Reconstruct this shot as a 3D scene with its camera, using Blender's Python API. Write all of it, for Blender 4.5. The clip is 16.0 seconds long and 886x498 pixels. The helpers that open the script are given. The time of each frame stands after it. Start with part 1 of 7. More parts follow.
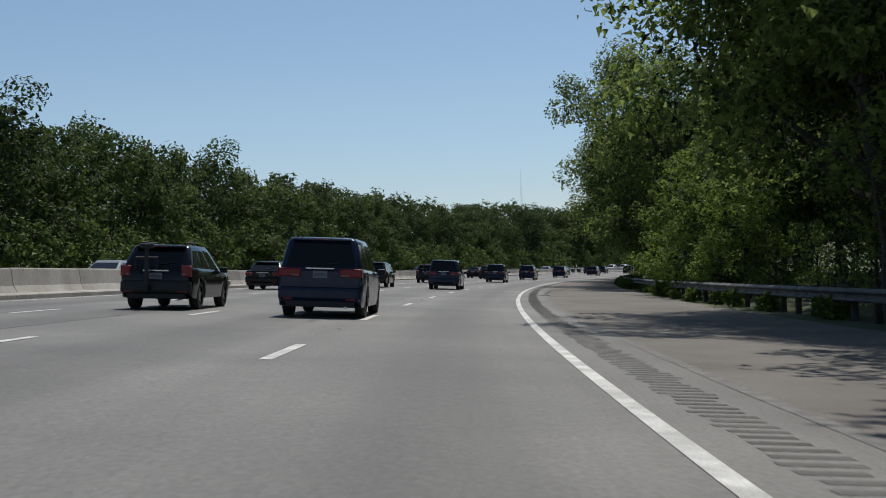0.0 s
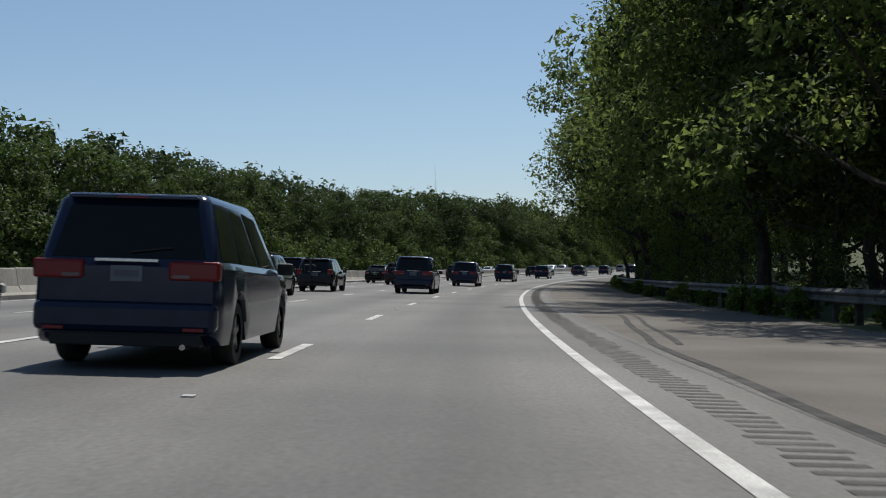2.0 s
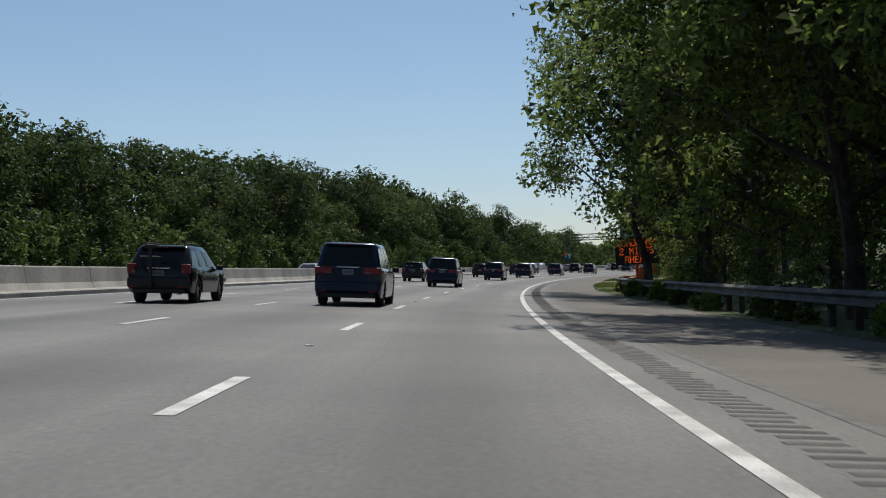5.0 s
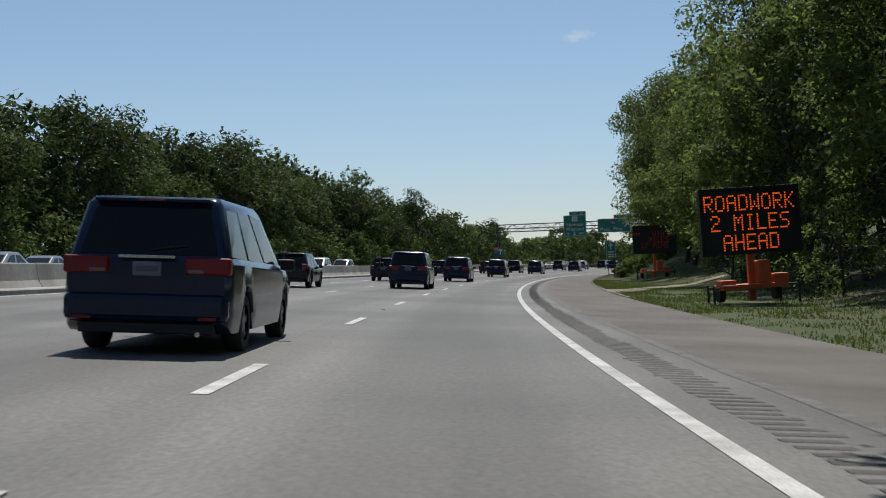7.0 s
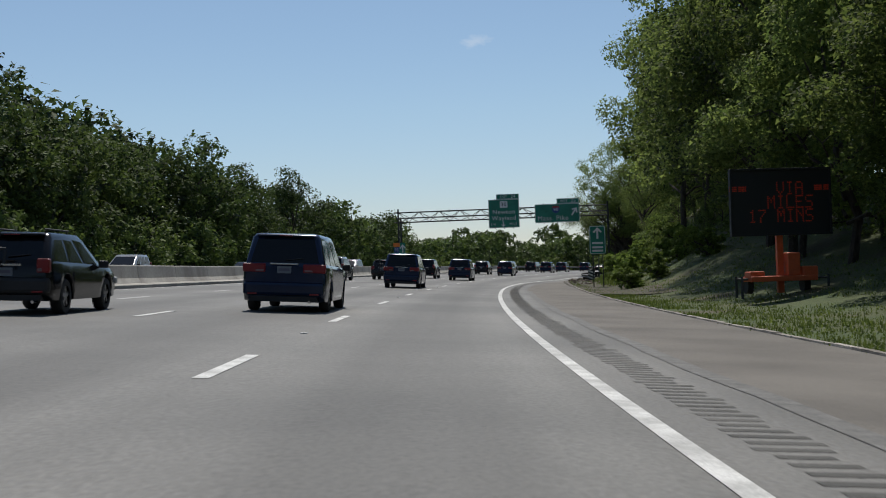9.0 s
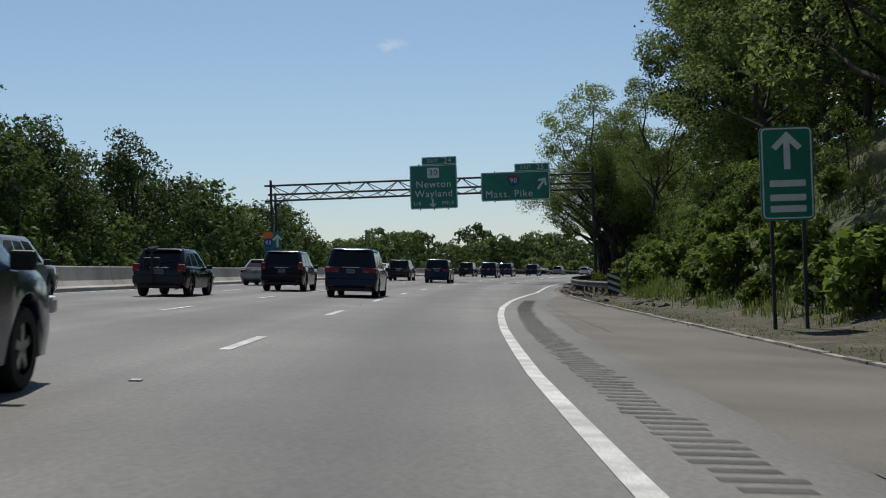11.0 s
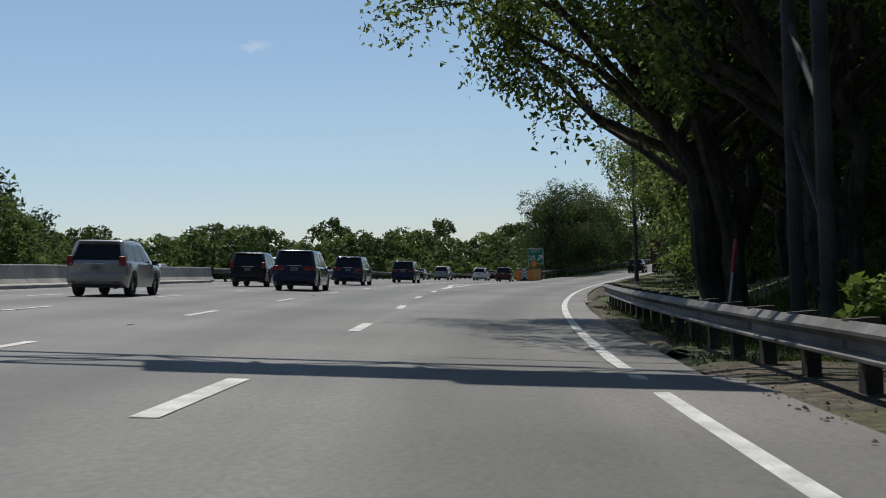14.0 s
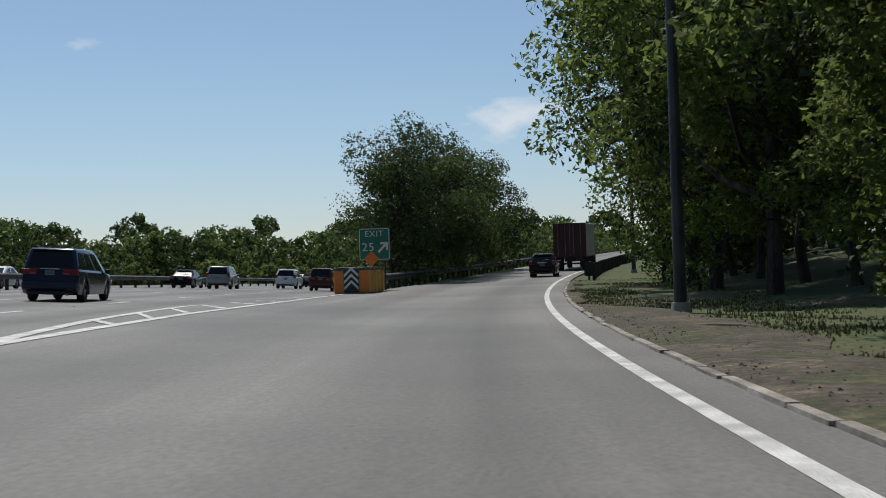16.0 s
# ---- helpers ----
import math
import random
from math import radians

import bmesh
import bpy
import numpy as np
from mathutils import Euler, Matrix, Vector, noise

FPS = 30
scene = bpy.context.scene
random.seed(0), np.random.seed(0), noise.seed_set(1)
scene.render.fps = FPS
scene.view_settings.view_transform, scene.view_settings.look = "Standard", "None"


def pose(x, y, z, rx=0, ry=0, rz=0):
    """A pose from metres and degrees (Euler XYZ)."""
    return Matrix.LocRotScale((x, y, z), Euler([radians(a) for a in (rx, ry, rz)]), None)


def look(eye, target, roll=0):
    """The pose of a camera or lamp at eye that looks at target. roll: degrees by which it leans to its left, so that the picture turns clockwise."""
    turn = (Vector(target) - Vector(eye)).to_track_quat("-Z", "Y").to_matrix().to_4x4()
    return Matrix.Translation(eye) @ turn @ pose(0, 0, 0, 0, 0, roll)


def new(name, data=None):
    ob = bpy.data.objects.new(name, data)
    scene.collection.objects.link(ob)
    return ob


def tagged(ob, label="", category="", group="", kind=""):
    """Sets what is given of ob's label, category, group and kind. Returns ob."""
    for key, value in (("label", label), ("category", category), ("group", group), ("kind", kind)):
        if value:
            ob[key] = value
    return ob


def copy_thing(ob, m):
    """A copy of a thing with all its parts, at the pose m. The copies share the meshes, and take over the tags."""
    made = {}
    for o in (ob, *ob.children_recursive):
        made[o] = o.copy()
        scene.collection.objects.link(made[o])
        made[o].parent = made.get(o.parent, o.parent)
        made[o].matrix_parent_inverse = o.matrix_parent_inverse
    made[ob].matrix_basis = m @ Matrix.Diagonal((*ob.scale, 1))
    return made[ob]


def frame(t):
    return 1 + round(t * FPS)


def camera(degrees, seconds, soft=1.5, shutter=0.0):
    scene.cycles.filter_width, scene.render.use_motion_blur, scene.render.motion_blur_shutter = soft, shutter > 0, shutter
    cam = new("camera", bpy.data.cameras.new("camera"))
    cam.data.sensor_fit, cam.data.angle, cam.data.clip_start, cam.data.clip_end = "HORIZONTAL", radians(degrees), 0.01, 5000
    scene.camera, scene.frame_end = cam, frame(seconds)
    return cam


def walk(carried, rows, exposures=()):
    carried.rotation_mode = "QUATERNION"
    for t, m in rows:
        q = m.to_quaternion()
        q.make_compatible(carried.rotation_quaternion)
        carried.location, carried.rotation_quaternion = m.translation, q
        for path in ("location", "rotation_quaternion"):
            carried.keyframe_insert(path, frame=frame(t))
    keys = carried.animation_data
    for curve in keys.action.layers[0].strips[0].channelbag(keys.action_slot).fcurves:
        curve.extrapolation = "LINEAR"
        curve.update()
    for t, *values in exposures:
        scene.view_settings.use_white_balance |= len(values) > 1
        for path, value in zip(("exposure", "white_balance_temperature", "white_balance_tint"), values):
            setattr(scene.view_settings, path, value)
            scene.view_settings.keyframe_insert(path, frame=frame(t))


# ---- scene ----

# ---------- the road's line ----------
# s runs along the line between the first and second lane, u to the right of it, in metres.
DS = 2.0
S0, S1 = -420.0, 3000.0


def bend(s):
    """Curvature of the motorway, turning right."""
    if s < 620:
        return 1 / 850
    return max(0.0, 1 / 850 * (1 - (s - 620) / 260))


TAB = []
_x, _y, _th = 0.0, 0.0, 0.0
_n = int((S1 - 0) / DS)
for _i in range(_n):
    TAB.append((_x, _y, _th))
    _tm = _th + bend(_i * DS) * DS / 2
    _x, _y = _x + math.sin(_tm) * DS, _y + math.cos(_tm) * DS
    _th += bend(_i * DS) * DS
BACK = []
_x, _y, _th = 0.0, 0.0, 0.0
for _i in range(int(-S0 / DS) + 1):
    BACK.append((_x, _y, _th))
    _tm = _th - 1 / 850 * DS / 2
    _x, _y = _x - math.sin(_tm) * DS, _y - math.cos(_tm) * DS
    _th -= 1 / 850 * DS


def axis(s):
    tab = TAB if s >= 0 else BACK
    f = min(abs(s) / DS, len(tab) - 1.001)
    i = int(f)
    a, b = tab[i], tab[i + 1]
    k = f - i
    return [a[j] + (b[j] - a[j]) * k for j in range(3)]


def lerp_tab(tab, v):
    if v <= tab[0][0]:
        return tab[0][1]
    for (a, fa), (b, fb) in zip(tab, tab[1:]):
        if v <= b:
            k = (v - a) / (b - a)
            return fa + (fb - fa) * k
    return tab[-1][1]


def smooth(k):
    k = min(1.0, max(0.0, k))
    return k * k * (3 - 2 * k)


BANK = 0.059


def along(s):
    """Height of the motorway along its line: a low crest, then down."""
    if s < 450:
        return 0.0
    d = s - 450
    return -d * d / 22000 if d < 130 else -0.768 - 0.0118 * (min(d, 500) - 130)


def bank(u):
    if u < -3.66:
        return BANK * 3.66 + 0.045 * (min(-u, 13) - 3.66) + 0.03 * max(0.0, min(-u, 40) - 13)
    if u > 6.5:
        t = min(u, 12.5) - 6.5
        return -BANK * (6.5 + t - t * t / 12)
    return -BANK * u


def xy(s, u):
    x, y, th = axis(s)
    return x + u * math.cos(th), y - u * math.sin(th), th


# ---------- the slip road: its own line from the point where it leaves ----------
def eye_u(s):
    """Where the car with the camera drives, across the road."""
    pts = PATH_U
    if s <= pts[0][0]:
        return pts[0][1]
    for i in range(len(pts) - 1):
        a, fa = pts[i]
        b, fb = pts[i + 1]
        if s <= b:
            ma = (fb - pts[i - 1][1]) / (b - pts[i - 1][0]) if i else 0.0
            mb = (pts[i + 2][1] - fa) / (pts[i + 2][0] - a) if i + 2 < len(pts) else (fb - fa) / (b - a)
            k = (s - a) / (b - a)
            h = b - a
            return ((2 * k**3 - 3 * k**2 + 1) * fa + (k**3 - 2 * k**2 + k) * h * ma
                    + (-2 * k**3 + 3 * k**2) * fb + (k**3 - k**2) * h * mb)
    return pts[-1][1] + (s - pts[-1][0]) * 0.085


PATH_U = [(0, 2.1), (45, 2.04), (75, 2.0), (106, 1.87), (121, 1.88), (211, 1.87), (256, 1.92), (271, 2.03), (342, 2.69), (357, 2.92), (371, 3.2), (386, 3.75), (401, 4.4), (415, 4.9), (430, 5.42), (444, 6.2)]
RAMP_S = 430.0
RAMP_U0 = eye_u(RAMP_S)
RAMP_TH = axis(RAMP_S)[2] + math.atan(0.0475)
RX, RY, _ = xy(RAMP_S, RAMP_U0)
RAMP_R = 500.0


def ramp(p, v):
    """Place p metres along the slip road, v to the right of the line driven on it."""
    if p < 0:
        th = RAMP_TH
        return RX + math.sin(th) * p + v * math.cos(th), RY + math.cos(th) * p - v * math.sin(th), th
    q = min(p, 420.0)
    th = RAMP_TH + q / RAMP_R
    cx, cy = RX + RAMP_R * math.cos(RAMP_TH), RY - RAMP_R * math.sin(RAMP_TH)
    x, y = cx - RAMP_R * math.cos(th), cy + RAMP_R * math.sin(th)
    x, y = x + math.sin(th) * (p - q), y + math.cos(th) * (p - q)
    return x + v * math.cos(th), y - v * math.sin(th), th


def ramp_rise(p):
    q = max(0.0, p - 62)
    return q * q / 7600 if q < 130 else 2.22 + 0.034 * (min(q, 190) - 130)


AX = np.array([r[:2] for r in TAB])
ATH = np.array([r[2] for r in TAB])


def su(x, y):
    """Along and across the motorway of a place (only ahead of the start)."""
    i = int(np.argmin((AX[:, 0] - x) ** 2 + (AX[:, 1] - y) ** 2))
    th = ATH[i]
    dx, dy = x - AX[i, 0], y - AX[i, 1]
    return i * DS + dx * math.sin(th) + dy * math.cos(th), dx * math.cos(th) - dy * math.sin(th)


def pv(x, y):
    """Along and across the slip road of a place."""
    cx, cy = RX + RAMP_R * math.cos(RAMP_TH), RY - RAMP_R * math.sin(RAMP_TH)
    dx, dy = x - cx, y - cy
    th = math.atan2(dy, -dx)
    return (th - RAMP_TH) * RAMP_R, RAMP_R - math.hypot(dx, dy)


def level(s, u, x, y):
    """Height of the paved surface, motorway and slip road in one."""
    z = along(s) + bank(u)
    if s > RAMP_S:
        p, v = pv(x, y)
        if p > 0:
            w = smooth((v + 10.5) / 5)
            z += w * (bank(u) + ramp_rise(p) - z)
    return z


def spot(s, u, h=0.0):
    """A place on the paved surface."""
    x, y, _ = xy(s, u)
    return Vector((x, y, level(s, u, x, y) + h))


def ramp_spot(p, v, h=0.0):
    x, y, _ = ramp(p, v)
    s, u = su(x, y)
    return Vector((x, y, level(s, u, x, y) + h))


# ---------- the camera ----------
cam = camera(39.2, 16.0, soft=1.0, shutter=0.07)
# seconds, metres along, turn to the left of the line driven, tilt up, lean (degrees)
EYE = [
    (0.0, -0.6, 0.09, 1.24, -1.8),
    (0.5, 14.9, 0.01, 1.14, -1.8),
    (1.0, 30.1, -0.01, 1.17, -1.8),
    (1.5, 45.2, -0.03, 1.21, -1.8),
    (2.0, 60.3, 0.09, 1.23, -1.8),
    (2.5, 75.4, 0.20, 1.26, -1.8),
    (3.0, 90.6, -0.03, 1.23, -1.8),
    (3.5, 105.8, -0.26, 1.20, -1.8),
    (4.0, 121.0, 0.00, 1.14, -1.8),
    (5.2, 157.4, -0.01, 1.15, -1.8),
    (6.5, 196.8, -0.03, 1.17, -1.8),
    (7.0, 211.0, -0.10, 1.00, -1.8),
    (7.5, 225.4, -0.16, 1.21, -1.8),
    (8.0, 240.5, -0.43, 1.17, -1.8),
    (8.5, 255.6, -0.71, 1.13, -1.8),
    (9.0, 270.5, -0.30, 1.02, -1.8),
    (10.2, 304.8, -0.30, 1.06, -1.8),
    (11.5, 342.0, -0.36, 1.20, -1.8),
    (12.0, 357.0, -0.20, 1.42, -1.8),
    (12.5, 371.5, 0.28, 1.46, -1.8),
    (13.0, 386.0, 1.15, 1.45, -1.8),
    (13.5, 400.6, 1.40, 1.25, -1.8),
    (14.0, 415.2, 0.80, 1.05, -1.8),
    (14.5, 429.7, -0.20, 1.05, -1.8),
    (15.0, 444.0, -0.20, 1.00, -1.8),
    (15.5, 458.3, -0.20, 1.00, -1.8),
    (16.0, 472.5, -0.20, 1.00, -1.8),
]


def eye_pose(s, turn, tilt, lean):
    if s < RAMP_S:
        u = eye_u(s)
        p = spot(s, u + 0.06, 1.0)
        th = axis(s)[2] + math.atan((eye_u(s + 1) - eye_u(s - 1)) / 2)
    else:
        p = ramp_spot(s - RAMP_S, 0.06, 1.0)
        th = ramp(s - RAMP_S, 0)[2]
    return pose(p.x, p.y, p.z, 90 + tilt, 0, turn - math.degrees(th)) @ pose(0, 0, 0, 0, 0, lean)


walk(cam, [(t, eye_pose(s, a, b, c)) for t, s, a, b, c in EYE])

# ---------- sky, sun ----------
SUN_TURN, SUN_HIGH = 16.0, 60.0
world = bpy.data.worlds.new("sky")
scene.world = world
world.use_nodes = True
wn, wl = world.node_tree.nodes, world.node_tree.links
sky = wn.new("ShaderNodeTexSky")
sky.sky_type, sky.sun_disc = "NISHITA", False
sky.sun_elevation, sky.sun_rotation = radians(SUN_HIGH), radians(SUN_TURN)
sky.air_density, sky.dust_density, sky.ozone_density = 1.0, 0.15, 2.0
tc = wn.new("ShaderNodeTexCoord")
sz = wn.new("ShaderNodeSeparateXYZ")
wl.new(tc.outputs["Generated"], sz.inputs[0])
tint = wn.new("ShaderNodeValToRGB")
stops = tint.color_ramp.elements
stops.new(0.13)
for el, (at_, c) in zip(stops, ((0.0, (0.75, 0.785, 0.95)), (0.13, (0.885, 0.915, 0.95)), (0.36, (1.0, 0.985, 0.94)))):
    el.position, el.color = at_, (*c, 1)
wl.new(sz.outputs[2], tint.inputs[0])
mul = wn.new("ShaderNodeMix")
mul.data_type, mul.blend_type = "RGBA", "MULTIPLY"
mul.inputs[0].default_value = 1.0
wl.new(sky.outputs[0], mul.inputs[6])
wl.new(tint.outputs[0], mul.inputs[7])


def wisp(colour, toward, reach, scale, most):
    """A small thin cloud round one direction of the sky, torn by noise."""
    nm = wn.new("ShaderNodeVectorMath")
    nm.operation = "NORMALIZE"
    wl.new(tc.outputs["Generated"], nm.inputs[0])
    df = wn.new("ShaderNodeVectorMath")
    df.operation = "SUBTRACT"
    df.inputs[1].default_value = toward
    wl.new(nm.outputs[0], df.inputs[0])
    st = wn.new("ShaderNodeVectorMath")
    st.operation = "MULTIPLY"
    st.inputs[1].default_value = (1.0, 1.0, 2.2)
    wl.new(df.outputs[0], st.inputs[0])
    ln = wn.new("ShaderNodeVectorMath")
    ln.operation = "LENGTH"
    wl.new(st.outputs[0], ln.inputs[0])
    near = wn.new("ShaderNodeMapRange")
    near.inputs[1].default_value, near.inputs[2].default_value = 0.0, reach
    near.inputs[3].default_value, near.inputs[4].default_value = 0.5, -0.35
    wl.new(ln.outputs["Value"], near.inputs[0])
    tx = wn.new("ShaderNodeTexNoise")
    tx.inputs["Scale"].default_value, tx.inputs["Detail"].default_value = scale, 7
    wl.new(st.outputs[0], tx.inputs["Vector"])
    ad = wn.new("ShaderNodeMath")
    wl.new(near.outputs[0], ad.inputs[0])
    wl.new(tx.outputs["Fac"], ad.inputs[1])
    k = wn.new("ShaderNodeMapRange")
    k.inputs[1].default_value, k.inputs[2].default_value, k.inputs[4].default_value = 0.55, 0.95, most
    wl.new(ad.outputs[0], k.inputs[0])
    mx = wn.new("ShaderNodeMix")
    mx.data_type = "RGBA"
    mx.inputs[7].default_value = (8.2, 8.5, 8.9, 1)
    wl.new(k.outputs[0], mx.inputs[0])
    wl.new(colour, mx.inputs[6])
    return mx.outputs[2]


_sky = wisp(mul.outputs[2], (0.64, 0.757, 0.123), 0.078, 40, 0.72)
_sky = wisp(_sky, (0.35, 0.919, 0.182), 0.022, 110, 0.26)
wl.new(_sky, wn["Background"].inputs[0])
wn["Background"].inputs[1].default_value = 0.112
sun = new("sun", bpy.data.lights.new("sun", "SUN"))
sun.data.energy, sun.data.angle, sun.data.color = 5.0, radians(0.6), (1.0, 0.95, 0.87)
_d = Vector((math.sin(radians(SUN_TURN)) * math.cos(radians(SUN_HIGH)), math.cos(radians(SUN_TURN)) * math.cos(radians(SUN_HIGH)), math.sin(radians(SUN_HIGH))))
sun.matrix_world = look(_d * 300, (0, 0, 0))
scene.view_settings.exposure = -0.3

# ---------- materials ----------
def shader(name, rough=0.8, metal=0.0):
    m = bpy.data.materials.new(name)
    m.use_nodes = True
    n, l = m.node_tree.nodes, m.node_tree.links
    b = n["Principled BSDF"]
    b.inputs["Roughness"].default_value, b.inputs["Metallic"].default_value = rough, metal
    return m, n, l, b


def ramp_node(n, stops):
    r = n.new("ShaderNodeValToRGB")
    e = r.color_ramp.elements
    while len(e) < len(stops):
        e.new(0.5)
    for el, (p, c) in zip(e, stops):
        el.position, el.color = p, (*c, 1)
    return r


def noisy(name, dark, light, scale, fine=0.0, rough=0.85, bump=0.0, bump_scale=None, metal=0.0, stretch=(1, 1, 1), lo=0.35, hi=0.65, per_object=0.0):
    """A two-scale noise between two colours, with fine grain and relief, in world metres."""
    m, n, l, b = shader(name, rough, metal)
    g = n.new("ShaderNodeNewGeometry")
    mp = n.new("ShaderNodeMapping")
    mp.inputs["Scale"].default_value = stretch
    l.new(g.outputs["Position"], mp.inputs[0])
    t1 = n.new("ShaderNodeTexNoise")
    t1.inputs["Scale"].default_value, t1.inputs["Detail"].default_value = scale, 6
    l.new(mp.outputs[0], t1.inputs["Vector"])
    r = ramp_node(n, [(lo, dark), (hi, light)])
    l.new(t1.outputs["Fac"], r.inputs[0])
    out = r.outputs[0]
    t2 = n.new("ShaderNodeTexNoise")
    t2.inputs["Scale"].default_value, t2.inputs["Detail"].default_value = bump_scale or scale * 20, 4
    l.new(mp.outputs[0], t2.inputs["Vector"])
    if fine:
        mx = n.new("ShaderNodeMix")
        mx.data_type, mx.blend_type = "RGBA", "MULTIPLY"
        mx.inputs[0].default_value = 1.0
        r2 = ramp_node(n, [(0.3, (1 - fine,) * 3), (0.7, (1 + fine,) * 3)])
        l.new(t2.outputs["Fac"], r2.inputs[0])
        l.new(out, mx.inputs[6])
        l.new(r2.outputs[0], mx.inputs[7])
        out = mx.outputs[2]
    if per_object:
        oi = n.new("ShaderNodeObjectInfo")
        hs = n.new("ShaderNodeHueSaturation")
        mr = n.new("ShaderNodeMapRange")
        mr.inputs[3].default_value, mr.inputs[4].default_value = 1 - per_object, 1 + per_object
        l.new(oi.outputs["Random"], mr.inputs[0])
        l.new(mr.outputs[0], hs.inputs["Value"])
        l.new(out, hs.inputs["Color"])
        out = hs.outputs[0]
    l.new(out, b.inputs["Base Color"])
    if bump:
        bp = n.new("ShaderNodeBump")
        bp.inputs["Strength"].default_value, bp.inputs["Distance"].default_value = bump, 0.02
        l.new(t2.outputs["Fac"], bp.inputs["Height"])
        l.new(bp.outputs[0], b.inputs["Normal"])
    return m


def plain(name, colour, rough=0.5, metal=0.0, coat=0.0):
    """A small factory-made surface, with slight unevenness of gloss."""
    m, n, l, b = shader(name, rough, metal)
    t = n.new("ShaderNodeTexNoise")
    t.inputs["Scale"].default_value = 6
    tc = n.new("ShaderNodeNewGeometry")
    l.new(tc.outputs["Position"], t.inputs["Vector"])
    r = ramp_node(n, [(0.3, tuple(c * 0.9 for c in colour)), (0.7, tuple(min(1, c * 1.08) for c in colour))])
    l.new(t.outputs["Fac"], r.inputs[0])
    l.new(r.outputs[0], b.inputs["Base Color"])
    mr = n.new("ShaderNodeMapRange")
    mr.inputs[3].default_value, mr.inputs[4].default_value = rough * 0.85, min(1, rough * 1.2)
    l.new(t.outputs["Fac"], mr.inputs[0])
    l.new(mr.outputs[0], b.inputs["Roughness"])
    b.inputs["Coat Weight"].default_value = coat
    b.inputs["Coat Roughness"].default_value = 0.05
    return m


def leafy(name, dark, light, through_light=0.45):
    """Leaves: two greens by leaf, some light coming through."""
    m, n, l, b = shader(name, 0.7)
    b.inputs["Specular IOR Level"].default_value = 0.25
    g = n.new("ShaderNodeNewGeometry")
    oi = n.new("ShaderNodeObjectInfo")
    r = ramp_node(n, [(0.0, dark), (0.75, light), (1.0, tuple(c * 1.35 for c in light))])
    l.new(g.outputs["Random Per Island"], r.inputs[0])
    hs = n.new("ShaderNodeHueSaturation")
    mr = n.new("ShaderNodeMapRange")
    mr.inputs[3].default_value, mr.inputs[4].default_value = 0.75, 1.3
    l.new(oi.outputs["Random"], mr.inputs[0])
    l.new(mr.outputs[0], hs.inputs["Value"])
    l.new(r.outputs[0], hs.inputs["Color"])
    l.new(hs.outputs[0], b.inputs["Base Color"])
    tr = n.new("ShaderNodeBsdfTranslucent")
    l.new(hs.outputs[0], tr.inputs[0])
    mix = n.new("ShaderNodeMixShader")
    mix.inputs[0].default_value = through_light
    l.new(b.outputs[0], mix.inputs[1])
    l.new(tr.outputs[0], mix.inputs[2])
    l.new(mix.outputs[0], n["Material Output"].inputs[0])
    return m


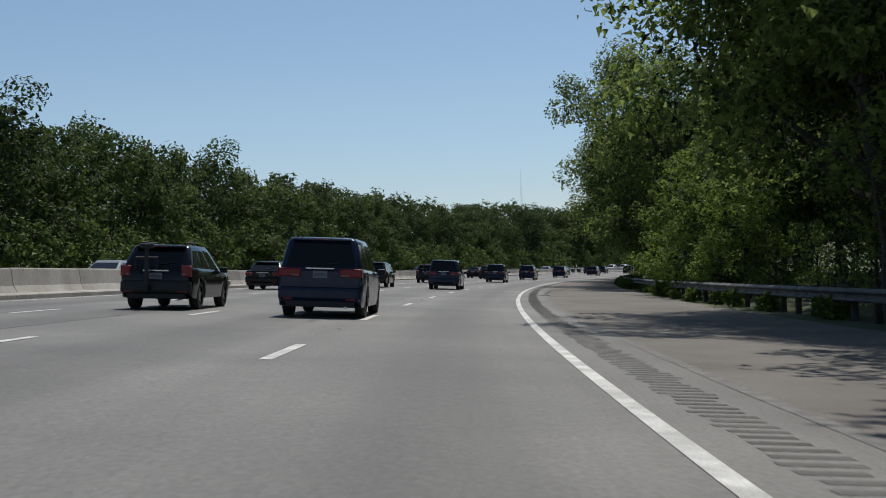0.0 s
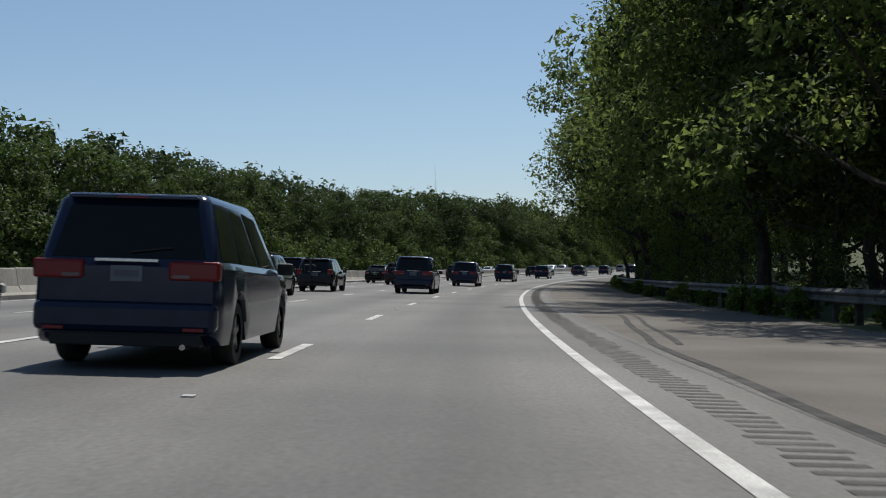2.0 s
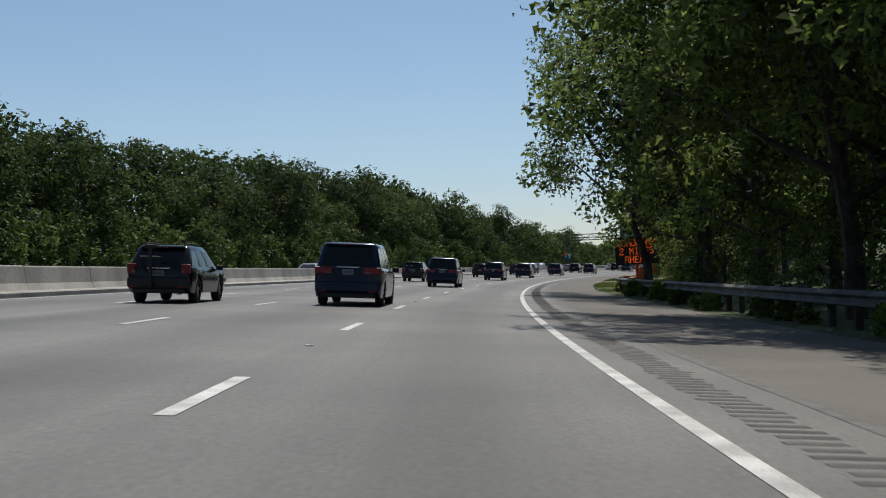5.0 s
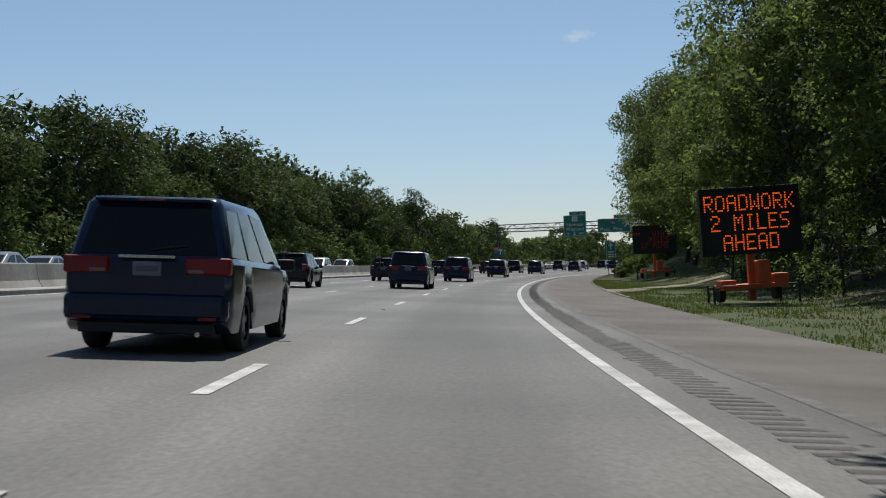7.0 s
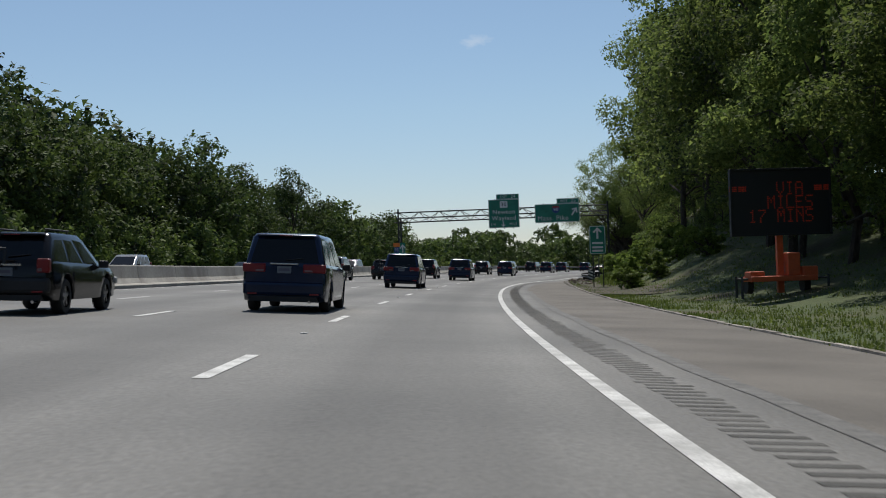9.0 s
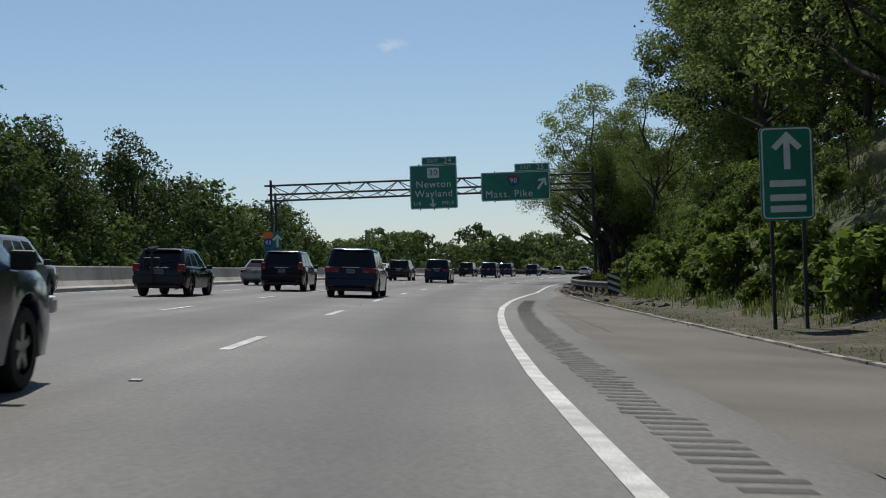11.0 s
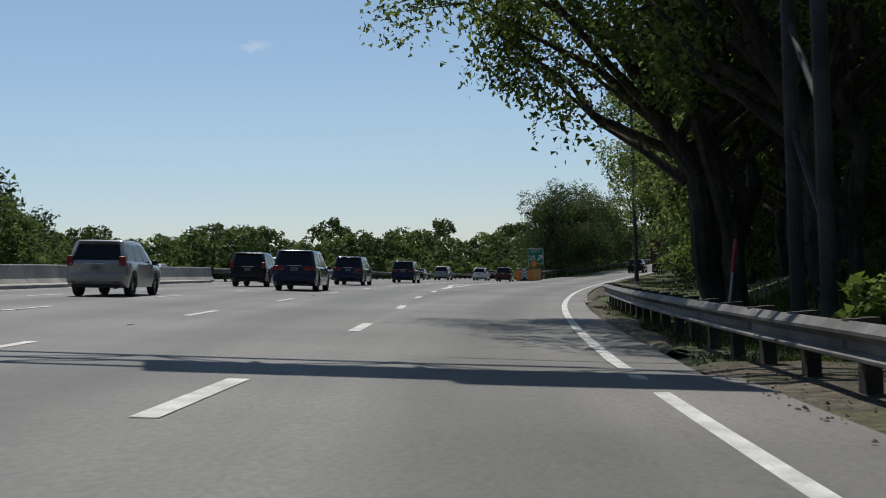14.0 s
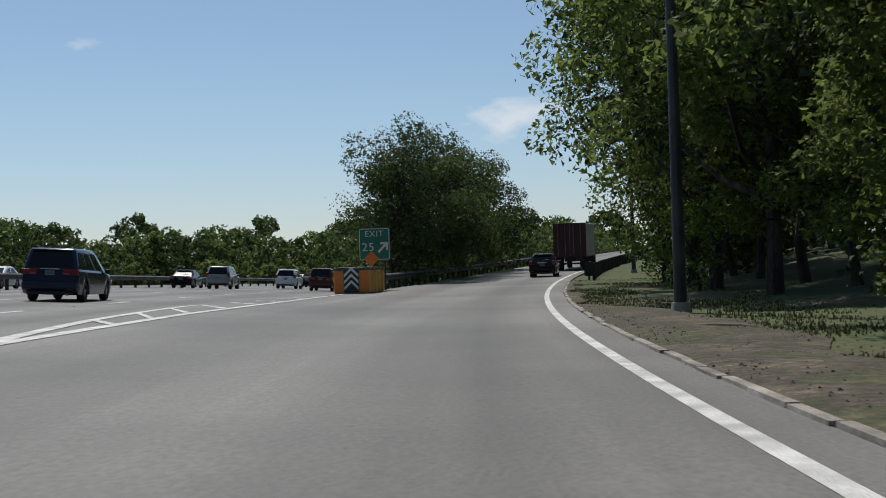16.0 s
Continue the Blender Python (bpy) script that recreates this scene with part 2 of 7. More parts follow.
def lane_asphalt():
    """Worn asphalt: dark oil band in the middle of each lane, pale wheel paths, patches and coarse grain."""
    m, n, l, b = shader("lane_asphalt", 0.74)
    g = n.new("ShaderNodeNewGeometry")
    at = n.new("ShaderNodeAttribute")
    at.attribute_name = "lane"
    comb = n.new("ShaderNodeCombineXYZ")
    sep = n.new("ShaderNodeSeparateXYZ")
    l.new(at.outputs["Vector"], sep.inputs[0])
    mu = n.new("ShaderNodeMath")
    mu.operation = "MULTIPLY"
    mu.inputs[1].default_value = 0.02
    l.new(sep.outputs[1], mu.inputs[0])
    l.new(sep.outputs[0], comb.inputs[0])
    l.new(mu.outputs[0], comb.inputs[1])
    streak = n.new("ShaderNodeTexNoise")
    streak.inputs["Scale"].default_value, streak.inputs["Detail"].default_value = 1.3, 5
    l.new(comb.outputs[0], streak.inputs["Vector"])
    grain = n.new("ShaderNodeTexNoise")
    grain.inputs["Scale"].default_value, grain.inputs["Detail"].default_value = 22, 6
    patch = n.new("ShaderNodeTexNoise")
    patch.inputs["Scale"].default_value, patch.inputs["Detail"].default_value = 0.16, 5
    speck = n.new("ShaderNodeTexVoronoi")
    speck.inputs["Scale"].default_value = 38
    for t in (grain, patch, speck):
        l.new(g.outputs["Position"], t.inputs["Vector"])
    band = n.new("ShaderNodeMath")
    band.operation = "COSINE"
    sc = n.new("ShaderNodeMath")
    sc.operation = "MULTIPLY"
    sc.inputs[1].default_value = 2 * math.pi / 3.66
    l.new(sep.outputs[0], sc.inputs[0])
    l.new(sc.outputs[0], band.inputs[0])
    base = ramp_node(n, [(0.38, (0.106, 0.105, 0.1)), (0.62, (0.152, 0.149, 0.14))])
    l.new(patch.outputs["Fac"], base.inputs[0])

    def times(colour, fac, lo, hi, a, b_):
        mr = n.new("ShaderNodeMapRange")
        for i, v in zip((1, 2, 3, 4), (lo, hi, a, b_)):
            mr.inputs[i].default_value = v
        l.new(fac, mr.inputs[0])
        mx = n.new("ShaderNodeVectorMath")
        mx.operation = "SCALE"
        l.new(colour, mx.inputs[0])
        l.new(mr.outputs[0], mx.inputs["Scale"])
        return mx.outputs[0]

    c = times(base.outputs[0], band.outputs[0], -1.0, 0.5, 0.72, 1.06)
    c = times(c, streak.outputs["Fac"], 0.3, 0.7, 0.84, 1.14)
    c = times(c, grain.outputs["Fac"], 0.3, 0.7, 0.74, 1.24)
    c = times(c, speck.outputs["Distance"], 0.0, 0.25, 1.25, 0.97)
    l.new(c, b.inputs["Base Color"])
    bp = n.new("ShaderNodeBump")
    bp.inputs["Strength"].default_value, bp.inputs["Distance"].default_value = 0.5, 0.012
    l.new(grain.outputs["Fac"], bp.inputs["Height"])
    l.new(bp.outputs[0], b.inputs["Normal"])
    return m


M = {}
M["lane"] = lane_asphalt()
M["asphalt"] = noisy("asphalt", (0.125, 0.125, 0.123), (0.185, 0.182, 0.175), 0.25, fine=0.28, rough=0.85, bump=0.35, bump_scale=55)
M["shoulder"] = noisy("shoulder_asphalt", (0.104, 0.095, 0.084), (0.157, 0.144, 0.127), 0.35, fine=0.22, rough=0.92, bump=0.35, bump_scale=45)
# Milled asphalt made darker: the shade of the rumble grooves is in this colour.
M["rumble"] = noisy("milled_asphalt_with_shade", (0.07, 0.069, 0.065), (0.115, 0.112, 0.105), 1.5, fine=0.3, rough=0.95, bump=0.5, bump_scale=60)
M["paint"] = noisy("road_paint", (0.36, 0.36, 0.347), (0.62, 0.62, 0.6), 2.2, fine=0.28, rough=0.7, bump=0.1, bump_scale=50)
M["tar"] = noisy("tar_seal", (0.03, 0.03, 0.03), (0.07, 0.068, 0.065), 2.0, fine=0.3, rough=0.95, bump_scale=40)
M["tub"] = noisy("dark_plastic", (0.05, 0.065, 0.06), (0.1, 0.12, 0.11), 2.0, fine=0.15, rough=0.6, bump_scale=30)
M["pale"] = noisy("pale_plastic", (0.4, 0.41, 0.4), (0.6, 0.6, 0.58), 2.0, fine=0.15, rough=0.6, bump_scale=30)
M["skid"] = noisy("rubber_smear", (0.085, 0.084, 0.08), (0.14, 0.138, 0.132), 4.0, fine=0.3, rough=0.8, bump_scale=40, stretch=(1, 1, 1))
M["dust"] = noisy("trodden_dust", (0.17, 0.14, 0.105), (0.3, 0.26, 0.2), 1.2, fine=0.25, rough=0.95, bump=0.4, bump_scale=14)
M["kerb"] = noisy("worn_granite", (0.15, 0.135, 0.115), (0.32, 0.295, 0.26), 1.5, fine=0.3, rough=0.9, bump=0.4, bump_scale=25, per_object=0.15)
M["sign_green"] = noisy("sign_green_sheeting", (0.008, 0.16, 0.1), (0.014, 0.21, 0.135), 0.8, fine=0.08, rough=0.45, bump_scale=12)
M["sign_white"] = plain("sign_white", (0.68, 0.7, 0.68), 0.5)
M["sign_black"] = plain("sign_black", (0.02, 0.02, 0.02), 0.5)
M["sign_blue"] = plain("sign_blue", (0.015, 0.06, 0.22), 0.45)
M["sign_red"] = plain("sign_red", (0.35, 0.03, 0.03), 0.45)
M["orange"] = plain("safety_orange", (0.75, 0.2, 0.03), 0.5)
M["orange_red"] = plain("orange_red_paint", (0.55, 0.1, 0.03), 0.5)
M["cushion_yellow"] = noisy("faded_yellow_plastic", (0.5, 0.26, 0.03), (0.68, 0.38, 0.06), 2.0, fine=0.15, rough=0.6, bump_scale=20)
M["board_black"] = plain("board_black", (0.012, 0.012, 0.013), 0.6)
M["tyre"] = plain("tyre_rubber", (0.018, 0.018, 0.018), 0.8)
M["dark_steel"] = noisy("dark_weathered_steel", (0.02, 0.022, 0.022), (0.05, 0.052, 0.05), 1.5, fine=0.15, rough=0.75, metal=0.0, bump_scale=20)
M["pole"] = noisy("dark_bronze_pole", (0.03, 0.032, 0.034), (0.06, 0.062, 0.065), 1.0, fine=0.1, rough=0.5, metal=0.3, bump_scale=20)
for _n, _c in (("blue", (0.013, 0.024, 0.056)), ("black", (0.004, 0.004, 0.005)), ("silver", (0.3, 0.3, 0.29)), ("white", (0.68, 0.68, 0.66)), ("dark", (0.014, 0.015, 0.02)), ("red", (0.075, 0.006, 0.008))):
    M["paint_" + _n] = plain("car_paint_" + _n, _c, 0.16, 0.25 if _n in ("blue", "silver", "dark") else 0.0, 0.3 if _n != "black" else 0.1)
    M["paint_" + _n].node_tree.nodes["Principled BSDF"].inputs["Specular IOR Level"].default_value = 0.25 if _n in ("black", "dark", "blue") else 0.5
M["car_glass"] = plain("dark_tinted_glass", (0.006, 0.007, 0.008), 0.08)
M["car_glass"].node_tree.nodes["Principled BSDF"].inputs["Specular IOR Level"].default_value = 0.3
M["car_black"] = plain("black_trim", (0.016, 0.016, 0.017), 0.6)
M["alloy"] = plain("alloy_rim", (0.32, 0.32, 0.33), 0.35, 0.8)
M["chrome"] = plain("bright_trim", (0.6, 0.6, 0.6), 0.2, 0.9)
M["tail_red"] = plain("tail_light_red", (0.2, 0.001, 0.004), 0.3, 0.0, 0.0)
M["plate_pale"] = plain("plate_pale", (0.16, 0.18, 0.2), 0.5)
M["lens"] = plain("dull_clear_lens", (0.2, 0.13, 0.13), 0.3)
M["plate_ink"] = plain("plate_bars", (0.1, 0.1, 0.14), 0.5)
M["truck_red"] = plain("truck_dark_red", (0.06, 0.012, 0.014), 0.5)
M["truck_grey"] = noisy("truck_grey", (0.3, 0.3, 0.3), (0.42, 0.42, 0.42), 1.0, fine=0.1, rough=0.5, bump_scale=8)
M["rubble"] = noisy("rubble_stone", (0.07, 0.052, 0.04), (0.2, 0.16, 0.125), 3.0, fine=0.3, rough=0.95, bump=0.4, bump_scale=20, per_object=0.35)
M["concrete"] = noisy("barrier_concrete", (0.27, 0.255, 0.228), (0.41, 0.393, 0.358), 0.6, fine=0.14, rough=0.9, bump=0.2, bump_scale=14, stretch=(1, 1, 0.5), per_object=0.06)
M["steel"] = noisy("weathered_galvanised_steel", (0.065, 0.063, 0.06), (0.155, 0.149, 0.14), 1.2, fine=0.25, rough=0.68, metal=0.2, bump_scale=30)
M["post_wood"] = noisy("post_wood", (0.03, 0.026, 0.022), (0.08, 0.066, 0.055), 2.0, fine=0.3, rough=0.95, bump=0.3, bump_scale=30)
M["bark"] = noisy("bark", (0.026, 0.021, 0.017), (0.07, 0.057, 0.047), 3.0, fine=0.3, rough=0.95, bump=0.6, bump_scale=12, stretch=(1, 1, 0.3))
M["leaf_a"] = leafy("leaf_deep_green", (0.032, 0.056, 0.015), (0.08, 0.115, 0.03), 0.36)
M["leaf_b"] = leafy("leaf_mid_green", (0.042, 0.07, 0.017), (0.1, 0.14, 0.035), 0.36)
M["leaf_c"] = leafy("leaf_bright_green", (0.07, 0.115, 0.02), (0.16, 0.22, 0.045))
M["leaf_near"] = leafy("leaf_sunlit_green", (0.062, 0.1, 0.024), (0.165, 0.21, 0.056), 0.6)
M["leaf_pine"] = leafy("needle_green", (0.02, 0.035, 0.018), (0.045, 0.07, 0.035))
# Filler inside the crowns: the shade between leaves is put into its dark colour.
M["shaded_inner_leaf"] = noisy("inner_leaves_with_shade", (0.02, 0.03, 0.012), (0.04, 0.058, 0.02), 3.0, fine=0.35, rough=0.95, bump=0.6, bump_scale=9)
M["grass_dull"] = leafy("dull_grass_blade", (0.035, 0.045, 0.014), (0.085, 0.085, 0.03), 0.3)
M["grass"] = leafy("grass_blade", (0.06, 0.092, 0.02), (0.13, 0.165, 0.04))


def glow(name, colour, strength):
    m, n, l, b = shader(name, 0.5)
    b.inputs["Base Color"].default_value = (*colour, 1)
    b.inputs["Emission Color"].default_value = (*colour, 1)
    b.inputs["Emission Strength"].default_value = strength
    return m


M["lamp_on"] = glow("lamp_orange", (1.0, 0.13, 0.015), 0.8)
M["lamp_dim"] = glow("lamp_orange_dim", (0.5, 0.035, 0.01), 0.07)


def ground_material():
    """Grass and bare soil in patches, woodland litter where it is deep in the trees."""
    m, n, l, b = shader("verge_ground", 0.95)
    g = n.new("ShaderNodeNewGeometry")
    t1 = n.new("ShaderNodeTexNoise")
    t1.inputs["Scale"].default_value, t1.inputs["Detail"].default_value = 0.22, 8
    t2 = n.new("ShaderNodeTexNoise")
    t2.inputs["Scale"].default_value, t2.inputs["Detail"].default_value = 7.0, 5
    for t in (t1, t2):
        l.new(g.outputs["Position"], t.inputs["Vector"])
    ra = ramp_node(n, [(0.3, (0.08, 0.066, 0.042)), (0.43, (0.062, 0.074, 0.026)), (0.6, (0.048, 0.074, 0.02))])
    l.new(t1.outputs["Fac"], ra.inputs[0])
    rb = ramp_node(n, [(0.3, (0.6, 0.6, 0.6)), (0.7, (1.35, 1.3, 1.2))])
    l.new(t2.outputs["Fac"], rb.inputs[0])
    mx = n.new("ShaderNodeMix")
    mx.data_type, mx.blend_type = "RGBA", "MULTIPLY"
    mx.inputs[0].default_value = 1.0
    l.new(ra.outputs[0], mx.inputs[6])
    l.new(rb.outputs[0], mx.inputs[7])
    l.new(mx.outputs[2], b.inputs["Base Color"])
    bp = n.new("ShaderNodeBump")
    bp.inputs["Strength"].default_value, bp.inputs["Distance"].default_value = 0.7, 0.06
    l.new(t2.outputs["Fac"], bp.inputs["Height"])
    l.new(bp.outputs[0], b.inputs["Normal"])
    return m


M["ground"] = ground_material()


def soil_material():
    """Dark soil with mossy patches, dry pale crumbs and leaf litter."""
    m, n, l, b = shader("roadside_soil", 0.95)
    g = n.new("ShaderNodeNewGeometry")
    big, mid, crumb = (n.new("ShaderNodeTexNoise") for _ in range(3))
    for t, sc in ((big, 0.9), (mid, 6.0), (crumb, 26.0)):
        t.inputs["Scale"].default_value, t.inputs["Detail"].default_value = sc, 6
        l.new(g.outputs["Position"], t.inputs["Vector"])
    ra = ramp_node(n, [(0.36, (0.105, 0.088, 0.064)), (0.5, (0.06, 0.051, 0.036)), (0.58, (0.05, 0.057, 0.023)), (0.7, (0.085, 0.083, 0.041))])
    l.new(big.outputs["Fac"], ra.inputs[0])
    rb = ramp_node(n, [(0.32, (0.45, 0.45, 0.45)), (0.6, (1.1, 1.08, 1.02)), (0.72, (1.7, 1.6, 1.45))])
    l.new(mid.outputs["Fac"], rb.inputs[0])
    rc = ramp_node(n, [(0.35, (0.6, 0.6, 0.6)), (0.62, (1.15, 1.15, 1.15)), (0.68, (2.4, 2.2, 1.9))])
    l.new(crumb.outputs["Fac"], rc.inputs[0])
    out = ra.outputs[0]
    for r in (rb, rc):
        mx = n.new("ShaderNodeMix")
        mx.data_type, mx.blend_type = "RGBA", "MULTIPLY"
        mx.inputs[0].default_value = 1.0
        l.new(out, mx.inputs[6])
        l.new(r.outputs[0], mx.inputs[7])
        out = mx.outputs[2]
    l.new(out, b.inputs["Base Color"])
    bp = n.new("ShaderNodeBump")
    bp.inputs["Strength"].default_value, bp.inputs["Distance"].default_value = 0.9, 0.05
    l.new(mid.outputs["Fac"], bp.inputs["Height"])
    l.new(bp.outputs[0], b.inputs["Normal"])
    return m


M["soil"] = soil_material()


# ---------- mesh helpers ----------
def mesh_of(name, verts, faces, mat=None, flat=True):
    me = bpy.data.meshes.new(name)
    me.from_pydata([tuple(v) for v in verts], [], faces)
    if mat:
        me.materials.append(mat)
    if not flat:
        me.polygons.foreach_set("use_smooth", [True] * len(me.polygons))
    me.update()
    return me


def raw(name, verts, faces, mat, parent=None, label="", flat=True):
    ob = new(name, mesh_of(name, verts, faces, mat, flat))
    if parent:
        ob.parent = parent
    if label:
        tagged(ob, label)
    return ob


def part(name, bm, mat, parent=None, label="", smooth_it=False):
    """Links a bmesh as one mesh object under a thing."""
    me = bpy.data.meshes.new(name)
    bmesh.ops.recalc_face_normals(bm, faces=bm.faces)
    bm.to_mesh(me)
    bm.free()
    if mat:
        me.materials.append(mat)
    if smooth_it:
        me.polygons.foreach_set("use_smooth", [True] * len(me.polygons))
    ob = new(name, me)
    if parent:
        ob.parent = parent
    if label:
        tagged(ob, label)
    return ob


def box(bm, c, size, bevel=0.0, m=None):
    """A box by centre and size, its edges rounded."""
    r = bmesh.ops.create_cube(bm, size=1.0, matrix=Matrix.Translation(c) @ Matrix.Diagonal((*size, 1)))
    vs = r["verts"]
    if bevel:
        es = list({e for v in vs for e in v.link_edges})
        out = bmesh.ops.bevel(bm, geom=es, offset=bevel, segments=2, affect="EDGES", profile=0.5)
        vs = list({v for f in out["faces"] for v in f.verts} | {v for v in vs if v.is_valid})
    if m is not None:
        bmesh.ops.transform(bm, matrix=m, verts=[v for v in vs if v.is_valid])
    return vs


def rod(bm, a, b, r0, r1=None, seg=8):
    a, b = Vector(a), Vector(b)
    d = b - a
    m = Matrix.Translation((a + b) / 2) @ d.to_track_quat("Z", "Y").to_matrix().to_4x4()
    bmesh.ops.create_cone(bm, cap_ends=True, segments=seg, radius1=r0, radius2=r0 if r1 is None else r1, depth=d.length, matrix=m)


def road_pose(s, u, turn=0.0, h=0.0):
    """A pose on the road's surface, y along the road, tilted with it."""
    x, y, th = xy(s, u)
    z = level(s, u, x, y)
    ahead = spot(s + 2, u) - spot(s - 2, u)
    side = spot(s, u + 1) - spot(s, u - 1)
    f = ahead.normalized()
    r = (side - f * side.dot(f)).normalized()
    up = r.cross(f)
    m = Matrix((r, f, up)).transposed().to_4x4()
    m.translation = Vector((x, y, z + h))
    return m @ pose(0, 0, 0, 0, 0, turn)


def ramp_pose(p, v, turn=0.0):
    f = (ramp_spot(p + 2, v) - ramp_spot(p - 2, v)).normalized()
    side = ramp_spot(p, v + 1) - ramp_spot(p, v - 1)
    r = (side - f * side.dot(f)).normalized()
    m = Matrix((r, f, r.cross(f))).transposed().to_4x4()
    m.translation = ramp_spot(p, v)
    return m @ pose(0, 0, 0, 0, 0, turn)


# ---------- lines across the plan ----------
PAVE = [(-400, 11.2), (70, 10.6), (128, 9.8), (200, 8.4), (228, 7.8), (287, 8.1), (356, 7.8), (382, 7.3), (392, 7.15), (400, 7.2), (415, 7.7), (430, 8.2)]
EDGE = [(-400, 3.54), (340, 3.56), (350, 3.68), (358, 3.85), (364, 4.03), (373, 4.49), (379, 4.91), (385, 5.36), (392, 5.88), (400, 6.2), (408, 6.42), (416, 6.63), (424, 6.91), (430, 7.13)]
RAIL_NEAR = [(-60, 12.4), (70, 11.3), (128, 10.6), (200, 9.6), (228, 9.0)]
RAIL_BEND = [(388, 9.5), (393, 8.9), (399, 8.35), (408, 8.2), (420, 8.4), (430, 8.7), (443, 9.35), (456, 10.15), (459, 10.33)]
MEDIAN_U = [(-400, -12.1), (3000, -12.1)]
HILL = [(-400, 0.8), (180, 0.8), (240, 1.2), (300, 2.2), (340, 4.0), (372, 7.5), (420, 7.5), (450, 4.5), (480, 1.4), (550, 0.8), (700, 2.0), (3000, 2.0)]
HILL_FOOT = [(-400, 13.0), (228, 11.0), (250, 12.6), (290, 13.2), (312, 11.0), (340, 9.6), (372, 9.0), (390, 9.6), (420, 9.6), (450, 11.5), (490, 14.0), (3000, 20.0)]


def land(s, u):
    """The height of the natural ground."""
    x, y, th = xy(s, u)
    z = level(s, u, x, y)
    if s > RAMP_S:
        p, v = pv(x, y)
        k = smooth((v - 7.0) / 14) * smooth((p + 40) / 40)
        z += 1.5 * k
        if p < 60:
            z += lerp_tab(HILL, s) * smooth((v - 4.5) / 12) * smooth((60 - p) / 60)
        if p > 78 and -13 < v < -4:
            z += 0.12
    elif u > 7:
        f = lerp_tab(HILL_FOOT, s)
        z += lerp_tab(HILL, s) * smooth((u - f) / 13)
    if u < -36:
        z += 2.2 * smooth((-u - 36) / 25) * smooth((470 - s) / 120)
    if abs(u) > 60:
        z += 1.5 * noise.noise(Vector((x * 0.012, y * 0.012, 0)))
    return z


def on_land(s, u, h=0.0):
    x, y, _ = xy(s, u)
    return Vector((x, y, land(s, u) + h))


# ---------- ground, one sheet to the horizon ----------
def build_ground():
    us = [-2600, -1500, -800, -450, -300, -220, -160, -120, -95, -80, -70, -60, -54, -48, -44, -40, -36, -32, -28, -24, -20, -17, -15, -13]
    us += [-11, -8, -4, 0, 3.5, 5, 6, 7, 7.5, 8, 8.5, 9, 9.5, 10, 10.5, 11, 11.5, 12, 12.5, 13, 14, 15, 16, 17, 18, 19, 20, 21, 22, 23, 24, 26, 28, 30, 33, 36, 40, 45, 50, 58, 66, 80, 100, 140, 200, 300, 420, 600]
    ss = list(range(-400, -40, 40)) + list(range(-40, 700, 4)) + list(range(700, 900, 20)) + list(range(900, 2900, 100))
    verts, faces = [], []
    for s in ss:
        for u in us:
            p = on_land(s, u)
            x, y = p.x, p.y
            under = -14 < u < (lerp_tab(PAVE, s) + 0.1 if s <= RAMP_S else 4)
            drop = 0.4 if -10.5 < u < 3.2 else 0.12 if under else 0.035
            if -34 < u < -13:
                drop = 0.1
            if s > RAMP_S:
                q, v = pv(x, y)
                if q < 320 and v < 2.7 and u > -14:
                    drop = 0.12
                if q < 112 and v < 1.2 and u > -10.5:
                    drop = 0.4
            if u > lerp_tab(PAVE, s) + 0.4 or u < -36:
                p.z += 0.1 * noise.noise(Vector((x * 0.25, y * 0.25, 3.0)))
            verts.append((x, y, p.z - drop))
    w = len(us)
    for i in range(len(ss) - 1):
        for j in range(w - 1):
            a = i * w + j
            faces.append((a, a + 1, a + w + 1, a + w))
    ob = raw("ground", verts, faces, M["ground"], flat=False)
    tagged(ob, "grass and bare soil verge with woodland floor beside the motorway", "ground", kind="structure")
    return ob


def strip(name, s_list, left, right, mat, h, label, category, cross=4, kind="structure", parent=None):
    """A surface along the motorway between two lines across it."""
    verts, faces = [], []
    for s in s_list:
        a, b = left(s), right(s)
        for j in range(cross + 1):
            verts.append(spot(s, a + (b - a) * j / cross, h))
    w = cross + 1
    for i in range(len(s_list) - 1):
        for j in range(cross):
            k = i * w + j
            faces.append((k, k + 1, k + w + 1, k + w))
    ob = raw(name, verts, faces, mat, parent, flat=False)
    if not parent:
        tagged(ob, label, category, kind=kind)
    at = ob.data.attributes.new("lane", "FLOAT_VECTOR", "POINT")
    at.data.foreach_set("vector", [c for s in s_list for j in range(w) for c in (left(s) + (right(s) - left(s)) * j / cross, s, 0.0)])
    return ob


def ramp_strip(name, p_list, left, right, mat, h, cross=4, parent=None):
    verts, faces = [], []
    for p in p_list:
        a, b = left(p), right(p)
        for j in range(cross + 1):
            verts.append(ramp_spot(p, a + (b - a) * j / cross, h))
    w = cross + 1
    for i in range(len(p_list) - 1):
        for j in range(cross):
            k = i * w + j
            faces.append((k, k + 1, k + w + 1, k + w))
    ob = raw(name, verts, faces, mat, parent, flat=False)
    at = ob.data.attributes.new("lane", "FLOAT_VECTOR", "POINT")
    at.data.foreach_set("vector", [c for p in p_list for j in range(w) for c in (left(p) + (right(p) - left(p)) * j / cross + 1.8, p, 0.0)])
    return ob


def span(a, b, step):
    n = max(1, round((b - a) / step))
    return [a + (b - a) * i / n for i in range(n + 1)]


GORE_P = 97.0     # where the nose of the gore stands, along the slip road
GORE_L = [(-30, -1.95), (0, -1.97), (6, -2.06), (18, -2.6), (29, -3.45), (42, -4.5), (57, -5.75), (70, -6.4), (96, -6.6), (130, -5.5), (400, -4.6)]


def gore_edge(p):
    return lerp_tab(GORE_L, p)


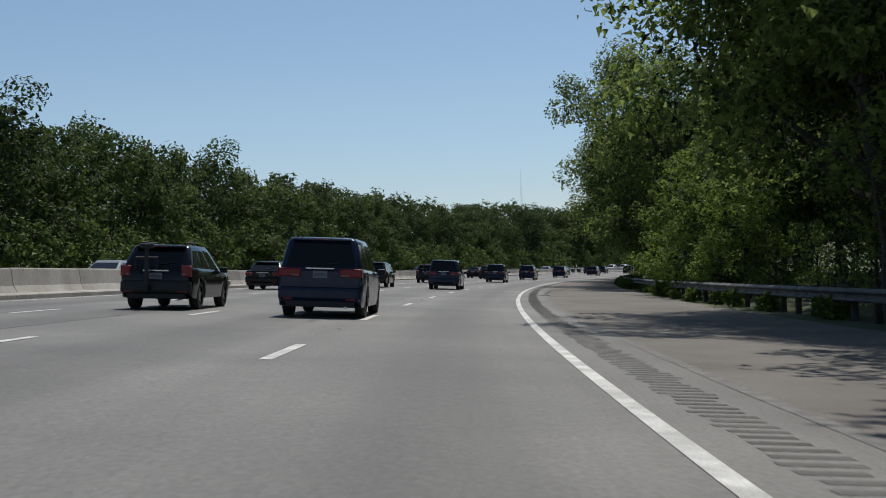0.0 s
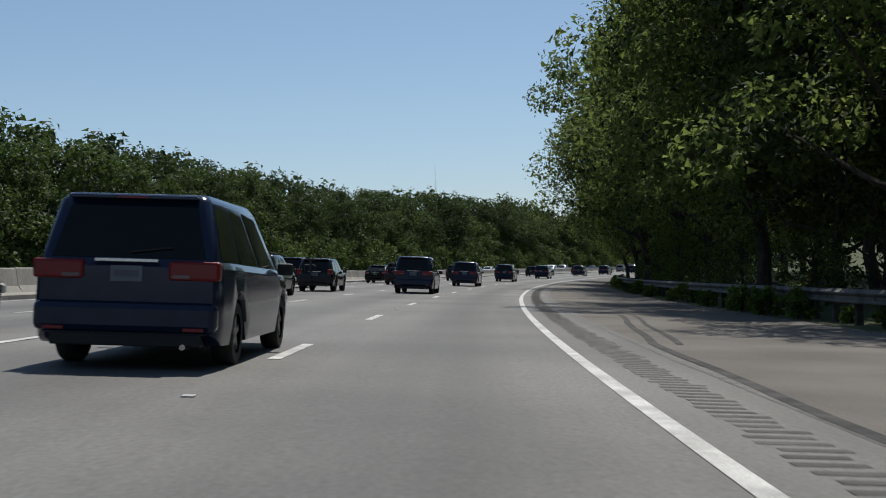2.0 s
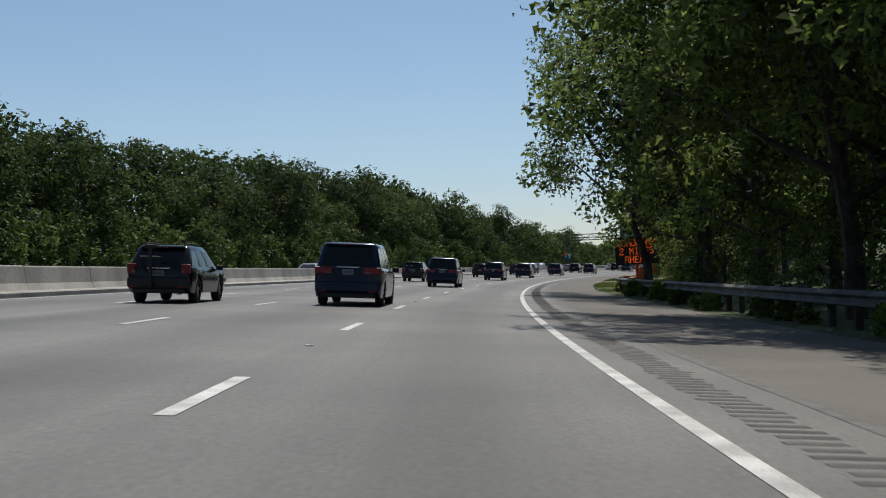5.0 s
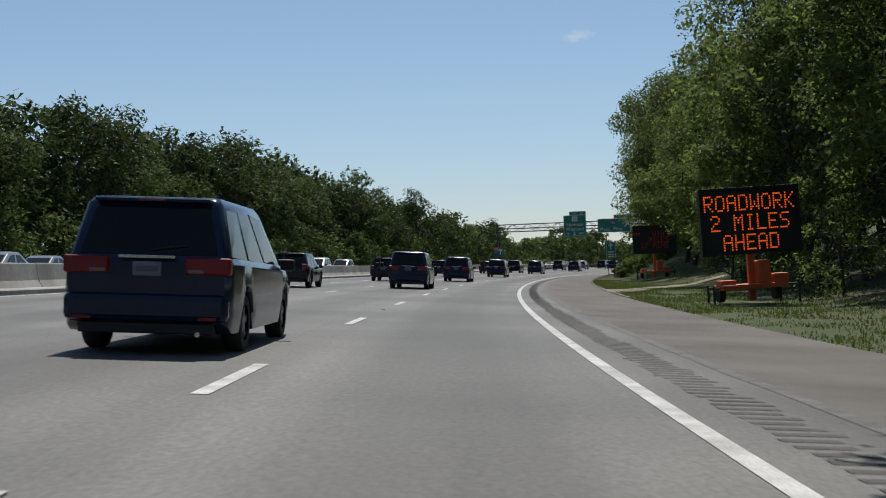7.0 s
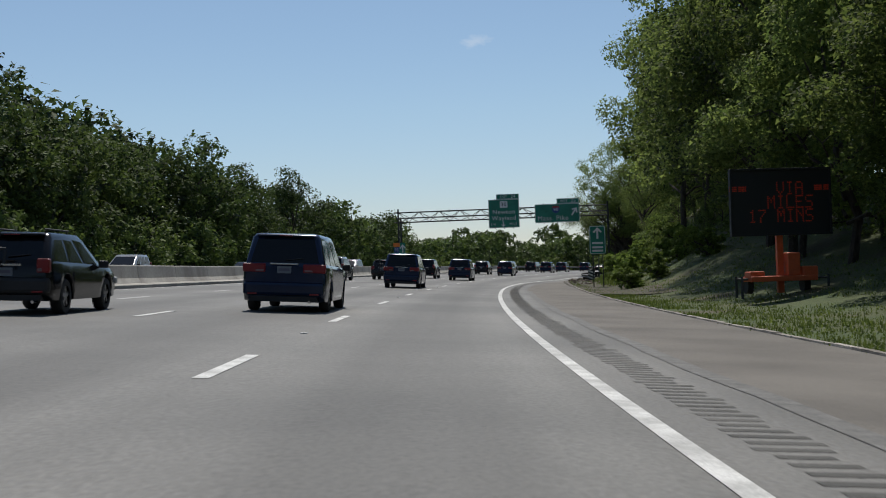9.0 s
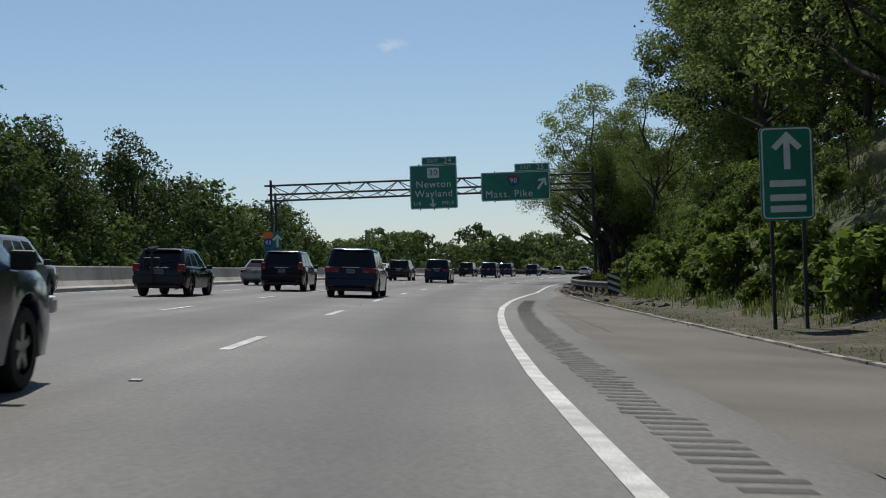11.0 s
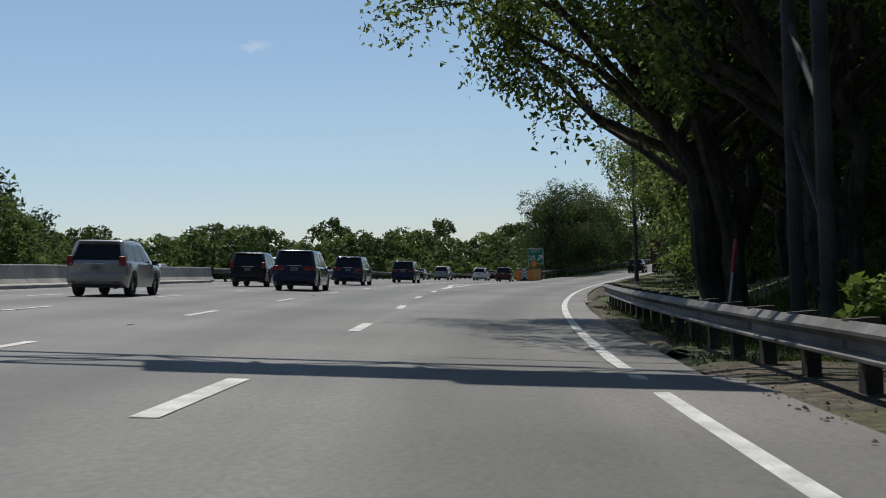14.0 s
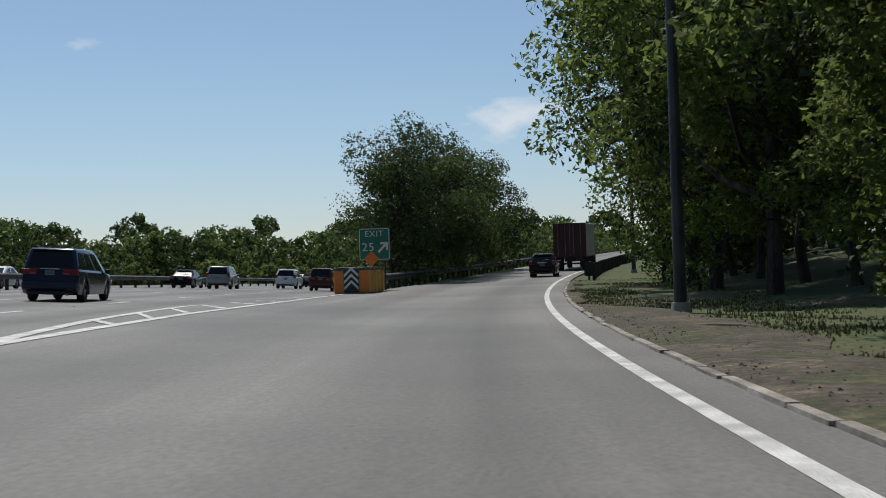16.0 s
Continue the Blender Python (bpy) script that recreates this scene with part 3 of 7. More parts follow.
def main_right(s):
    """The right limit of the motorway's own pavement."""
    if s <= RAMP_S:
        return lerp_tab(PAVE, s)
    if s < RAMP_S + GORE_P + 6:
        best = RAMP_S
        p = s - RAMP_S
        x, y, _ = ramp(p, gore_edge(p))
        for _ in range(3):
            t, u = su(x, y)
            p += s - t
            x, y, _ = ramp(p, gore_edge(p))
        return su(x, y)[1]
    return 4.6


build_ground()
L_MAIN = span(-400, 340, 8) + span(344, 560, 3) + span(570, 900, 10)
road = strip("road", L_MAIN, lambda s: lerp_tab(MEDIAN_U, s) + 0.2, lambda s: lerp_tab(EDGE, s) + 1.3 if s < 387 else main_right(s), M["lane"], 0.0,
             "worn grey asphalt motorway carriageway with four lanes", "road", cross=8)
shoulder = strip("shoulder", span(-400, 384, 4) + [386, 389], lambda s: lerp_tab(EDGE, s) + 1.3 if s < 387 else lerp_tab(PAVE, s) - 0.001, lambda s: lerp_tab(PAVE, s), M["shoulder"], 0.0,
                 "brownish grey asphalt hard shoulder beside the lanes", "road shoulder", cross=5)
slip = ramp_strip("slip_road", span(0, 300, 3), gore_edge, lambda p: 2.5, M["lane"], 0.0, cross=6)
tagged(slip, "grey asphalt exit slip road curving away to the right", "road", kind="structure")
ramp_strip("joint_strip", span(-3, 1, 1), gore_edge, lambda p: 2.49, M["lane"], -0.004, 6, slip)
far_road = strip("far_carriageway", span(-300, 900, 10), lambda s: lerp_tab(MEDIAN_U, s) - 18.5, lambda s: lerp_tab(MEDIAN_U, s) - 0.6, M["lane"], 0.0,
                 "grey asphalt carriageway for oncoming traffic beyond the barrier", "road", cross=6)


# ---------- painted lines, rumble strip ----------
def line_main(name, s0, s1, uf, w, mat, parent, step=4, h=0.006):
    L = span(s0, s1, step)
    return strip(name, L, lambda s: uf(s) - w / 2, lambda s: uf(s) + w / 2, mat, h, "", "", cross=1, parent=parent)


line_main("edge_line", -120, RAMP_S, lambda s: lerp_tab(EDGE, s), 0.16, M["paint"], road, 2)
ramp_strip("edge_line", span(0, 300, 3), lambda p: 1.62 + 0.06 * smooth(p / 18) + 0.12 * smooth((p - 15) / 30), lambda p: 1.79 + 0.06 * smooth(p / 18) + 0.12 * smooth((p - 15) / 30), M["paint"], 0.006, 1, slip)
line_main("left_edge_line", -120, 800, lambda s: -11.0, 0.14, M["paint"], road, 8)
for lane in range(3):
    u0 = -3.66 * lane
    for k in range(-10, 58):
        s = 1.1 + 12.19 * k + (0.0, 0.0, -0.4)[lane]
        line_main("lane_dash", s, s + 3.05, lambda t: u0, 0.15, M["paint"], road, 3.05)
# small raised markers between dashes
for k in range(-3, 46, 2):
    s = 1.1 + 12.19 * k + 7.9
    bm = bmesh.new()
    box(bm, (0, 0, 0.007), (0.1, 0.11, 0.018), 0.005)
    mk = part("pavement_marker", bm, M["paint"], road)
    mk.matrix_basis = road_pose(s, 0.0)
# broken line before the gore and the hatched gore
for k in range(4):
    p = 20.7 + 0.3 * k
    ramp_strip("chalk_mark", span(p, p + 0.05, 0.05), lambda q: 2.0 + 0.05 * k, lambda q: 2.25 + 0.03 * k, M["dust"], 0.006, 2, slip)
for k in range(5):
    p = -6.7 + 12.19 * k
    if p < 48:
        ramp_strip("exit_dash", span(p, p + 3.0, 1.0), lambda q: gore_edge(q) - 0.1, lambda q: gore_edge(q) + 0.1, M["paint"], 0.007, 1, slip)
GORE_M = [(52, -5.4), (58, -5.95), (66, -7.2), (78, -8.7), (104, -11.0)]
ramp_strip("gore_line", span(52, 100, 2), lambda q: gore_edge(q) - 0.13, lambda q: gore_edge(q) + 0.13, M["paint"], 0.008, 1, slip)
ramp_strip("gore_line", span(52, 104, 2), lambda q: lerp_tab(GORE_M, q) - 0.13, lambda q: lerp_tab(GORE_M, q) + 0.13, M["paint"], 0.007, 1, road)
for q, r in ((64, 65.5), (67, 70.3), (70.4, 75), (74.1, 80), (78.1, 85.2), (81.6, 90), (85.8, 95), (90, 100)):
    a, b = ramp_spot(r, lerp_tab(GORE_M, r) + 0.12, 0.014), ramp_spot(q, gore_edge(q) - 0.12, 0.014)
    a2, b2 = ramp_spot(r + 0.5, lerp_tab(GORE_M, r + 0.5) + 0.12, 0.014), ramp_spot(q + 0.5, gore_edge(q + 0.5) - 0.12, 0.014)
    raw("gore_bar", [a, b, b2, a2], [(0, 1, 2, 3)], M["paint"], road)

# milled rumble strip: a flat bar in groove-shade colour every 0.3 m, and the darker joint of lane and shoulder
line_main("shoulder_joint", -40, 238, lambda s: lerp_tab(EDGE, s) + 1.29 + 0.05 * noise.noise(Vector((s * 0.4, 0, 0))), 0.17, M["skid"], shoulder, 2, 0.004)
gv, gf = [], []
RJ = random.Random(17)
s = -6.0
while s < 374:
    e = lerp_tab(EDGE, s)
    n0 = len(gv)
    j0, j1 = 0.42 + RJ.uniform(-0.04, 0.05), 0.86 + RJ.uniform(-0.08, 0.06)
    hh = 0.004 + 0.002 * RJ.random()
    for du, ds, h in ((j0, 0.0, 0.003), (j1, 0.0, 0.003), (j0, 0.07, hh), (j1, 0.07, hh), (j0, 0.15, 0.003), (j1, 0.15, 0.003)):
        gv.append(spot(s + ds, e + du, h))
    gf += [(n0, n0 + 1, n0 + 3, n0 + 2), (n0 + 2, n0 + 3, n0 + 5, n0 + 4)]
    s += 0.3
tagged(raw("rumble_ridges", gv, gf, M["rumble"], road), kind="stuff")
# dark tar seams on the shoulder and across the lanes
for s0, s1, u0, u1, w in ((242, 334, 4.82, 4.98, 0.24), (392, 396, 5.2, 5.3, 0.012), (397.5, 401, 5.34, 5.42, 0.01), (402, 404.5, 5.45, 5.5, 0.012), (65.5, 80, 4.82, 5.08, 0.16), (80, 95, 5.08, 6.15, 0.15), (80, 95, 5.5, 6.52, 0.12), (406, 411, 5.5, 5.67, 0.014)):
    line_main("tar_seam", s0, s1, lambda s: u0 + (u1 - u0) * (s - s0) / (s1 - s0) + 0.03 * math.sin(s * 0.7) + 0.03 * noise.noise(Vector((s * 0.6, u0, 0))), w, M["skid"] if s0 == 242 else M["tar"], road, 1.5, 0.007)

for s0, s1, u0, w in ((24, 33, -0.92, 0.13), (25, 32, -0.61, 0.1), (17, 27, -5.0, 0.12)):
    line_main("skid_mark", s0, s1, lambda s: u0 + 0.02 * (s - s0) / 9, w, M["skid"], road, 1.5, 0.004)
for p0, p1, v0, w in ((33, 40, 0.72, 0.05), (33.5, 40, 0.86, 0.05)):
    ramp_strip("skid_mark", span(p0, p1, 1.0), lambda p: v0 - w / 2, lambda p: v0 + w / 2, M["skid"], 0.004, 1, slip)
strip("cross_seam", span(475.9, 476.05, 0.07), lambda s: 4.1, lambda s: 5.7, M["tar"], 0.004, "", "", cross=6, parent=road)
line_main("tar_seam", 350, 371, lambda s: 5.63 + 0.03 * noise.noise(Vector((s * 0.7, 2.0, 0))), 0.028, M["skid"], road, 0.7, 0.007)
# drain grate let into the shoulder
bm = bmesh.new()
for k in range(2):
    box(bm, (0.28 * (2 * k - 1), 0, 0.004), (0.05, 0.6, 0.012))
    box(bm, (0, 0.28 * (2 * k - 1), 0.004), (0.6, 0.05, 0.012))
for k in range(6):
    box(bm, (-0.22 + 0.088 * k, 0, 0.004), (0.035, 0.52, 0.01))
part("drain_grate", bm, M["tar"], shoulder).matrix_basis = road_pose(63.1, 4.75)

# ---------- median: kerb ledge, concrete barrier in cast lengths ----------
ledge = new("median_kerb")
tagged(ledge, "low pale concrete kerb ledge along the median barrier", "kerb", kind="structure")
for i in range(46):
    s = -60 + i * 12.0
    sec = [(0.0, -0.1), (0.0, 0.13), (-0.04, 0.16), (-0.75, 0.18), (-0.75, -0.1)]
    verts = [spot(t, -11.45 + a, b) for t in (s + 0.01, s + 11.99) for a, b in sec]
    n = len(sec)
    raw("kerb_stone", verts, [(j, (j + 1) % n, n + (j + 1) % n, n + j) for j in range(n)] + [tuple(range(n)), tuple(range(2 * n - 1, n - 1, -1))], M["concrete"], ledge)
barrier = new("median_barrier")
tagged(barrier, "long weathered concrete median barrier in cast lengths", "barrier", kind="structure")
BR = random.Random(3)
for i in range(91):
    s = -60 + i * 6.1
    sec = [(-0.32, 0), (-0.32, 0.1), (-0.17, 0.34), (-0.1, 0.86), (-0.07, 0.9), (0.07, 0.9), (0.1, 0.86), (0.17, 0.34), (0.32, 0.1), (0.32, 0)]
    verts = []
    dz = BR.uniform(-0.012, 0.012)
    for t in (s + 0.02, s + 6.08):
        for a, b in sec:
            verts.append(spot(t, -12.35 + a, b + 0.05 + dz))
    n = len(sec)
    raw("barrier_length", verts, [(j, (j + 1) % n, n + (j + 1) % n, n + j) for j in range(n)] + [tuple(range(n)), tuple(range(2 * n - 1, n - 1, -1))], M["concrete"], barrier)


def sand_barrel():
    t = new("sand_barrel")
    bm = bmesh.new()
    rings = [(0.36, 0.0), (0.4, 0.05), (0.45, 0.7), (0.5, 0.74), (0.5, 0.8)]
    prev = None
    for r, z in rings:
        ring = [bm.verts.new((math.cos(a * math.pi / 8) * r, math.sin(a * math.pi / 8) * r, z)) for a in range(16)]
        if prev:
            for j in range(16):
                bm.faces.new((prev[j], prev[(j + 1) % 16], ring[(j + 1) % 16], ring[j]))
        prev = ring
    bm.faces.new(prev)
    part("tub", bm, M["tub"], t, smooth_it=True)
    bm = bmesh.new()
    bmesh.ops.create_cone(bm, cap_ends=True, segments=16, radius1=0.53, radius2=0.46, depth=0.08, matrix=Matrix.Translation((0, 0, 0.84)))
    part("lid", bm, M["pale"], t, "pale grey lid")
    return tagged(t, "dark green plastic barrel with pale lid beside the barrier", "barrel", group="barrels along the median")


sb = sand_barrel()
sb.matrix_basis = road_pose(139, -11.9, 0, 0.17)
for s in (262, 268, 290.5, 291.8):
    copy_thing(sb, road_pose(s, -11.9, 0, 0.17))


# ---------- steel guardrails ----------
def beam(points, name, parent, mat):
    """A W-section rail along places given as (place, sideways)."""
    sec = [(0.0, 0.0), (0.085, 0.03), (0.085, 0.055), (0.012, 0.1), (0.012, 0.175), (0.09, 0.24), (0.09, 0.27), (0.0, 0.345), (-0.012, 0.345), (0.075, 0.262), (0.075, 0.245), (-0.002, 0.18), (-0.002, 0.095), (0.07, 0.05), (0.07, 0.038), (-0.012, 0.0)]
    verts = [p - side * a + Vector((0, 0, b)) for p, side in points for a, b in sec]
    n = len(sec)
    faces = [(i * n + j, i * n + (j + 1) % n, (i + 1) * n + (j + 1) % n, (i + 1) * n + j) for i in range(len(points) - 1) for j in range(n)]
    faces += [tuple(range(n)), tuple(range(len(verts) - 1, len(verts) - n - 1, -1))]
    return raw(name, verts, faces, mat, parent)


def post_mesh():
    bm = bmesh.new()
    box(bm, (0.2, 0, 0.25), (0.15, 0.19, 1.1))
    box(bm, (0.06, 0, 0.62), (0.139, 0.15, 0.34))
    me = bpy.data.meshes.new("post")
    bm.to_mesh(me)
    bm.free()
    me.materials.append(M["post_wood"])
    return me


POST = post_mesh()


def guardrail(places, label, spacing=1.9, posts=True, top=0.47):
    """places: a function of distance giving (place on the ground, sideways away from the road), and its range."""
    fn, a, b, flip = places
    g = new("guardrail")
    tagged(g, label, "guardrail", kind="structure")
    step = 3.8
    n = max(1, round((b - a) / step))
    for i in range(n):
        pts = []
        for j in range(3):
            t = a + (b - a) * (i + j / 2) / n
            p, side = fn(t)
            pts.append((p + Vector((0, 0, top)) + side * (0.0 if j else 0.004), side))
        beam(pts, "rail", g, M["steel"])
    if posts:
        for i in range(int((b - a) / spacing) + 1):
            p, side = fn(a + i * spacing)
            o = new("post", POST)
            o.parent = g
            o.matrix_basis = Matrix.Translation(p) @ Matrix.Rotation(math.atan2(side.y, side.x), 4, "Z") @ Matrix.Diagonal((1, 1, (top + 0.365) / 0.8, 1))
    return g


def side_at(s):
    th = axis(s)[2]
    return Vector((math.cos(th), -math.sin(th), 0))


guardrail((lambda s: (on_land(s, lerp_tab(RAIL_NEAR, s)), side_at(s)), -60, 228, 1), "weathered steel guardrail on dark wooden posts before the trees")
guardrail((lambda s: (on_land(s, lerp_tab(RAIL_BEND, s)), side_at(s)), 388, 459, 1), "weathered steel guardrail on dark wooden posts below the bank", top=0.32)
guardrail((lambda s: (on_land(s, -32.6), -side_at(s)), -40, 560, -1), "grey steel guardrail beyond the far carriageway", 3.8)
guardrail((lambda s: (spot(s, -12.2, 0.1), -side_at(s)), 495.5, 760, -1), "grey steel guardrail along the motorway median", 3.8)


def ramp_side(p):
    th = ramp(p, 0)[2]
    return Vector((math.cos(th), -math.sin(th), 0))


guardrail((lambda p: (ramp_spot(p, gore_edge(p) - 0.7), -ramp_side(p)), 100, 190, -1), "rusty steel guardrail along the inner edge of the slip road", 1.9)
guardrail((lambda p: (ramp_spot(p, 3.6), ramp_side(p)), 112, 200, 1), "grey steel guardrail on the outer edge of the slip road", 1.9)

# kerb of worn stones along the slip road and the grassed shoulder
KR = random.Random(8)


def kerb_run(name, fn, a, b, label, size=1.2, h=0.11):
    k = new(name)
    tagged(k, label, "kerb", kind="structure")
    t = a
    while t < b:
        l = size * KR.uniform(0.8, 1.25)
        p0, side = fn(t)
        p1, _ = fn(t + l - 0.03)
        off = side * KR.uniform(-0.03, 0.03)
        hh = h * KR.uniform(0.6, 1.15)
        w = 0.15
        v = [p0 + off, p0 + off + side * w, p1 + off + side * w, p1 + off]
        v = [q - Vector((0, 0, 0.15)) for q in v] + [q + Vector((0, 0, hh)) + (side * 0.02 if i in (0, 3) else -side * 0.02) for i, q in enumerate(v)]
        raw("kerb_stone", v, [(0, 1, 2, 3), (4, 7, 6, 5), (0, 4, 5, 1), (1, 5, 6, 2), (2, 6, 7, 3), (3, 7, 4, 0)], M["kerb"], k)
        t += l
    return k


kerb_run("slip_road_kerb", lambda p: (ramp_spot(p, 2.48), ramp_side(p)), 28, 110, "worn broken granite kerb along the slip road verge", 1.2, 0.04)
kerb_run("shoulder_kerb", lambda s: (spot(s, lerp_tab(PAVE, s)), side_at(s)), 262, 386, "low worn pale kerb between shoulder and grass bank", 0.9, 0.035)


# ---------- trees ----------
def leaf_cards(rng, centres, radii, count, size, squash=0.8, inner=0.35, face=0.0):
    """Leaf sprays over the shells of many small clumps, as arrays; face: how much denser towards the open road side."""
    nc = len(centres)
    w = radii**2
    if face:
        out = -(centres[:, 0] * 0.8 + centres[:, 1] * 0.6) / max(1e-6, np.max(np.abs(centres[:, :2])))
        w = w * (1 + face * np.clip(out, -0.85, 1.0))
    pick = rng.choice(nc, count, p=w / np.sum(w))
    d = rng.normal(size=(count, 3))
    d /= np.linalg.norm(d, axis=1)[:, None]
    rad = radii[pick] * (inner + (1.05 - inner) * rng.random(count) ** 0.6) * (1 + 0.1 * rng.normal(size=count))
    p = centres[pick] + d * rad[:, None] * np.array([1, 1, squash])
    nrm = d * 0.5 + rng.normal(size=(count, 3)) * 0.55 + np.array([0, 0, 0.55])
    nrm /= np.linalg.norm(nrm, axis=1)[:, None]
    t = np.cross(nrm, rng.normal(size=(count, 3)))
    t /= np.linalg.norm(t, axis=1)[:, None]
    b = np.cross(nrm, t)
    sz = size * (0.55 + 0.9 * rng.random(count))[:, None]
    v = np.empty((count, 3, 3))
    v[:, 0] = p - b * sz * 0.6 - t * sz * 0.65
    v[:, 1] = p + t * sz * 1.05 - nrm * sz * 0.15
    v[:, 2] = p + b * sz * 0.6 - t * sz * (0.4 + 0.5 * rng.random(count)[:, None])
    return v.reshape(-1, 3)


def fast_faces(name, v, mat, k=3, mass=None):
    """A mesh of loose faces; the last ones, if a mass is given, take the shade-coloured filler material."""
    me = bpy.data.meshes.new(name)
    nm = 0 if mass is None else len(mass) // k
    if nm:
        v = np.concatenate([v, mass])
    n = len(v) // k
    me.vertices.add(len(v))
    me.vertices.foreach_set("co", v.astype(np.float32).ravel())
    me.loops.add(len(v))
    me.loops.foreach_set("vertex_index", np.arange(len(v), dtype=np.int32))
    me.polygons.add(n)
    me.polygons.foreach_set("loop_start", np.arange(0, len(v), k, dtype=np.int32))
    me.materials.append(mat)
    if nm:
        me.materials.append(M["shaded_inner_leaf"])
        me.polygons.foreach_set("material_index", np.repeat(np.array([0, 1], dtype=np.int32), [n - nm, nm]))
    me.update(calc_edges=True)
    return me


def limb_mesh(bm, a, b, r0, r1, rng, seg=6, steps=3):
    a, b = Vector(a), Vector(b)
    pts = [a.lerp(b, i / steps) + Vector(rng.normal(size=3) * (b - a).length * 0.045 * (0 < i < steps)) for i in range(steps + 1)]
    for i in range(steps):
        rod(bm, pts[i], pts[i + 1], r0 + (r1 - r0) * i / steps, r0 + (r1 - r0) * (i + 1) / steps, seg)


def make_tree(seed, height, radius, low, leaves, size, mat, boughs=9, label="", lean=0.0, open_crown=0.0, name="tree", dense=1, face=0.0, girth=1.0):
    """A broad-leaved tree: tapered trunk, boughs that each carry a rounded mass of sprays, with gaps between."""
    rng = np.random.default_rng(seed)
    tree = new(name)
    bm = bmesh.new()
    top = height * 0.6
    limb_mesh(bm, (0, 0, -0.5), (lean * 0.5, 0, top), (0.014 * height + 0.04) * girth, 0.05 * girth, rng, 9 if girth > 1 else 7, 4)
    if girth > 1:
        limb_mesh(bm, (0.1, 0.2, 0.6), (1.4, 0.9, height * 0.55), 0.3, 0.09, rng, 8, 5)
        limb_mesh(bm, (-0.1, -0.2, 0.9), (-0.6, -1.3, height * 0.6), 0.26, 0.08, rng, 8, 5)
    cs, rs, bc, br = [], [], [], []
    for i in range(boughs):
        f = (i + 0.3 + 0.5 * rng.random()) / boughs
        z = low + (height - low) * (0.1 + 0.82 * f)
        g = (z - low) / (height - low)
        w = radius * (math.sin(math.pi * min(1, 0.2 + 0.78 * g)) ** 0.7)
        a = i * 2.399 + rng.normal() * 0.4
        d = w * (0.5 + 0.3 * rng.random()) * (1.15 if open_crown else 1.0)
        c = np.array([math.cos(a) * d + lean * g, math.sin(a) * d, z])
        z0 = min(top, max(height * 0.12, z * 0.55))
        limb_mesh(bm, (lean * 0.5 * z0 / top, 0, z0), c, (0.005 * height + 0.035) * girth ** 0.6, 0.025, rng, 4 if girth == 1 else 6, 3)
        big = radius * (0.34 + 0.2 * rng.random()) * (1 - 0.25 * open_crown)
        bc.append(c)
        br.append(big * 0.85)
        for k in range(7):
            e = rng.normal(size=3)
            e /= np.linalg.norm(e)
            q = c + e * big * np.array([0.8, 0.8, 0.6])
            q[2] = max(q[2], low * 0.6 + 0.25)
            cs.append(q)
            rs.append(big * (0.3 + 0.24 * rng.random()))
            if k < 2:
                limb_mesh(bm, c, q, 0.03, 0.012, rng, 3, 1)
    cs.append(np.array([lean, 0, height * 0.93]))
    rs.append(radius * 0.28)
    part("trunk", bm, M["bark"], tree)
    cs, rs = np.array(cs), np.array(rs)
    # dark filler cards that block light and stand for the crown's inner shade
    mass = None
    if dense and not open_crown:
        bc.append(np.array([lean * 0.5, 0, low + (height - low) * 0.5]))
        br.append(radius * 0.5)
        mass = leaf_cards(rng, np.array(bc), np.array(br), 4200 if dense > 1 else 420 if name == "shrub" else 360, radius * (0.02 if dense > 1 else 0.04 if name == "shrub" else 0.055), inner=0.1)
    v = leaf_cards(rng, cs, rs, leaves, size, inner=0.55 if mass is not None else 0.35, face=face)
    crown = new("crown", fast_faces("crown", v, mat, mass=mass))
    crown.parent = tree
    tagged(tree, label or "broad-leaved roadside tree in full summer leaf", "shrub" if name == "shrub" else "tree")
    return tree


def make_pine(seed, height, leaves, label):
    rng = np.random.default_rng(seed)
    tree = new("pine_tree")
    bm = bmesh.new()
    limb_mesh(bm, (0, 0, -0.4), (0, 0, height * 0.98), 0.3, 0.04, rng, 7, 4)
    cs, rs = [], []
    for i in range(34):
        g = (i + 0.5) / 34
        z = height * (0.45 + 0.55 * g)
        a = i * 2.4 + rng.normal() * 0.3
        d = (1.05 - g) * 3.4 * (0.5 + 0.6 * rng.random())
        c = np.array([math.cos(a) * d, math.sin(a) * d, z + 0.3])
        cs.append(c)
        rs.append(0.55 + 0.5 * rng.random())
        limb_mesh(bm, (0, 0, z - 0.3), c, 0.06, 0.02, rng, 4, 2)
    part("trunk", bm, M["bark"], tree)
    crown = new("crown", fast_faces("crown", leaf_cards(rng, np.array(cs), np.array(rs), leaves, 0.26, 0.4), M["leaf_pine"]))
    crown.parent = tree
    return tagged(tree, label, "pine tree")


NL, NS = 18500, 0.135
NEAR = [make_tree(10 + i, h, r, low, NL, NS, M[m], n, "tall broad-leaved tree with dense dark green crown over the verge", lean, dense=2, face=0.6)
        for i, (h, r, low, m, n, lean) in enumerate([(17, 6.2, 2.0, "leaf_near", 11, -1.0), (15, 5.6, 1.0, "leaf_near", 10, -0.8), (19, 6.8, 3.0, "leaf_near", 12, -1.4), (12.5, 5.0, 0.6, "leaf_near", 9, -0.5)])]
FINE = [make_tree(40 + i, h, r, low, 23000, 0.115, M["leaf_near"], n, "broad-leaved tree with fine sunlit foliage near the guardrail", lean, dense=2, face=0.6)
        for i, (h, r, low, n, lean) in enumerate([(15.5, 5.8, 1.2, 11, -0.8), (13, 5.2, 0.7, 10, -0.5)])]
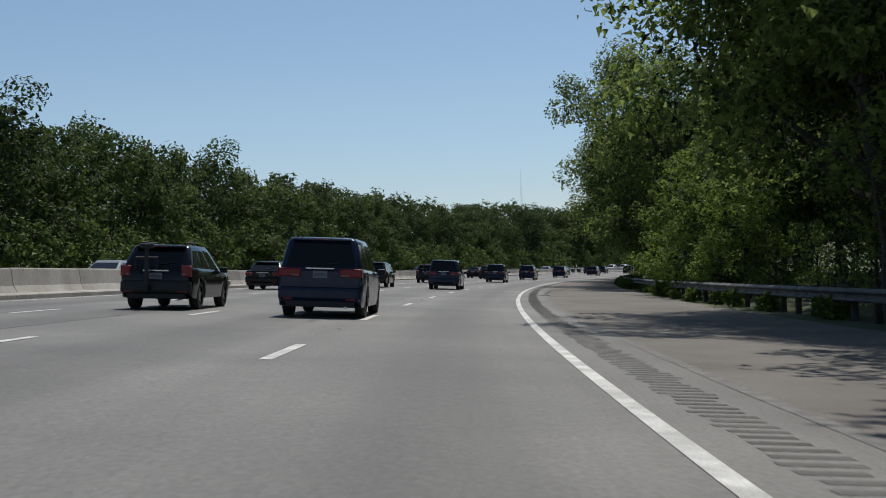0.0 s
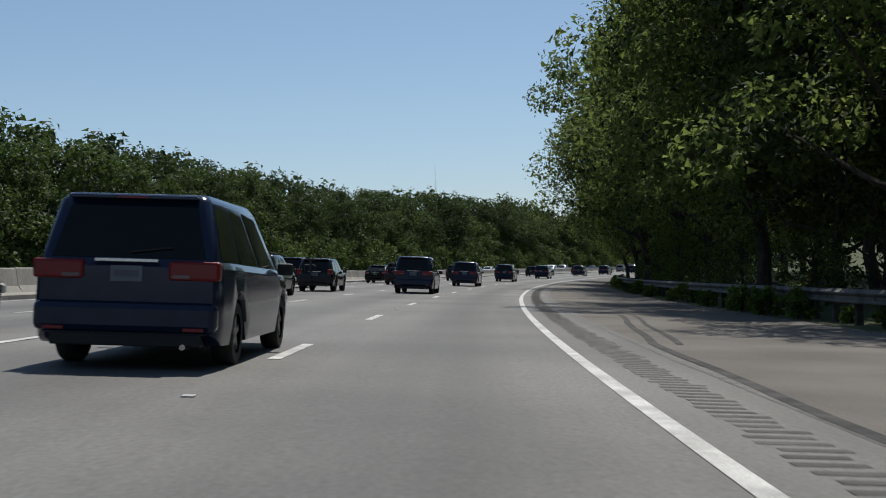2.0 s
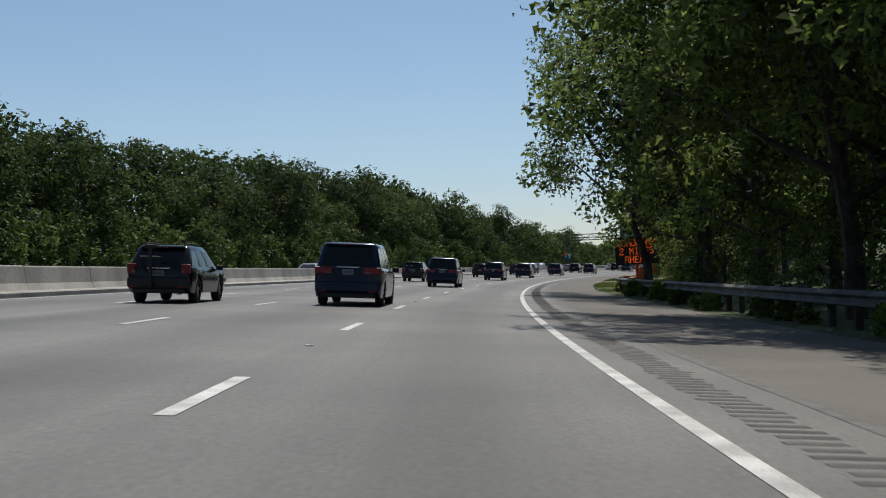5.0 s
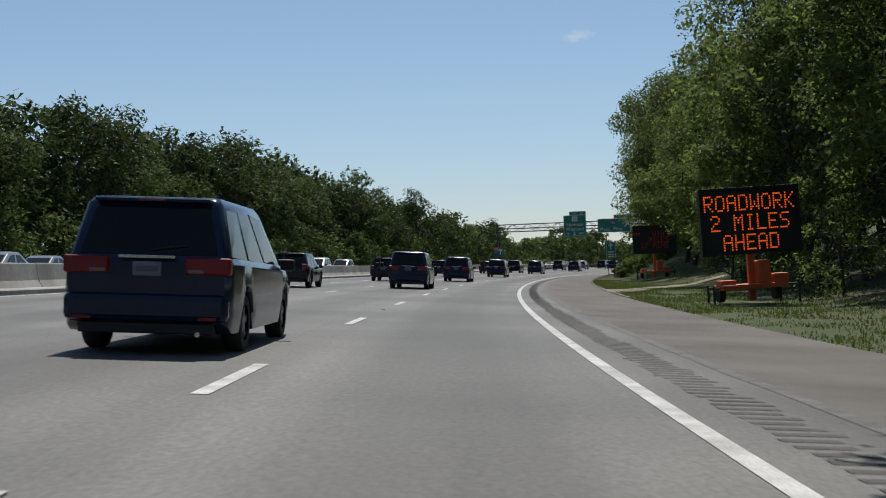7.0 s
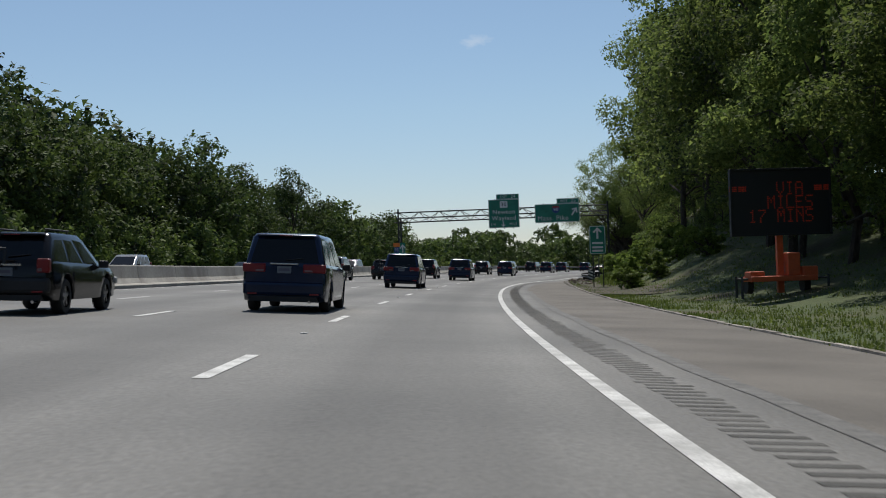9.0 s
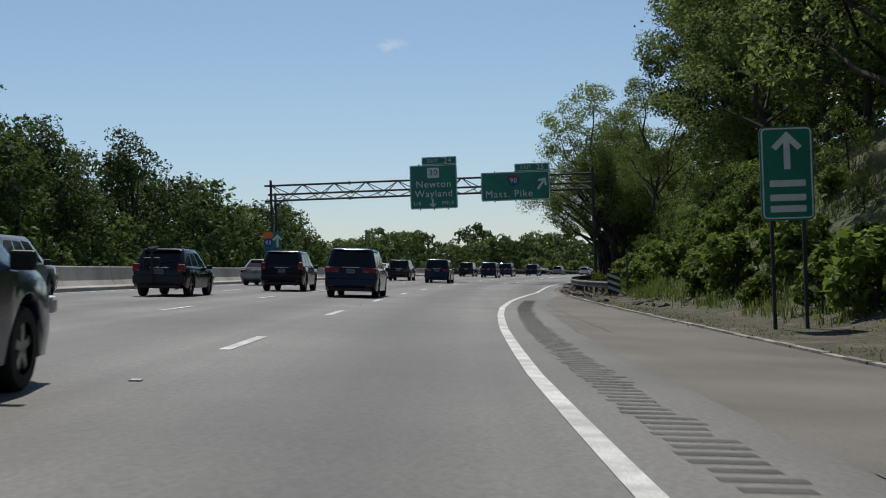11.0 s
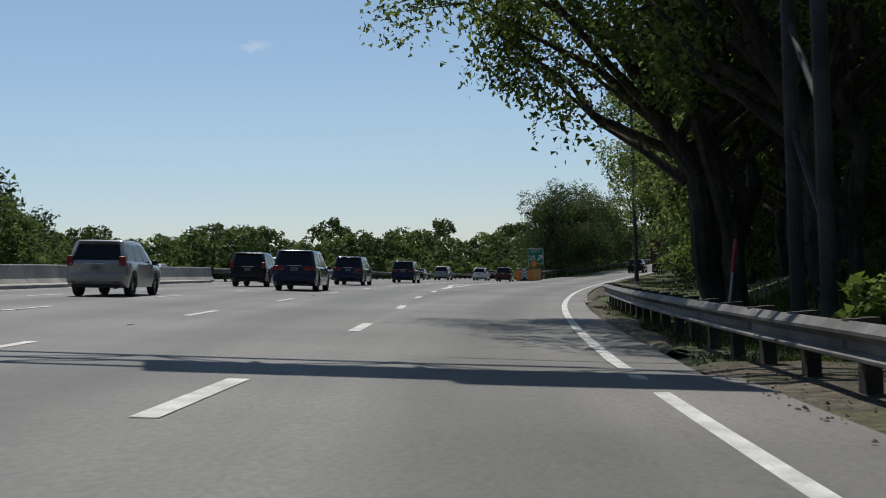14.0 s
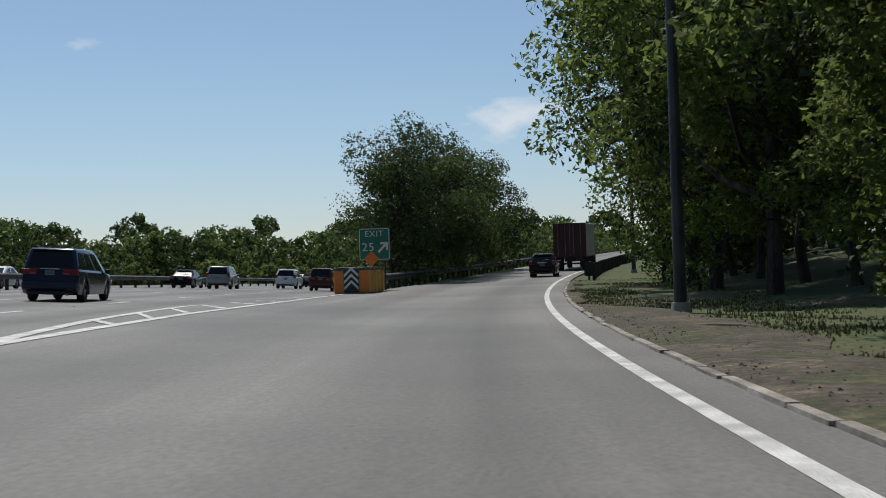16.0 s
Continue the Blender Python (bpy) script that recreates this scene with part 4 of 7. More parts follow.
SPARSE = [make_tree(20, 13.5, 5.4, 4.5, 17000, 0.085, M["leaf_near"], 11, "slender tree with an open feathery crown and visible limbs", -1.5, 1.0),
          make_tree(21, 9.8, 4.6, 1.2, 13000, 0.115, M["leaf_a"], 12, "round dark green tree with dense foliage beyond the slip road", 0.0, 0.0, dense=2)]
SUNNY = make_tree(44, 14.5, 5.6, 0.8, 24000, 0.115, M["leaf_near"], 11, "broad-leaved tree with loose sunlit foliage behind the message board", -0.8, 0.0, dense=0, face=0.3)
MID = [make_tree(30 + i, h, r, low, 6600, 0.215, M[m], 13, "broad-leaved woodland tree in full summer leaf")
       for i, (h, r, low, m) in enumerate([(16.5, 6.2, 1.0, "leaf_a"), (14, 6.0, 0.6, "leaf_b"), (15.5, 5.4, 0.8, "leaf_a"), (12, 5.8, 0.3, "leaf_b"), (8, 4.6, 0.0, "leaf_b")])]
BUSH = [make_tree(50 + i, h, r, 0.0, 1450, 0.115, M[m], 7, lab, 0.0, 0.0, "shrub", 1 if r > 2 else 0)
        for i, (h, r, m, lab) in enumerate([(4.6, 2.3, "leaf_c", "bright green sunlit shrub at the edge of the trees"), (1.3, 1.1, "leaf_c", "low bright green weeds under the guardrail"), (5.5, 2.6, "leaf_near", "bushy green shrub at the edge of the trees")])]
# simpler trees for the woods behind, used only in the joined wood
BACK_TREE = [make_tree(80 + i, h, r, low, 1100 if h == 8 else 1300, 0.36 if h == 8 else 0.4, M[m], 11) for i, (h, r, low, m) in enumerate([(16.5, 6.2, 1.0, "leaf_a"), (14, 6.0, 0.6, "leaf_b"), (15.5, 5.4, 0.8, "leaf_a"), (12, 5.8, 0.3, "leaf_b"), (8, 4.6, 0.0, "leaf_b")])]
DIST_TREE = [make_tree(90 + i, h, r, 0.0, 760, 0.6, M[m], 9) for i, (h, r, m) in enumerate([(14, 6.0, "leaf_b"), (15.5, 5.4, "leaf_a"), (12, 5.8, "leaf_b"), (8, 5.5, "leaf_near")])]
SUN_BUSH = make_tree(57, 7.5, 3.4, 0.0, 9000, 0.1, M["leaf_c"], 9, "tall bright green sunlit shrub behind the guardrail", 0.0, 0.0, "shrub")
PINE = make_pine(70, 20, 3600, "tall dark pine standing above the wood")
USED = set()
R = random.Random(5)


def plant(proto, s, u, turn=None, scale=1.0, group="", p=None):
    p = p if p is not None else on_land(s, u)
    if turn is None:
        turn = R.uniform(0, 360)
    m = pose(p.x, p.y, p.z - 0.05, 0, 0, turn)
    if proto.name not in USED:
        USED.add(proto.name)
        ob = proto
        ob.matrix_basis = m
    else:
        ob = copy_thing(proto, m)
    ob.scale = (scale, scale, scale * R.uniform(0.92, 1.08))
    if group:
        tagged(ob, group=group)
    return ob


FAR_WOOD = []


def wood(proto, s, u, scale, p=None):
    """Notes a tree of the far woods, all of which become one mesh."""
    FAR_WOOD.append((proto, p if p is not None else on_land(s, u), R.uniform(0, 6.28), scale))


def roadside(s):
    """Turn that points a tree's lean towards the road."""
    return -math.degrees(axis(s)[2]) + R.uniform(-35, 35)


# woods beyond the far carriageway: front row as trees, the rest as one wood
plant(MID[4], 20, -39, scale=0.7, group="wood beyond the far carriageway")
WOOD_U = [(-100, -41), (520, -42), (590, -72), (690, -127), (800, -150)]
WOOD_K = [(-20, 0.92), (150, 1.0), (270, 0.95), (330, 1.05), (380, 1.17), (425, 1.15), (445, 1.0), (470, 0.93), (500, 0.78), (540, 0.72), (700, 0.7)]
s = -14
while s < 470:
    u = lerp_tab(WOOD_U, s)
    plant(MID[R.choice([0, 1, 2, 3, 3])], s, u - 2 + R.uniform(-2.5, 2), scale=lerp_tab(WOOD_K, s) * R.uniform(0.88, 1.1), group="wood beyond the far carriageway")
    s += 7.6
s = -14
while s < 700:
    u = lerp_tab(WOOD_U, s)
    wood(BACK_TREE[4], s + 2, u + 2.5 + R.uniform(-1, 1), R.uniform(0.5, 0.85))
    if s > 470:
        wood(BACK_TREE[R.choice([0, 1, 2, 3])], s, u, lerp_tab(WOOD_K, s) * R.uniform(0.88, 1.12))
    wood(BACK_TREE[R.choice([0, 2])], s + 4, u - 10 + R.uniform(-3, 3), lerp_tab(WOOD_K, s) * R.uniform(0.95, 1.08))
    s += 6.2
for s, u, k in ((70, -55, 0.8), (236, -56, 0.74), (270, -58, 0.76), (330, -54, 0.74), (392, -55, 0.8), (399, -57, 0.88), (405, -54, 0.84), (411, -56, 0.8), (428, -55, 0.76)):
    plant(PINE, s, u, scale=k, group="pines above the wood")
# far belt seen across the bend
_c = spot(440, 5)
_th = axis(440)[2] + 0.06
for i in range(110):
    b = _th - 0.6 + 0.8 * i / 109
    for d0 in (430, 500) if i > 50 else (360, 430, 490):
        d = d0 + R.uniform(-25, 25)
        p = Vector((_c.x + math.sin(b) * d, _c.y + math.cos(b) * d, -2.5))
        if d0 < 450:
            wood(DIST_TREE[3], 0, 0, R.uniform(0.6, 1.1), p + Vector((R.uniform(-6, 6), -8, -0.5)))
        wood(DIST_TREE[R.choice([0, 1, 2])], 0, 0, R.uniform(0.85, 1.5) * (1.15 if d0 >= 490 else 0.95), p)
# right side
for s in (-16, -4, 8):
    plant(MID[R.choice([0, 2])], s, lerp_tab(RAIL_NEAR, s) + 4.5, roadside(s), 1.0, "roadside trees")
s = 17
while s < 226:
    gap = 6.5 * (50 < s < 88)
    plant(NEAR[R.choice([0, 1, 2])], s, lerp_tab(RAIL_NEAR, s) + 3.4 + gap + R.uniform(-0.6, 1.4), roadside(s), R.uniform(0.88, 1.1), "roadside trees")
    wood(BACK_TREE[R.choice([0, 2])], s + 3, lerp_tab(RAIL_NEAR, s) + 11 + R.uniform(-1, 2), R.uniform(1.0, 1.25))
    s += 8.4
for s, du, k in ((55, 2.2, 0.75), (60, 2.0, 0.9), (64.5, 2.4, 1.1), (69, 2.3, 1.05), (74, 2.6, 0.8), (136, 2.2, 0.6)):
    plant(SUN_BUSH, s, lerp_tab(RAIL_NEAR, s) + du, scale=k, group="sunlit shrubs")
for i in range(58):
    s = 28 + i * 3.45 + R.uniform(-1.5, 1.5)
    plant(BUSH[1], s, lerp_tab(RAIL_NEAR, s) + R.uniform(-0.5, 0.35), scale=R.choice([0.3, 0.35, 0.4, 0.45, 0.55]), group="weeds under the guardrail")
s = 232
while s < 372:
    back = 17.2 + 2.0 * (s < 256) + 4.5 * (288 < s < 324)
    i = R.choice([0, 1, 3, 3]) if s < 325 else R.choice([0, 2])
    plant(SUNNY if 284 < s < 325 else NEAR[i], s, back + R.uniform(-1.2, 1.6), roadside(s), R.uniform(0.82, 1.05), "roadside trees")
    wood(BACK_TREE[R.choice([0, 2])], s + 3, back + 8 + R.uniform(-1, 2), R.uniform(0.95, 1.15))
    s += 7.9
for s, u, k in ((309.5, 18.2, 0.86), (317.5, 16.6, 0.84), (324.5, 16.4, 0.8)):
    plant(SUNNY, s, u, roadside(s), k, "roadside trees")
# forked trunks standing close to the guardrail where the slip road leaves
for s, u, k, tw in ((443, 11.6, 1.22, 0), (446, 11.9, 1.0, 35), (438.5, 12.8, 0.9, -20)):
    plant(SPARSE[0], s, u, -math.degrees(axis(s)[2]) + tw, k, "roadside trees")
s = 374
while s < 470:
    if s < 424:
        k = int((s - 374) / 8.2) % 3
        plant(SPARSE[0] if k == 1 else FINE[0 if k else 1], s, 20.0 + R.uniform(-1.0, 1.5), roadside(s), R.uniform(0.85, 1.0) if s < 396 else R.uniform(1.0, 1.12), "roadside trees")
    wood(BACK_TREE[R.choice([0, 2])], s + 3, 27 + R.uniform(-1, 1), R.uniform(0.95, 1.15))
    s += 8.2
for s, u, k in ((33.5, 13.5, 1.06), (108, 12.6, 1.08)):
    plant(NEAR[2], s, u, -math.degrees(axis(s)[2]) + R.uniform(-8, 8), k, "roadside trees")
plant(NEAR[1], 103, 14.4, -math.degrees(axis(103)[2]), 0.9, "roadside trees")
plant(SPARSE[0], 218, 10.2, -math.degrees(axis(218)[2]), 1.2, "roadside trees")
plant(NEAR[2], 183, 11.7, -math.degrees(axis(183)[2]), 1.08, "roadside trees")
plant(NEAR[2], 151, 11.7, -math.degrees(axis(151)[2]) + 8, 1.08, "roadside trees")
plant(SPARSE[0], 441, 13.4, -math.degrees(axis(441)[2]) + 15, 1.0, "roadside trees")
for s, u, k in ((450.5, 15.0, 0.95),):
    plant(FINE[0], s, u, -math.degrees(axis(s)[2]), k, "roadside trees")
OVER = make_tree(24, 13.0, 6.8, 5.6, 8500, 0.1, M["leaf_near"], 13, "broad-leaved tree whose long boughs hang over the slip road", -4.2, 0.6, girth=2.1)
for s, u, k, tw in ((444.0, 11.6, 0.86, 0), (439.0, 12.6, 0.8, 12)):
    plant(OVER, s, u, -math.degrees(axis(s)[2]) + tw, k, "roadside trees")
for s, u, k in ((449.0, 14.6, 0.84),):
    plant(NEAR[1], s, u, -math.degrees(axis(s)[2]), k, "roadside trees")
for s, u, k in ((456, 16.0, 0.9), (464, 16.5, 0.85)):
    plant(NEAR[1], s, u, -math.degrees(axis(s)[2]), k, "roadside trees")
for i in range(44):
    s = 350 + i * 2.1 + R.uniform(-1, 1)
    plant(BUSH[R.choice([0, 1, 2])], s, R.uniform(11.5, 17.5), scale=R.uniform(0.16, 0.34), group="shrubs on the bank")
plant(SPARSE[0], 424, 15.5, -math.degrees(axis(424)[2]) - 30, 0.95, "roadside trees")
for i in range(60):
    s = 342 + i * 1.5 + R.uniform(-1, 1)
    plant(BUSH[1], s, R.uniform(10.4, 16.0), scale=R.uniform(0.5, 1.1), group="shrubs on the bank")
for i in range(26):
    s = 384 + i * 2.2 + R.uniform(-1, 1)
    plant(BUSH[R.choice([0, 2])], s, R.uniform(14.0, 18.5), scale=R.uniform(0.28, 0.6), group="shrubs on the bank")
for i in range(16):
    s = 352 + i * 6.6 + R.uniform(-2, 2)
    plant(BUSH[R.choice([0, 2, 2])], s, R.uniform(14.0, 17.5), scale=R.uniform(0.3, 0.5), group="shrubs on the bank")


def on_ramp_land(p, v):
    x, y, _ = ramp(p, v)
    return on_land(*su(x, y))


p = 34
while p < 250:
    t = -math.degrees(ramp(p, 0)[2]) + R.uniform(-30, 30)
    plant(FINE[R.choice([0, 1])] if p < 78 else NEAR[R.choice([0, 1, 3])] if p < 100 else MID[R.choice([1, 2])], 0, 0, t, R.uniform(0.72, 0.9), "trees beside the slip road", on_ramp_land(p, 10.5 + R.uniform(-0.7, 1.0)))
    wood(BACK_TREE[R.choice([0, 2])], 0, 0, R.uniform(0.85, 1.0), on_ramp_land(p + 4, 18))
    p += 7.5
for p, v, k, pr in ((62, 10.3, 0.85, 2), (80, 8.6, 1.0, 0), (90, 8.2, 0.95, 2), (101, 8.4, 0.85, 0)):
    plant(NEAR[pr], 0, 0, -math.degrees(ramp(p, 0)[2]), k, "trees beside the slip road", on_ramp_land(p, v))
for p in range(30, 60, 4):
    plant(BUSH[2], 0, 0, None, R.uniform(0.55, 0.95), "shrubs beside the slip road", on_ramp_land(p, 10.2 + R.uniform(-0.8, 1.0)))
for s in range(236, 322, 5):
    plant(BUSH[2], s, 15.6 + 1.8 * (s < 256) + 2.6 * (285 < s < 325) + R.uniform(-0.6, 0.8), scale=R.uniform(0.5, 0.95), group="shrubs under the roadside trees")
for s in range(-12, 228, 5):
    plant(BUSH[2], s, lerp_tab(RAIL_NEAR, s) + 3.1 + R.uniform(-0.4, 0.6), scale=R.uniform(0.45, 0.85), group="shrubs under the roadside trees")
for p, v, k in ((32, 8.6, 0.5), (38, 8.2, 0.5)):
    plant(SUN_BUSH, 0, 0, None, k, "shrubs beside the slip road", on_ramp_land(p, v))
for p, v, k in ((44, 8.2, 0.85), (50, 8.4, 1.0), (66, 8.6, 0.8), (88, 7.2, 0.75), (97, 7.0, 0.8), (106, 7.4, 0.9)):
    plant(BUSH[R.choice([0, 2])], 0, 0, None, k, "shrubs beside the slip road", on_ramp_land(p, v))
for p, v, k in ((117, -8.4, 0.92), (124, -7.8, 1.0), (131, -8.2, 0.97), (139, -7.8, 0.98), (148, -7.6, 0.95)):
    plant(SPARSE[1], 0, 0, None, k, "trees between slip road and motorway", on_ramp_land(p, v))
for p in range(132, 300, 8):
    wood(BACK_TREE[R.choice([1, 3, 4])], 0, 0, R.uniform(0.55, 0.75), on_ramp_land(p, -12.5 - (p - 118) * 0.04))
for p, v in ((119, -8.4), (124, -8.4), (131, -8.2), (138, -8.0)):
    plant(BUSH[2], 0, 0, None, R.uniform(0.4, 0.6), "trees between slip road and motorway", on_ramp_land(p, v))


def build_wood():
    """All far and back-row trees as one wood: leaves in one mesh, stems in another below it."""
    data = {}
    for o in set(x[0] for x in FAR_WOOD):
        for c in o.children:
            me = c.data
            a = np.empty(len(me.vertices) * 3)
            me.vertices.foreach_get("co", a)
            data[o.name, c.name.split(".")[0]] = (a.reshape(-1, 3), [tuple(q.vertices) for q in me.polygons] if c.name.startswith("trunk") else 3 * sum(q.material_index for q in me.polygons))
    groups = {}
    sv, sf, n0 = [], [], 0
    for o, p, a, k in FAR_WOOD:
        m = np.array([[math.cos(a), -math.sin(a), 0], [math.sin(a), math.cos(a), 0], [0, 0, 1]]) * k
        name = [c.data.materials[0].name for c in o.children if c.name.startswith("crown")][0]
        v, n_in = data[o.name, "crown"]
        w = v @ m.T + np.array(p)
        groups.setdefault(name, []).append(w[:len(w) - n_in])
        groups.setdefault(M["shaded_inner_leaf"].name, []).append(w[len(w) - n_in:])
        v, f = data[o.name, "trunk"]
        sv.append(v[:56] @ m.T + np.array(p))
        sf += [tuple(i + n0 for i in q) for q in f if max(q) < 56]
        n0 += min(56, len(v))
    first = None
    for name, vs in groups.items():
        ob = new("woodland", fast_faces("woodland", np.concatenate(vs), bpy.data.materials[name]))
        if first is None:
            first = tagged(ob, "deep green woodland of many summer trees behind the roadside rows", "woodland", kind="stuff")
        else:
            ob.name = "foliage"
            ob.parent = first
    raw("stems", np.concatenate(sv), sf, M["bark"], first)


build_wood()
for o in BACK_TREE + DIST_TREE:
    for q in list(o.children) + [o]:
        bpy.data.objects.remove(q)


# ---------- bare soil, rubble and grass on the verges ----------
def soil_patch(name, rows, fn, label):
    """Loose soil lying on the verge: rows of (along, inner, outer)."""
    verts, faces = [], []
    n = 7
    for t, a, b in rows:
        for j in range(n):
            k = j / (n - 1)
            p = fn(t, a + (b - a) * k)
            lift = 0.035 * math.sin(math.pi * k) + 0.03 * noise.noise(p * 2.5) - (0.03 if j in (0, n - 1) else 0.0)
            verts.append(p + Vector((0, 0, lift)))
    for i in range(len(rows) - 1):
        for j in range(n - 1):
            q = i * n + j
            faces.append((q, q + 1, q + n + 1, q + n))
    return tagged(raw(name, verts, faces, M["soil"], flat=False), label, "soil", kind="structure")


soil_patch("soil_strip", [(s, lerp_tab(PAVE, s) - 0.25 + 0.2 * noise.noise(Vector((s * 0.3, 0, 0))), lerp_tab(PAVE, s) + 2.6 + 1.4 * smooth((386 - s) / 14) + 0.9 * noise.noise(Vector((s * 0.2, 5, 0)))) for s in span(330, 430, 1.0)], lambda s, u: on_land(s, u), "bare brown soil washed along the foot of the bank")
soil_patch("soil_strip", [(p, 2.55, 3.0 + 2.2 * smooth((p - 38) / 12) * (1 - smooth((p - 66) / 14)) + 1.1 * noise.noise(Vector((p * 0.2, 9, 0)))) for p in span(2, 110, 1.0)], lambda p, v: on_ramp_land(p, v), "dark brown soil and leaf litter beside the slip road kerb")
RK = random.Random(21)
rubble = None
for i in range(150):
    s = RK.uniform(366, 412)
    u = lerp_tab(PAVE, s) + RK.uniform(0.1, 3.4)
    r = RK.uniform(0.05, 0.17)
    bm = bmesh.new()
    bmesh.ops.create_icosphere(bm, subdivisions=2, radius=r)
    seed = RK.uniform(0, 50)
    for v in bm.verts:
        v.co *= 1.0 + 0.55 * noise.noise(v.co * (1.3 / r) + Vector((seed, 0, 0)))
        v.co.z *= 0.7
    if rubble is None:
        rubble = new("rubble")
        tagged(rubble, "brown broken stones scattered at the foot of the bank", "rubble", kind="stuff")
    o = part("stone", bm, M["rubble"], rubble)
    o.location = on_land(s, u, 0.02)
    o.rotation_euler = (RK.uniform(0, 6), RK.uniform(0, 6), RK.uniform(0, 6))


def grass_stuff(places, label, h=0.22, mat="grass"):
    """Blades in tufts over the verge, one mesh."""
    rng = np.random.default_rng(4)
    base = np.array([tuple(p) for p in places for _ in range(7)])
    n = len(base)
    base[:, :2] += rng.normal(size=(n, 2)) * 0.2
    a = rng.random(n) * 6.28
    side = np.stack([np.cos(a), np.sin(a), np.zeros(n)], 1) * 0.018
    lean = np.stack([np.cos(a + 1.5), np.sin(a + 1.5), np.zeros(n)], 1) * (rng.random(n)[:, None] - 0.3) * h * 0.7
    hh = (h * (0.4 + 0.9 * rng.random(n)))[:, None] * np.array([0, 0, 1.0])
    base[:, 2] -= 0.04
    v = np.empty((n, 4, 3))
    v[:, 0], v[:, 1] = base - side, base + side
    v[:, 2], v[:, 3] = base + side * 0.4 + lean + hh, base - side * 0.4 + lean + hh
    ob = new("grass", fast_faces("grass", v.reshape(-1, 3), M[mat], 4))
    return tagged(ob, label, "grass", kind="stuff")


GR = random.Random(31)
tufts, low_tufts = [], []
for i in range(9500):
    s = GR.uniform(226, 386)
    u = lerp_tab(PAVE, s) + 0.3 + 9 * GR.random() ** 1.4
    if noise.noise(Vector((s * 0.25, u * 0.4, 0))) > -0.28:
        tufts.append(on_land(s, u))
for i in range(6500):
    s = GR.uniform(384, 446)
    u = lerp_tab(PAVE, s) + 0.8 + 10 * GR.random()
    if noise.noise(Vector((s * 0.25, u * 0.4, 0))) > -0.3:
        tufts.append(on_land(s, u))
for i in range(5200):
    s = GR.uniform(372, 452)
    u = (lerp_tab(PAVE, s) if s < 430 else 8.1 + (s - 430) * 0.055) + 0.35 + 2.6 * GR.random()
    if noise.noise(Vector((s * 0.5, u * 0.9, 3))) > -0.05:
        low_tufts.append(on_land(s, u))
for i in range(4200):
    p = GR.uniform(2, 112)
    v = 2.8 + 5.7 * GR.random()
    if noise.noise(Vector((p * 0.25, v * 0.4, 7))) > -0.1:
        low_tufts.append(on_ramp_land(p, v))
weeds = []
for i in range(5200):
    s = GR.uniform(352, 446)
    u = lerp_tab(HILL_FOOT, s) + 0.6 + 9.5 * GR.random()
    if noise.noise(Vector((s * 0.3, u * 0.5, 11))) > -0.12:
        weeds.append(on_land(s, u))
grass_stuff(weeds, "tall yellow green weeds covering the sunny bank", 0.3)
grass_stuff(low_tufts, "short dull grass on the dark verge of the slip road", 0.06, "grass_dull")
grass_stuff(tufts, "uneven tufts of green and dry grass on the verges", 0.075)


# ---------- litter and gravel at the pavement's edges ----------
def litter(name, places, label, size, mat):
    """Small broken chips lying on the ground, one mesh."""
    rng = np.random.default_rng(12)
    c = np.array([tuple(p) for p in places])
    n = len(c)
    r = size * (0.4 + 1.1 * rng.random(n) ** 2)
    a = rng.random(n) * 6.28
    v = np.empty((n, 4, 3))
    for k in range(3):
        w = a + k * 2.1 + 0.5 * rng.random(n)
        v[:, k] = c + np.stack([np.cos(w) * r, np.sin(w) * r, np.full(n, -0.01)], 1)
    v[:, 3] = c + np.stack([0.3 * r * (rng.random(n) - 0.5), 0.3 * r * (rng.random(n) - 0.5), 0.45 * r], 1)
    faces = [f for i in range(n) for f in ((4 * i, 4 * i + 1, 4 * i + 3), (4 * i + 1, 4 * i + 2, 4 * i + 3), (4 * i + 2, 4 * i, 4 * i + 3))]
    return tagged(raw(name, v.reshape(-1, 3), faces, mat), label, "gravel", kind="stuff")


chips = []
for i in range(2600):
    s = GR.uniform(352, 452)
    chips.append(on_land(s, lerp_tab(PAVE, s) - 0.25 + 2.6 * GR.random() ** 1.5, 0.03) if s < 430 else on_land(s, 8.0 + (s - 430) * 0.055 + 2.0 * GR.random(), 0.03))
for i in range(2200):
    chips.append(on_ramp_land(GR.uniform(14, 110), 2.95 + 3.0 * GR.random() ** 1.4) + Vector((0, 0, 0.03)))
for i in range(1300):
    s = GR.uniform(30, 226)
    chips.append(on_land(s, lerp_tab(PAVE, s) - 0.6 + 1.6 * GR.random(), 0.02))
litter("gravel", chips, "scattered stone chips and dry litter along the verge", 0.024, M["rubble"])


# pale trodden path across the lawn
pts = [(278, 8.0), (281, 9.4), (289, 11.6), (293, 14.0), (297, 17.0), (301, 20.5)]
verts = []
for i, (s, u) in enumerate(pts):
    for k in (-1.0, -0.3, 0.4, 1.0):
        verts.append(on_land(s + k * (6.5, 4.2, 2.0, 1.2, 1.1, 1.1)[i] + 0.3 * noise.noise(Vector((s, k, 1))), u, 0.035 if abs(k) < 0.9 else -0.02))
tagged(raw("path", verts, [(4 * i + j, 4 * i + j + 1, 4 * i + j + 5, 4 * i + j + 4) for i in range(len(pts) - 1) for j in range(3)], M["dust"], flat=False), "pale trodden dirt path crossing the lawn", "path", kind="structure")


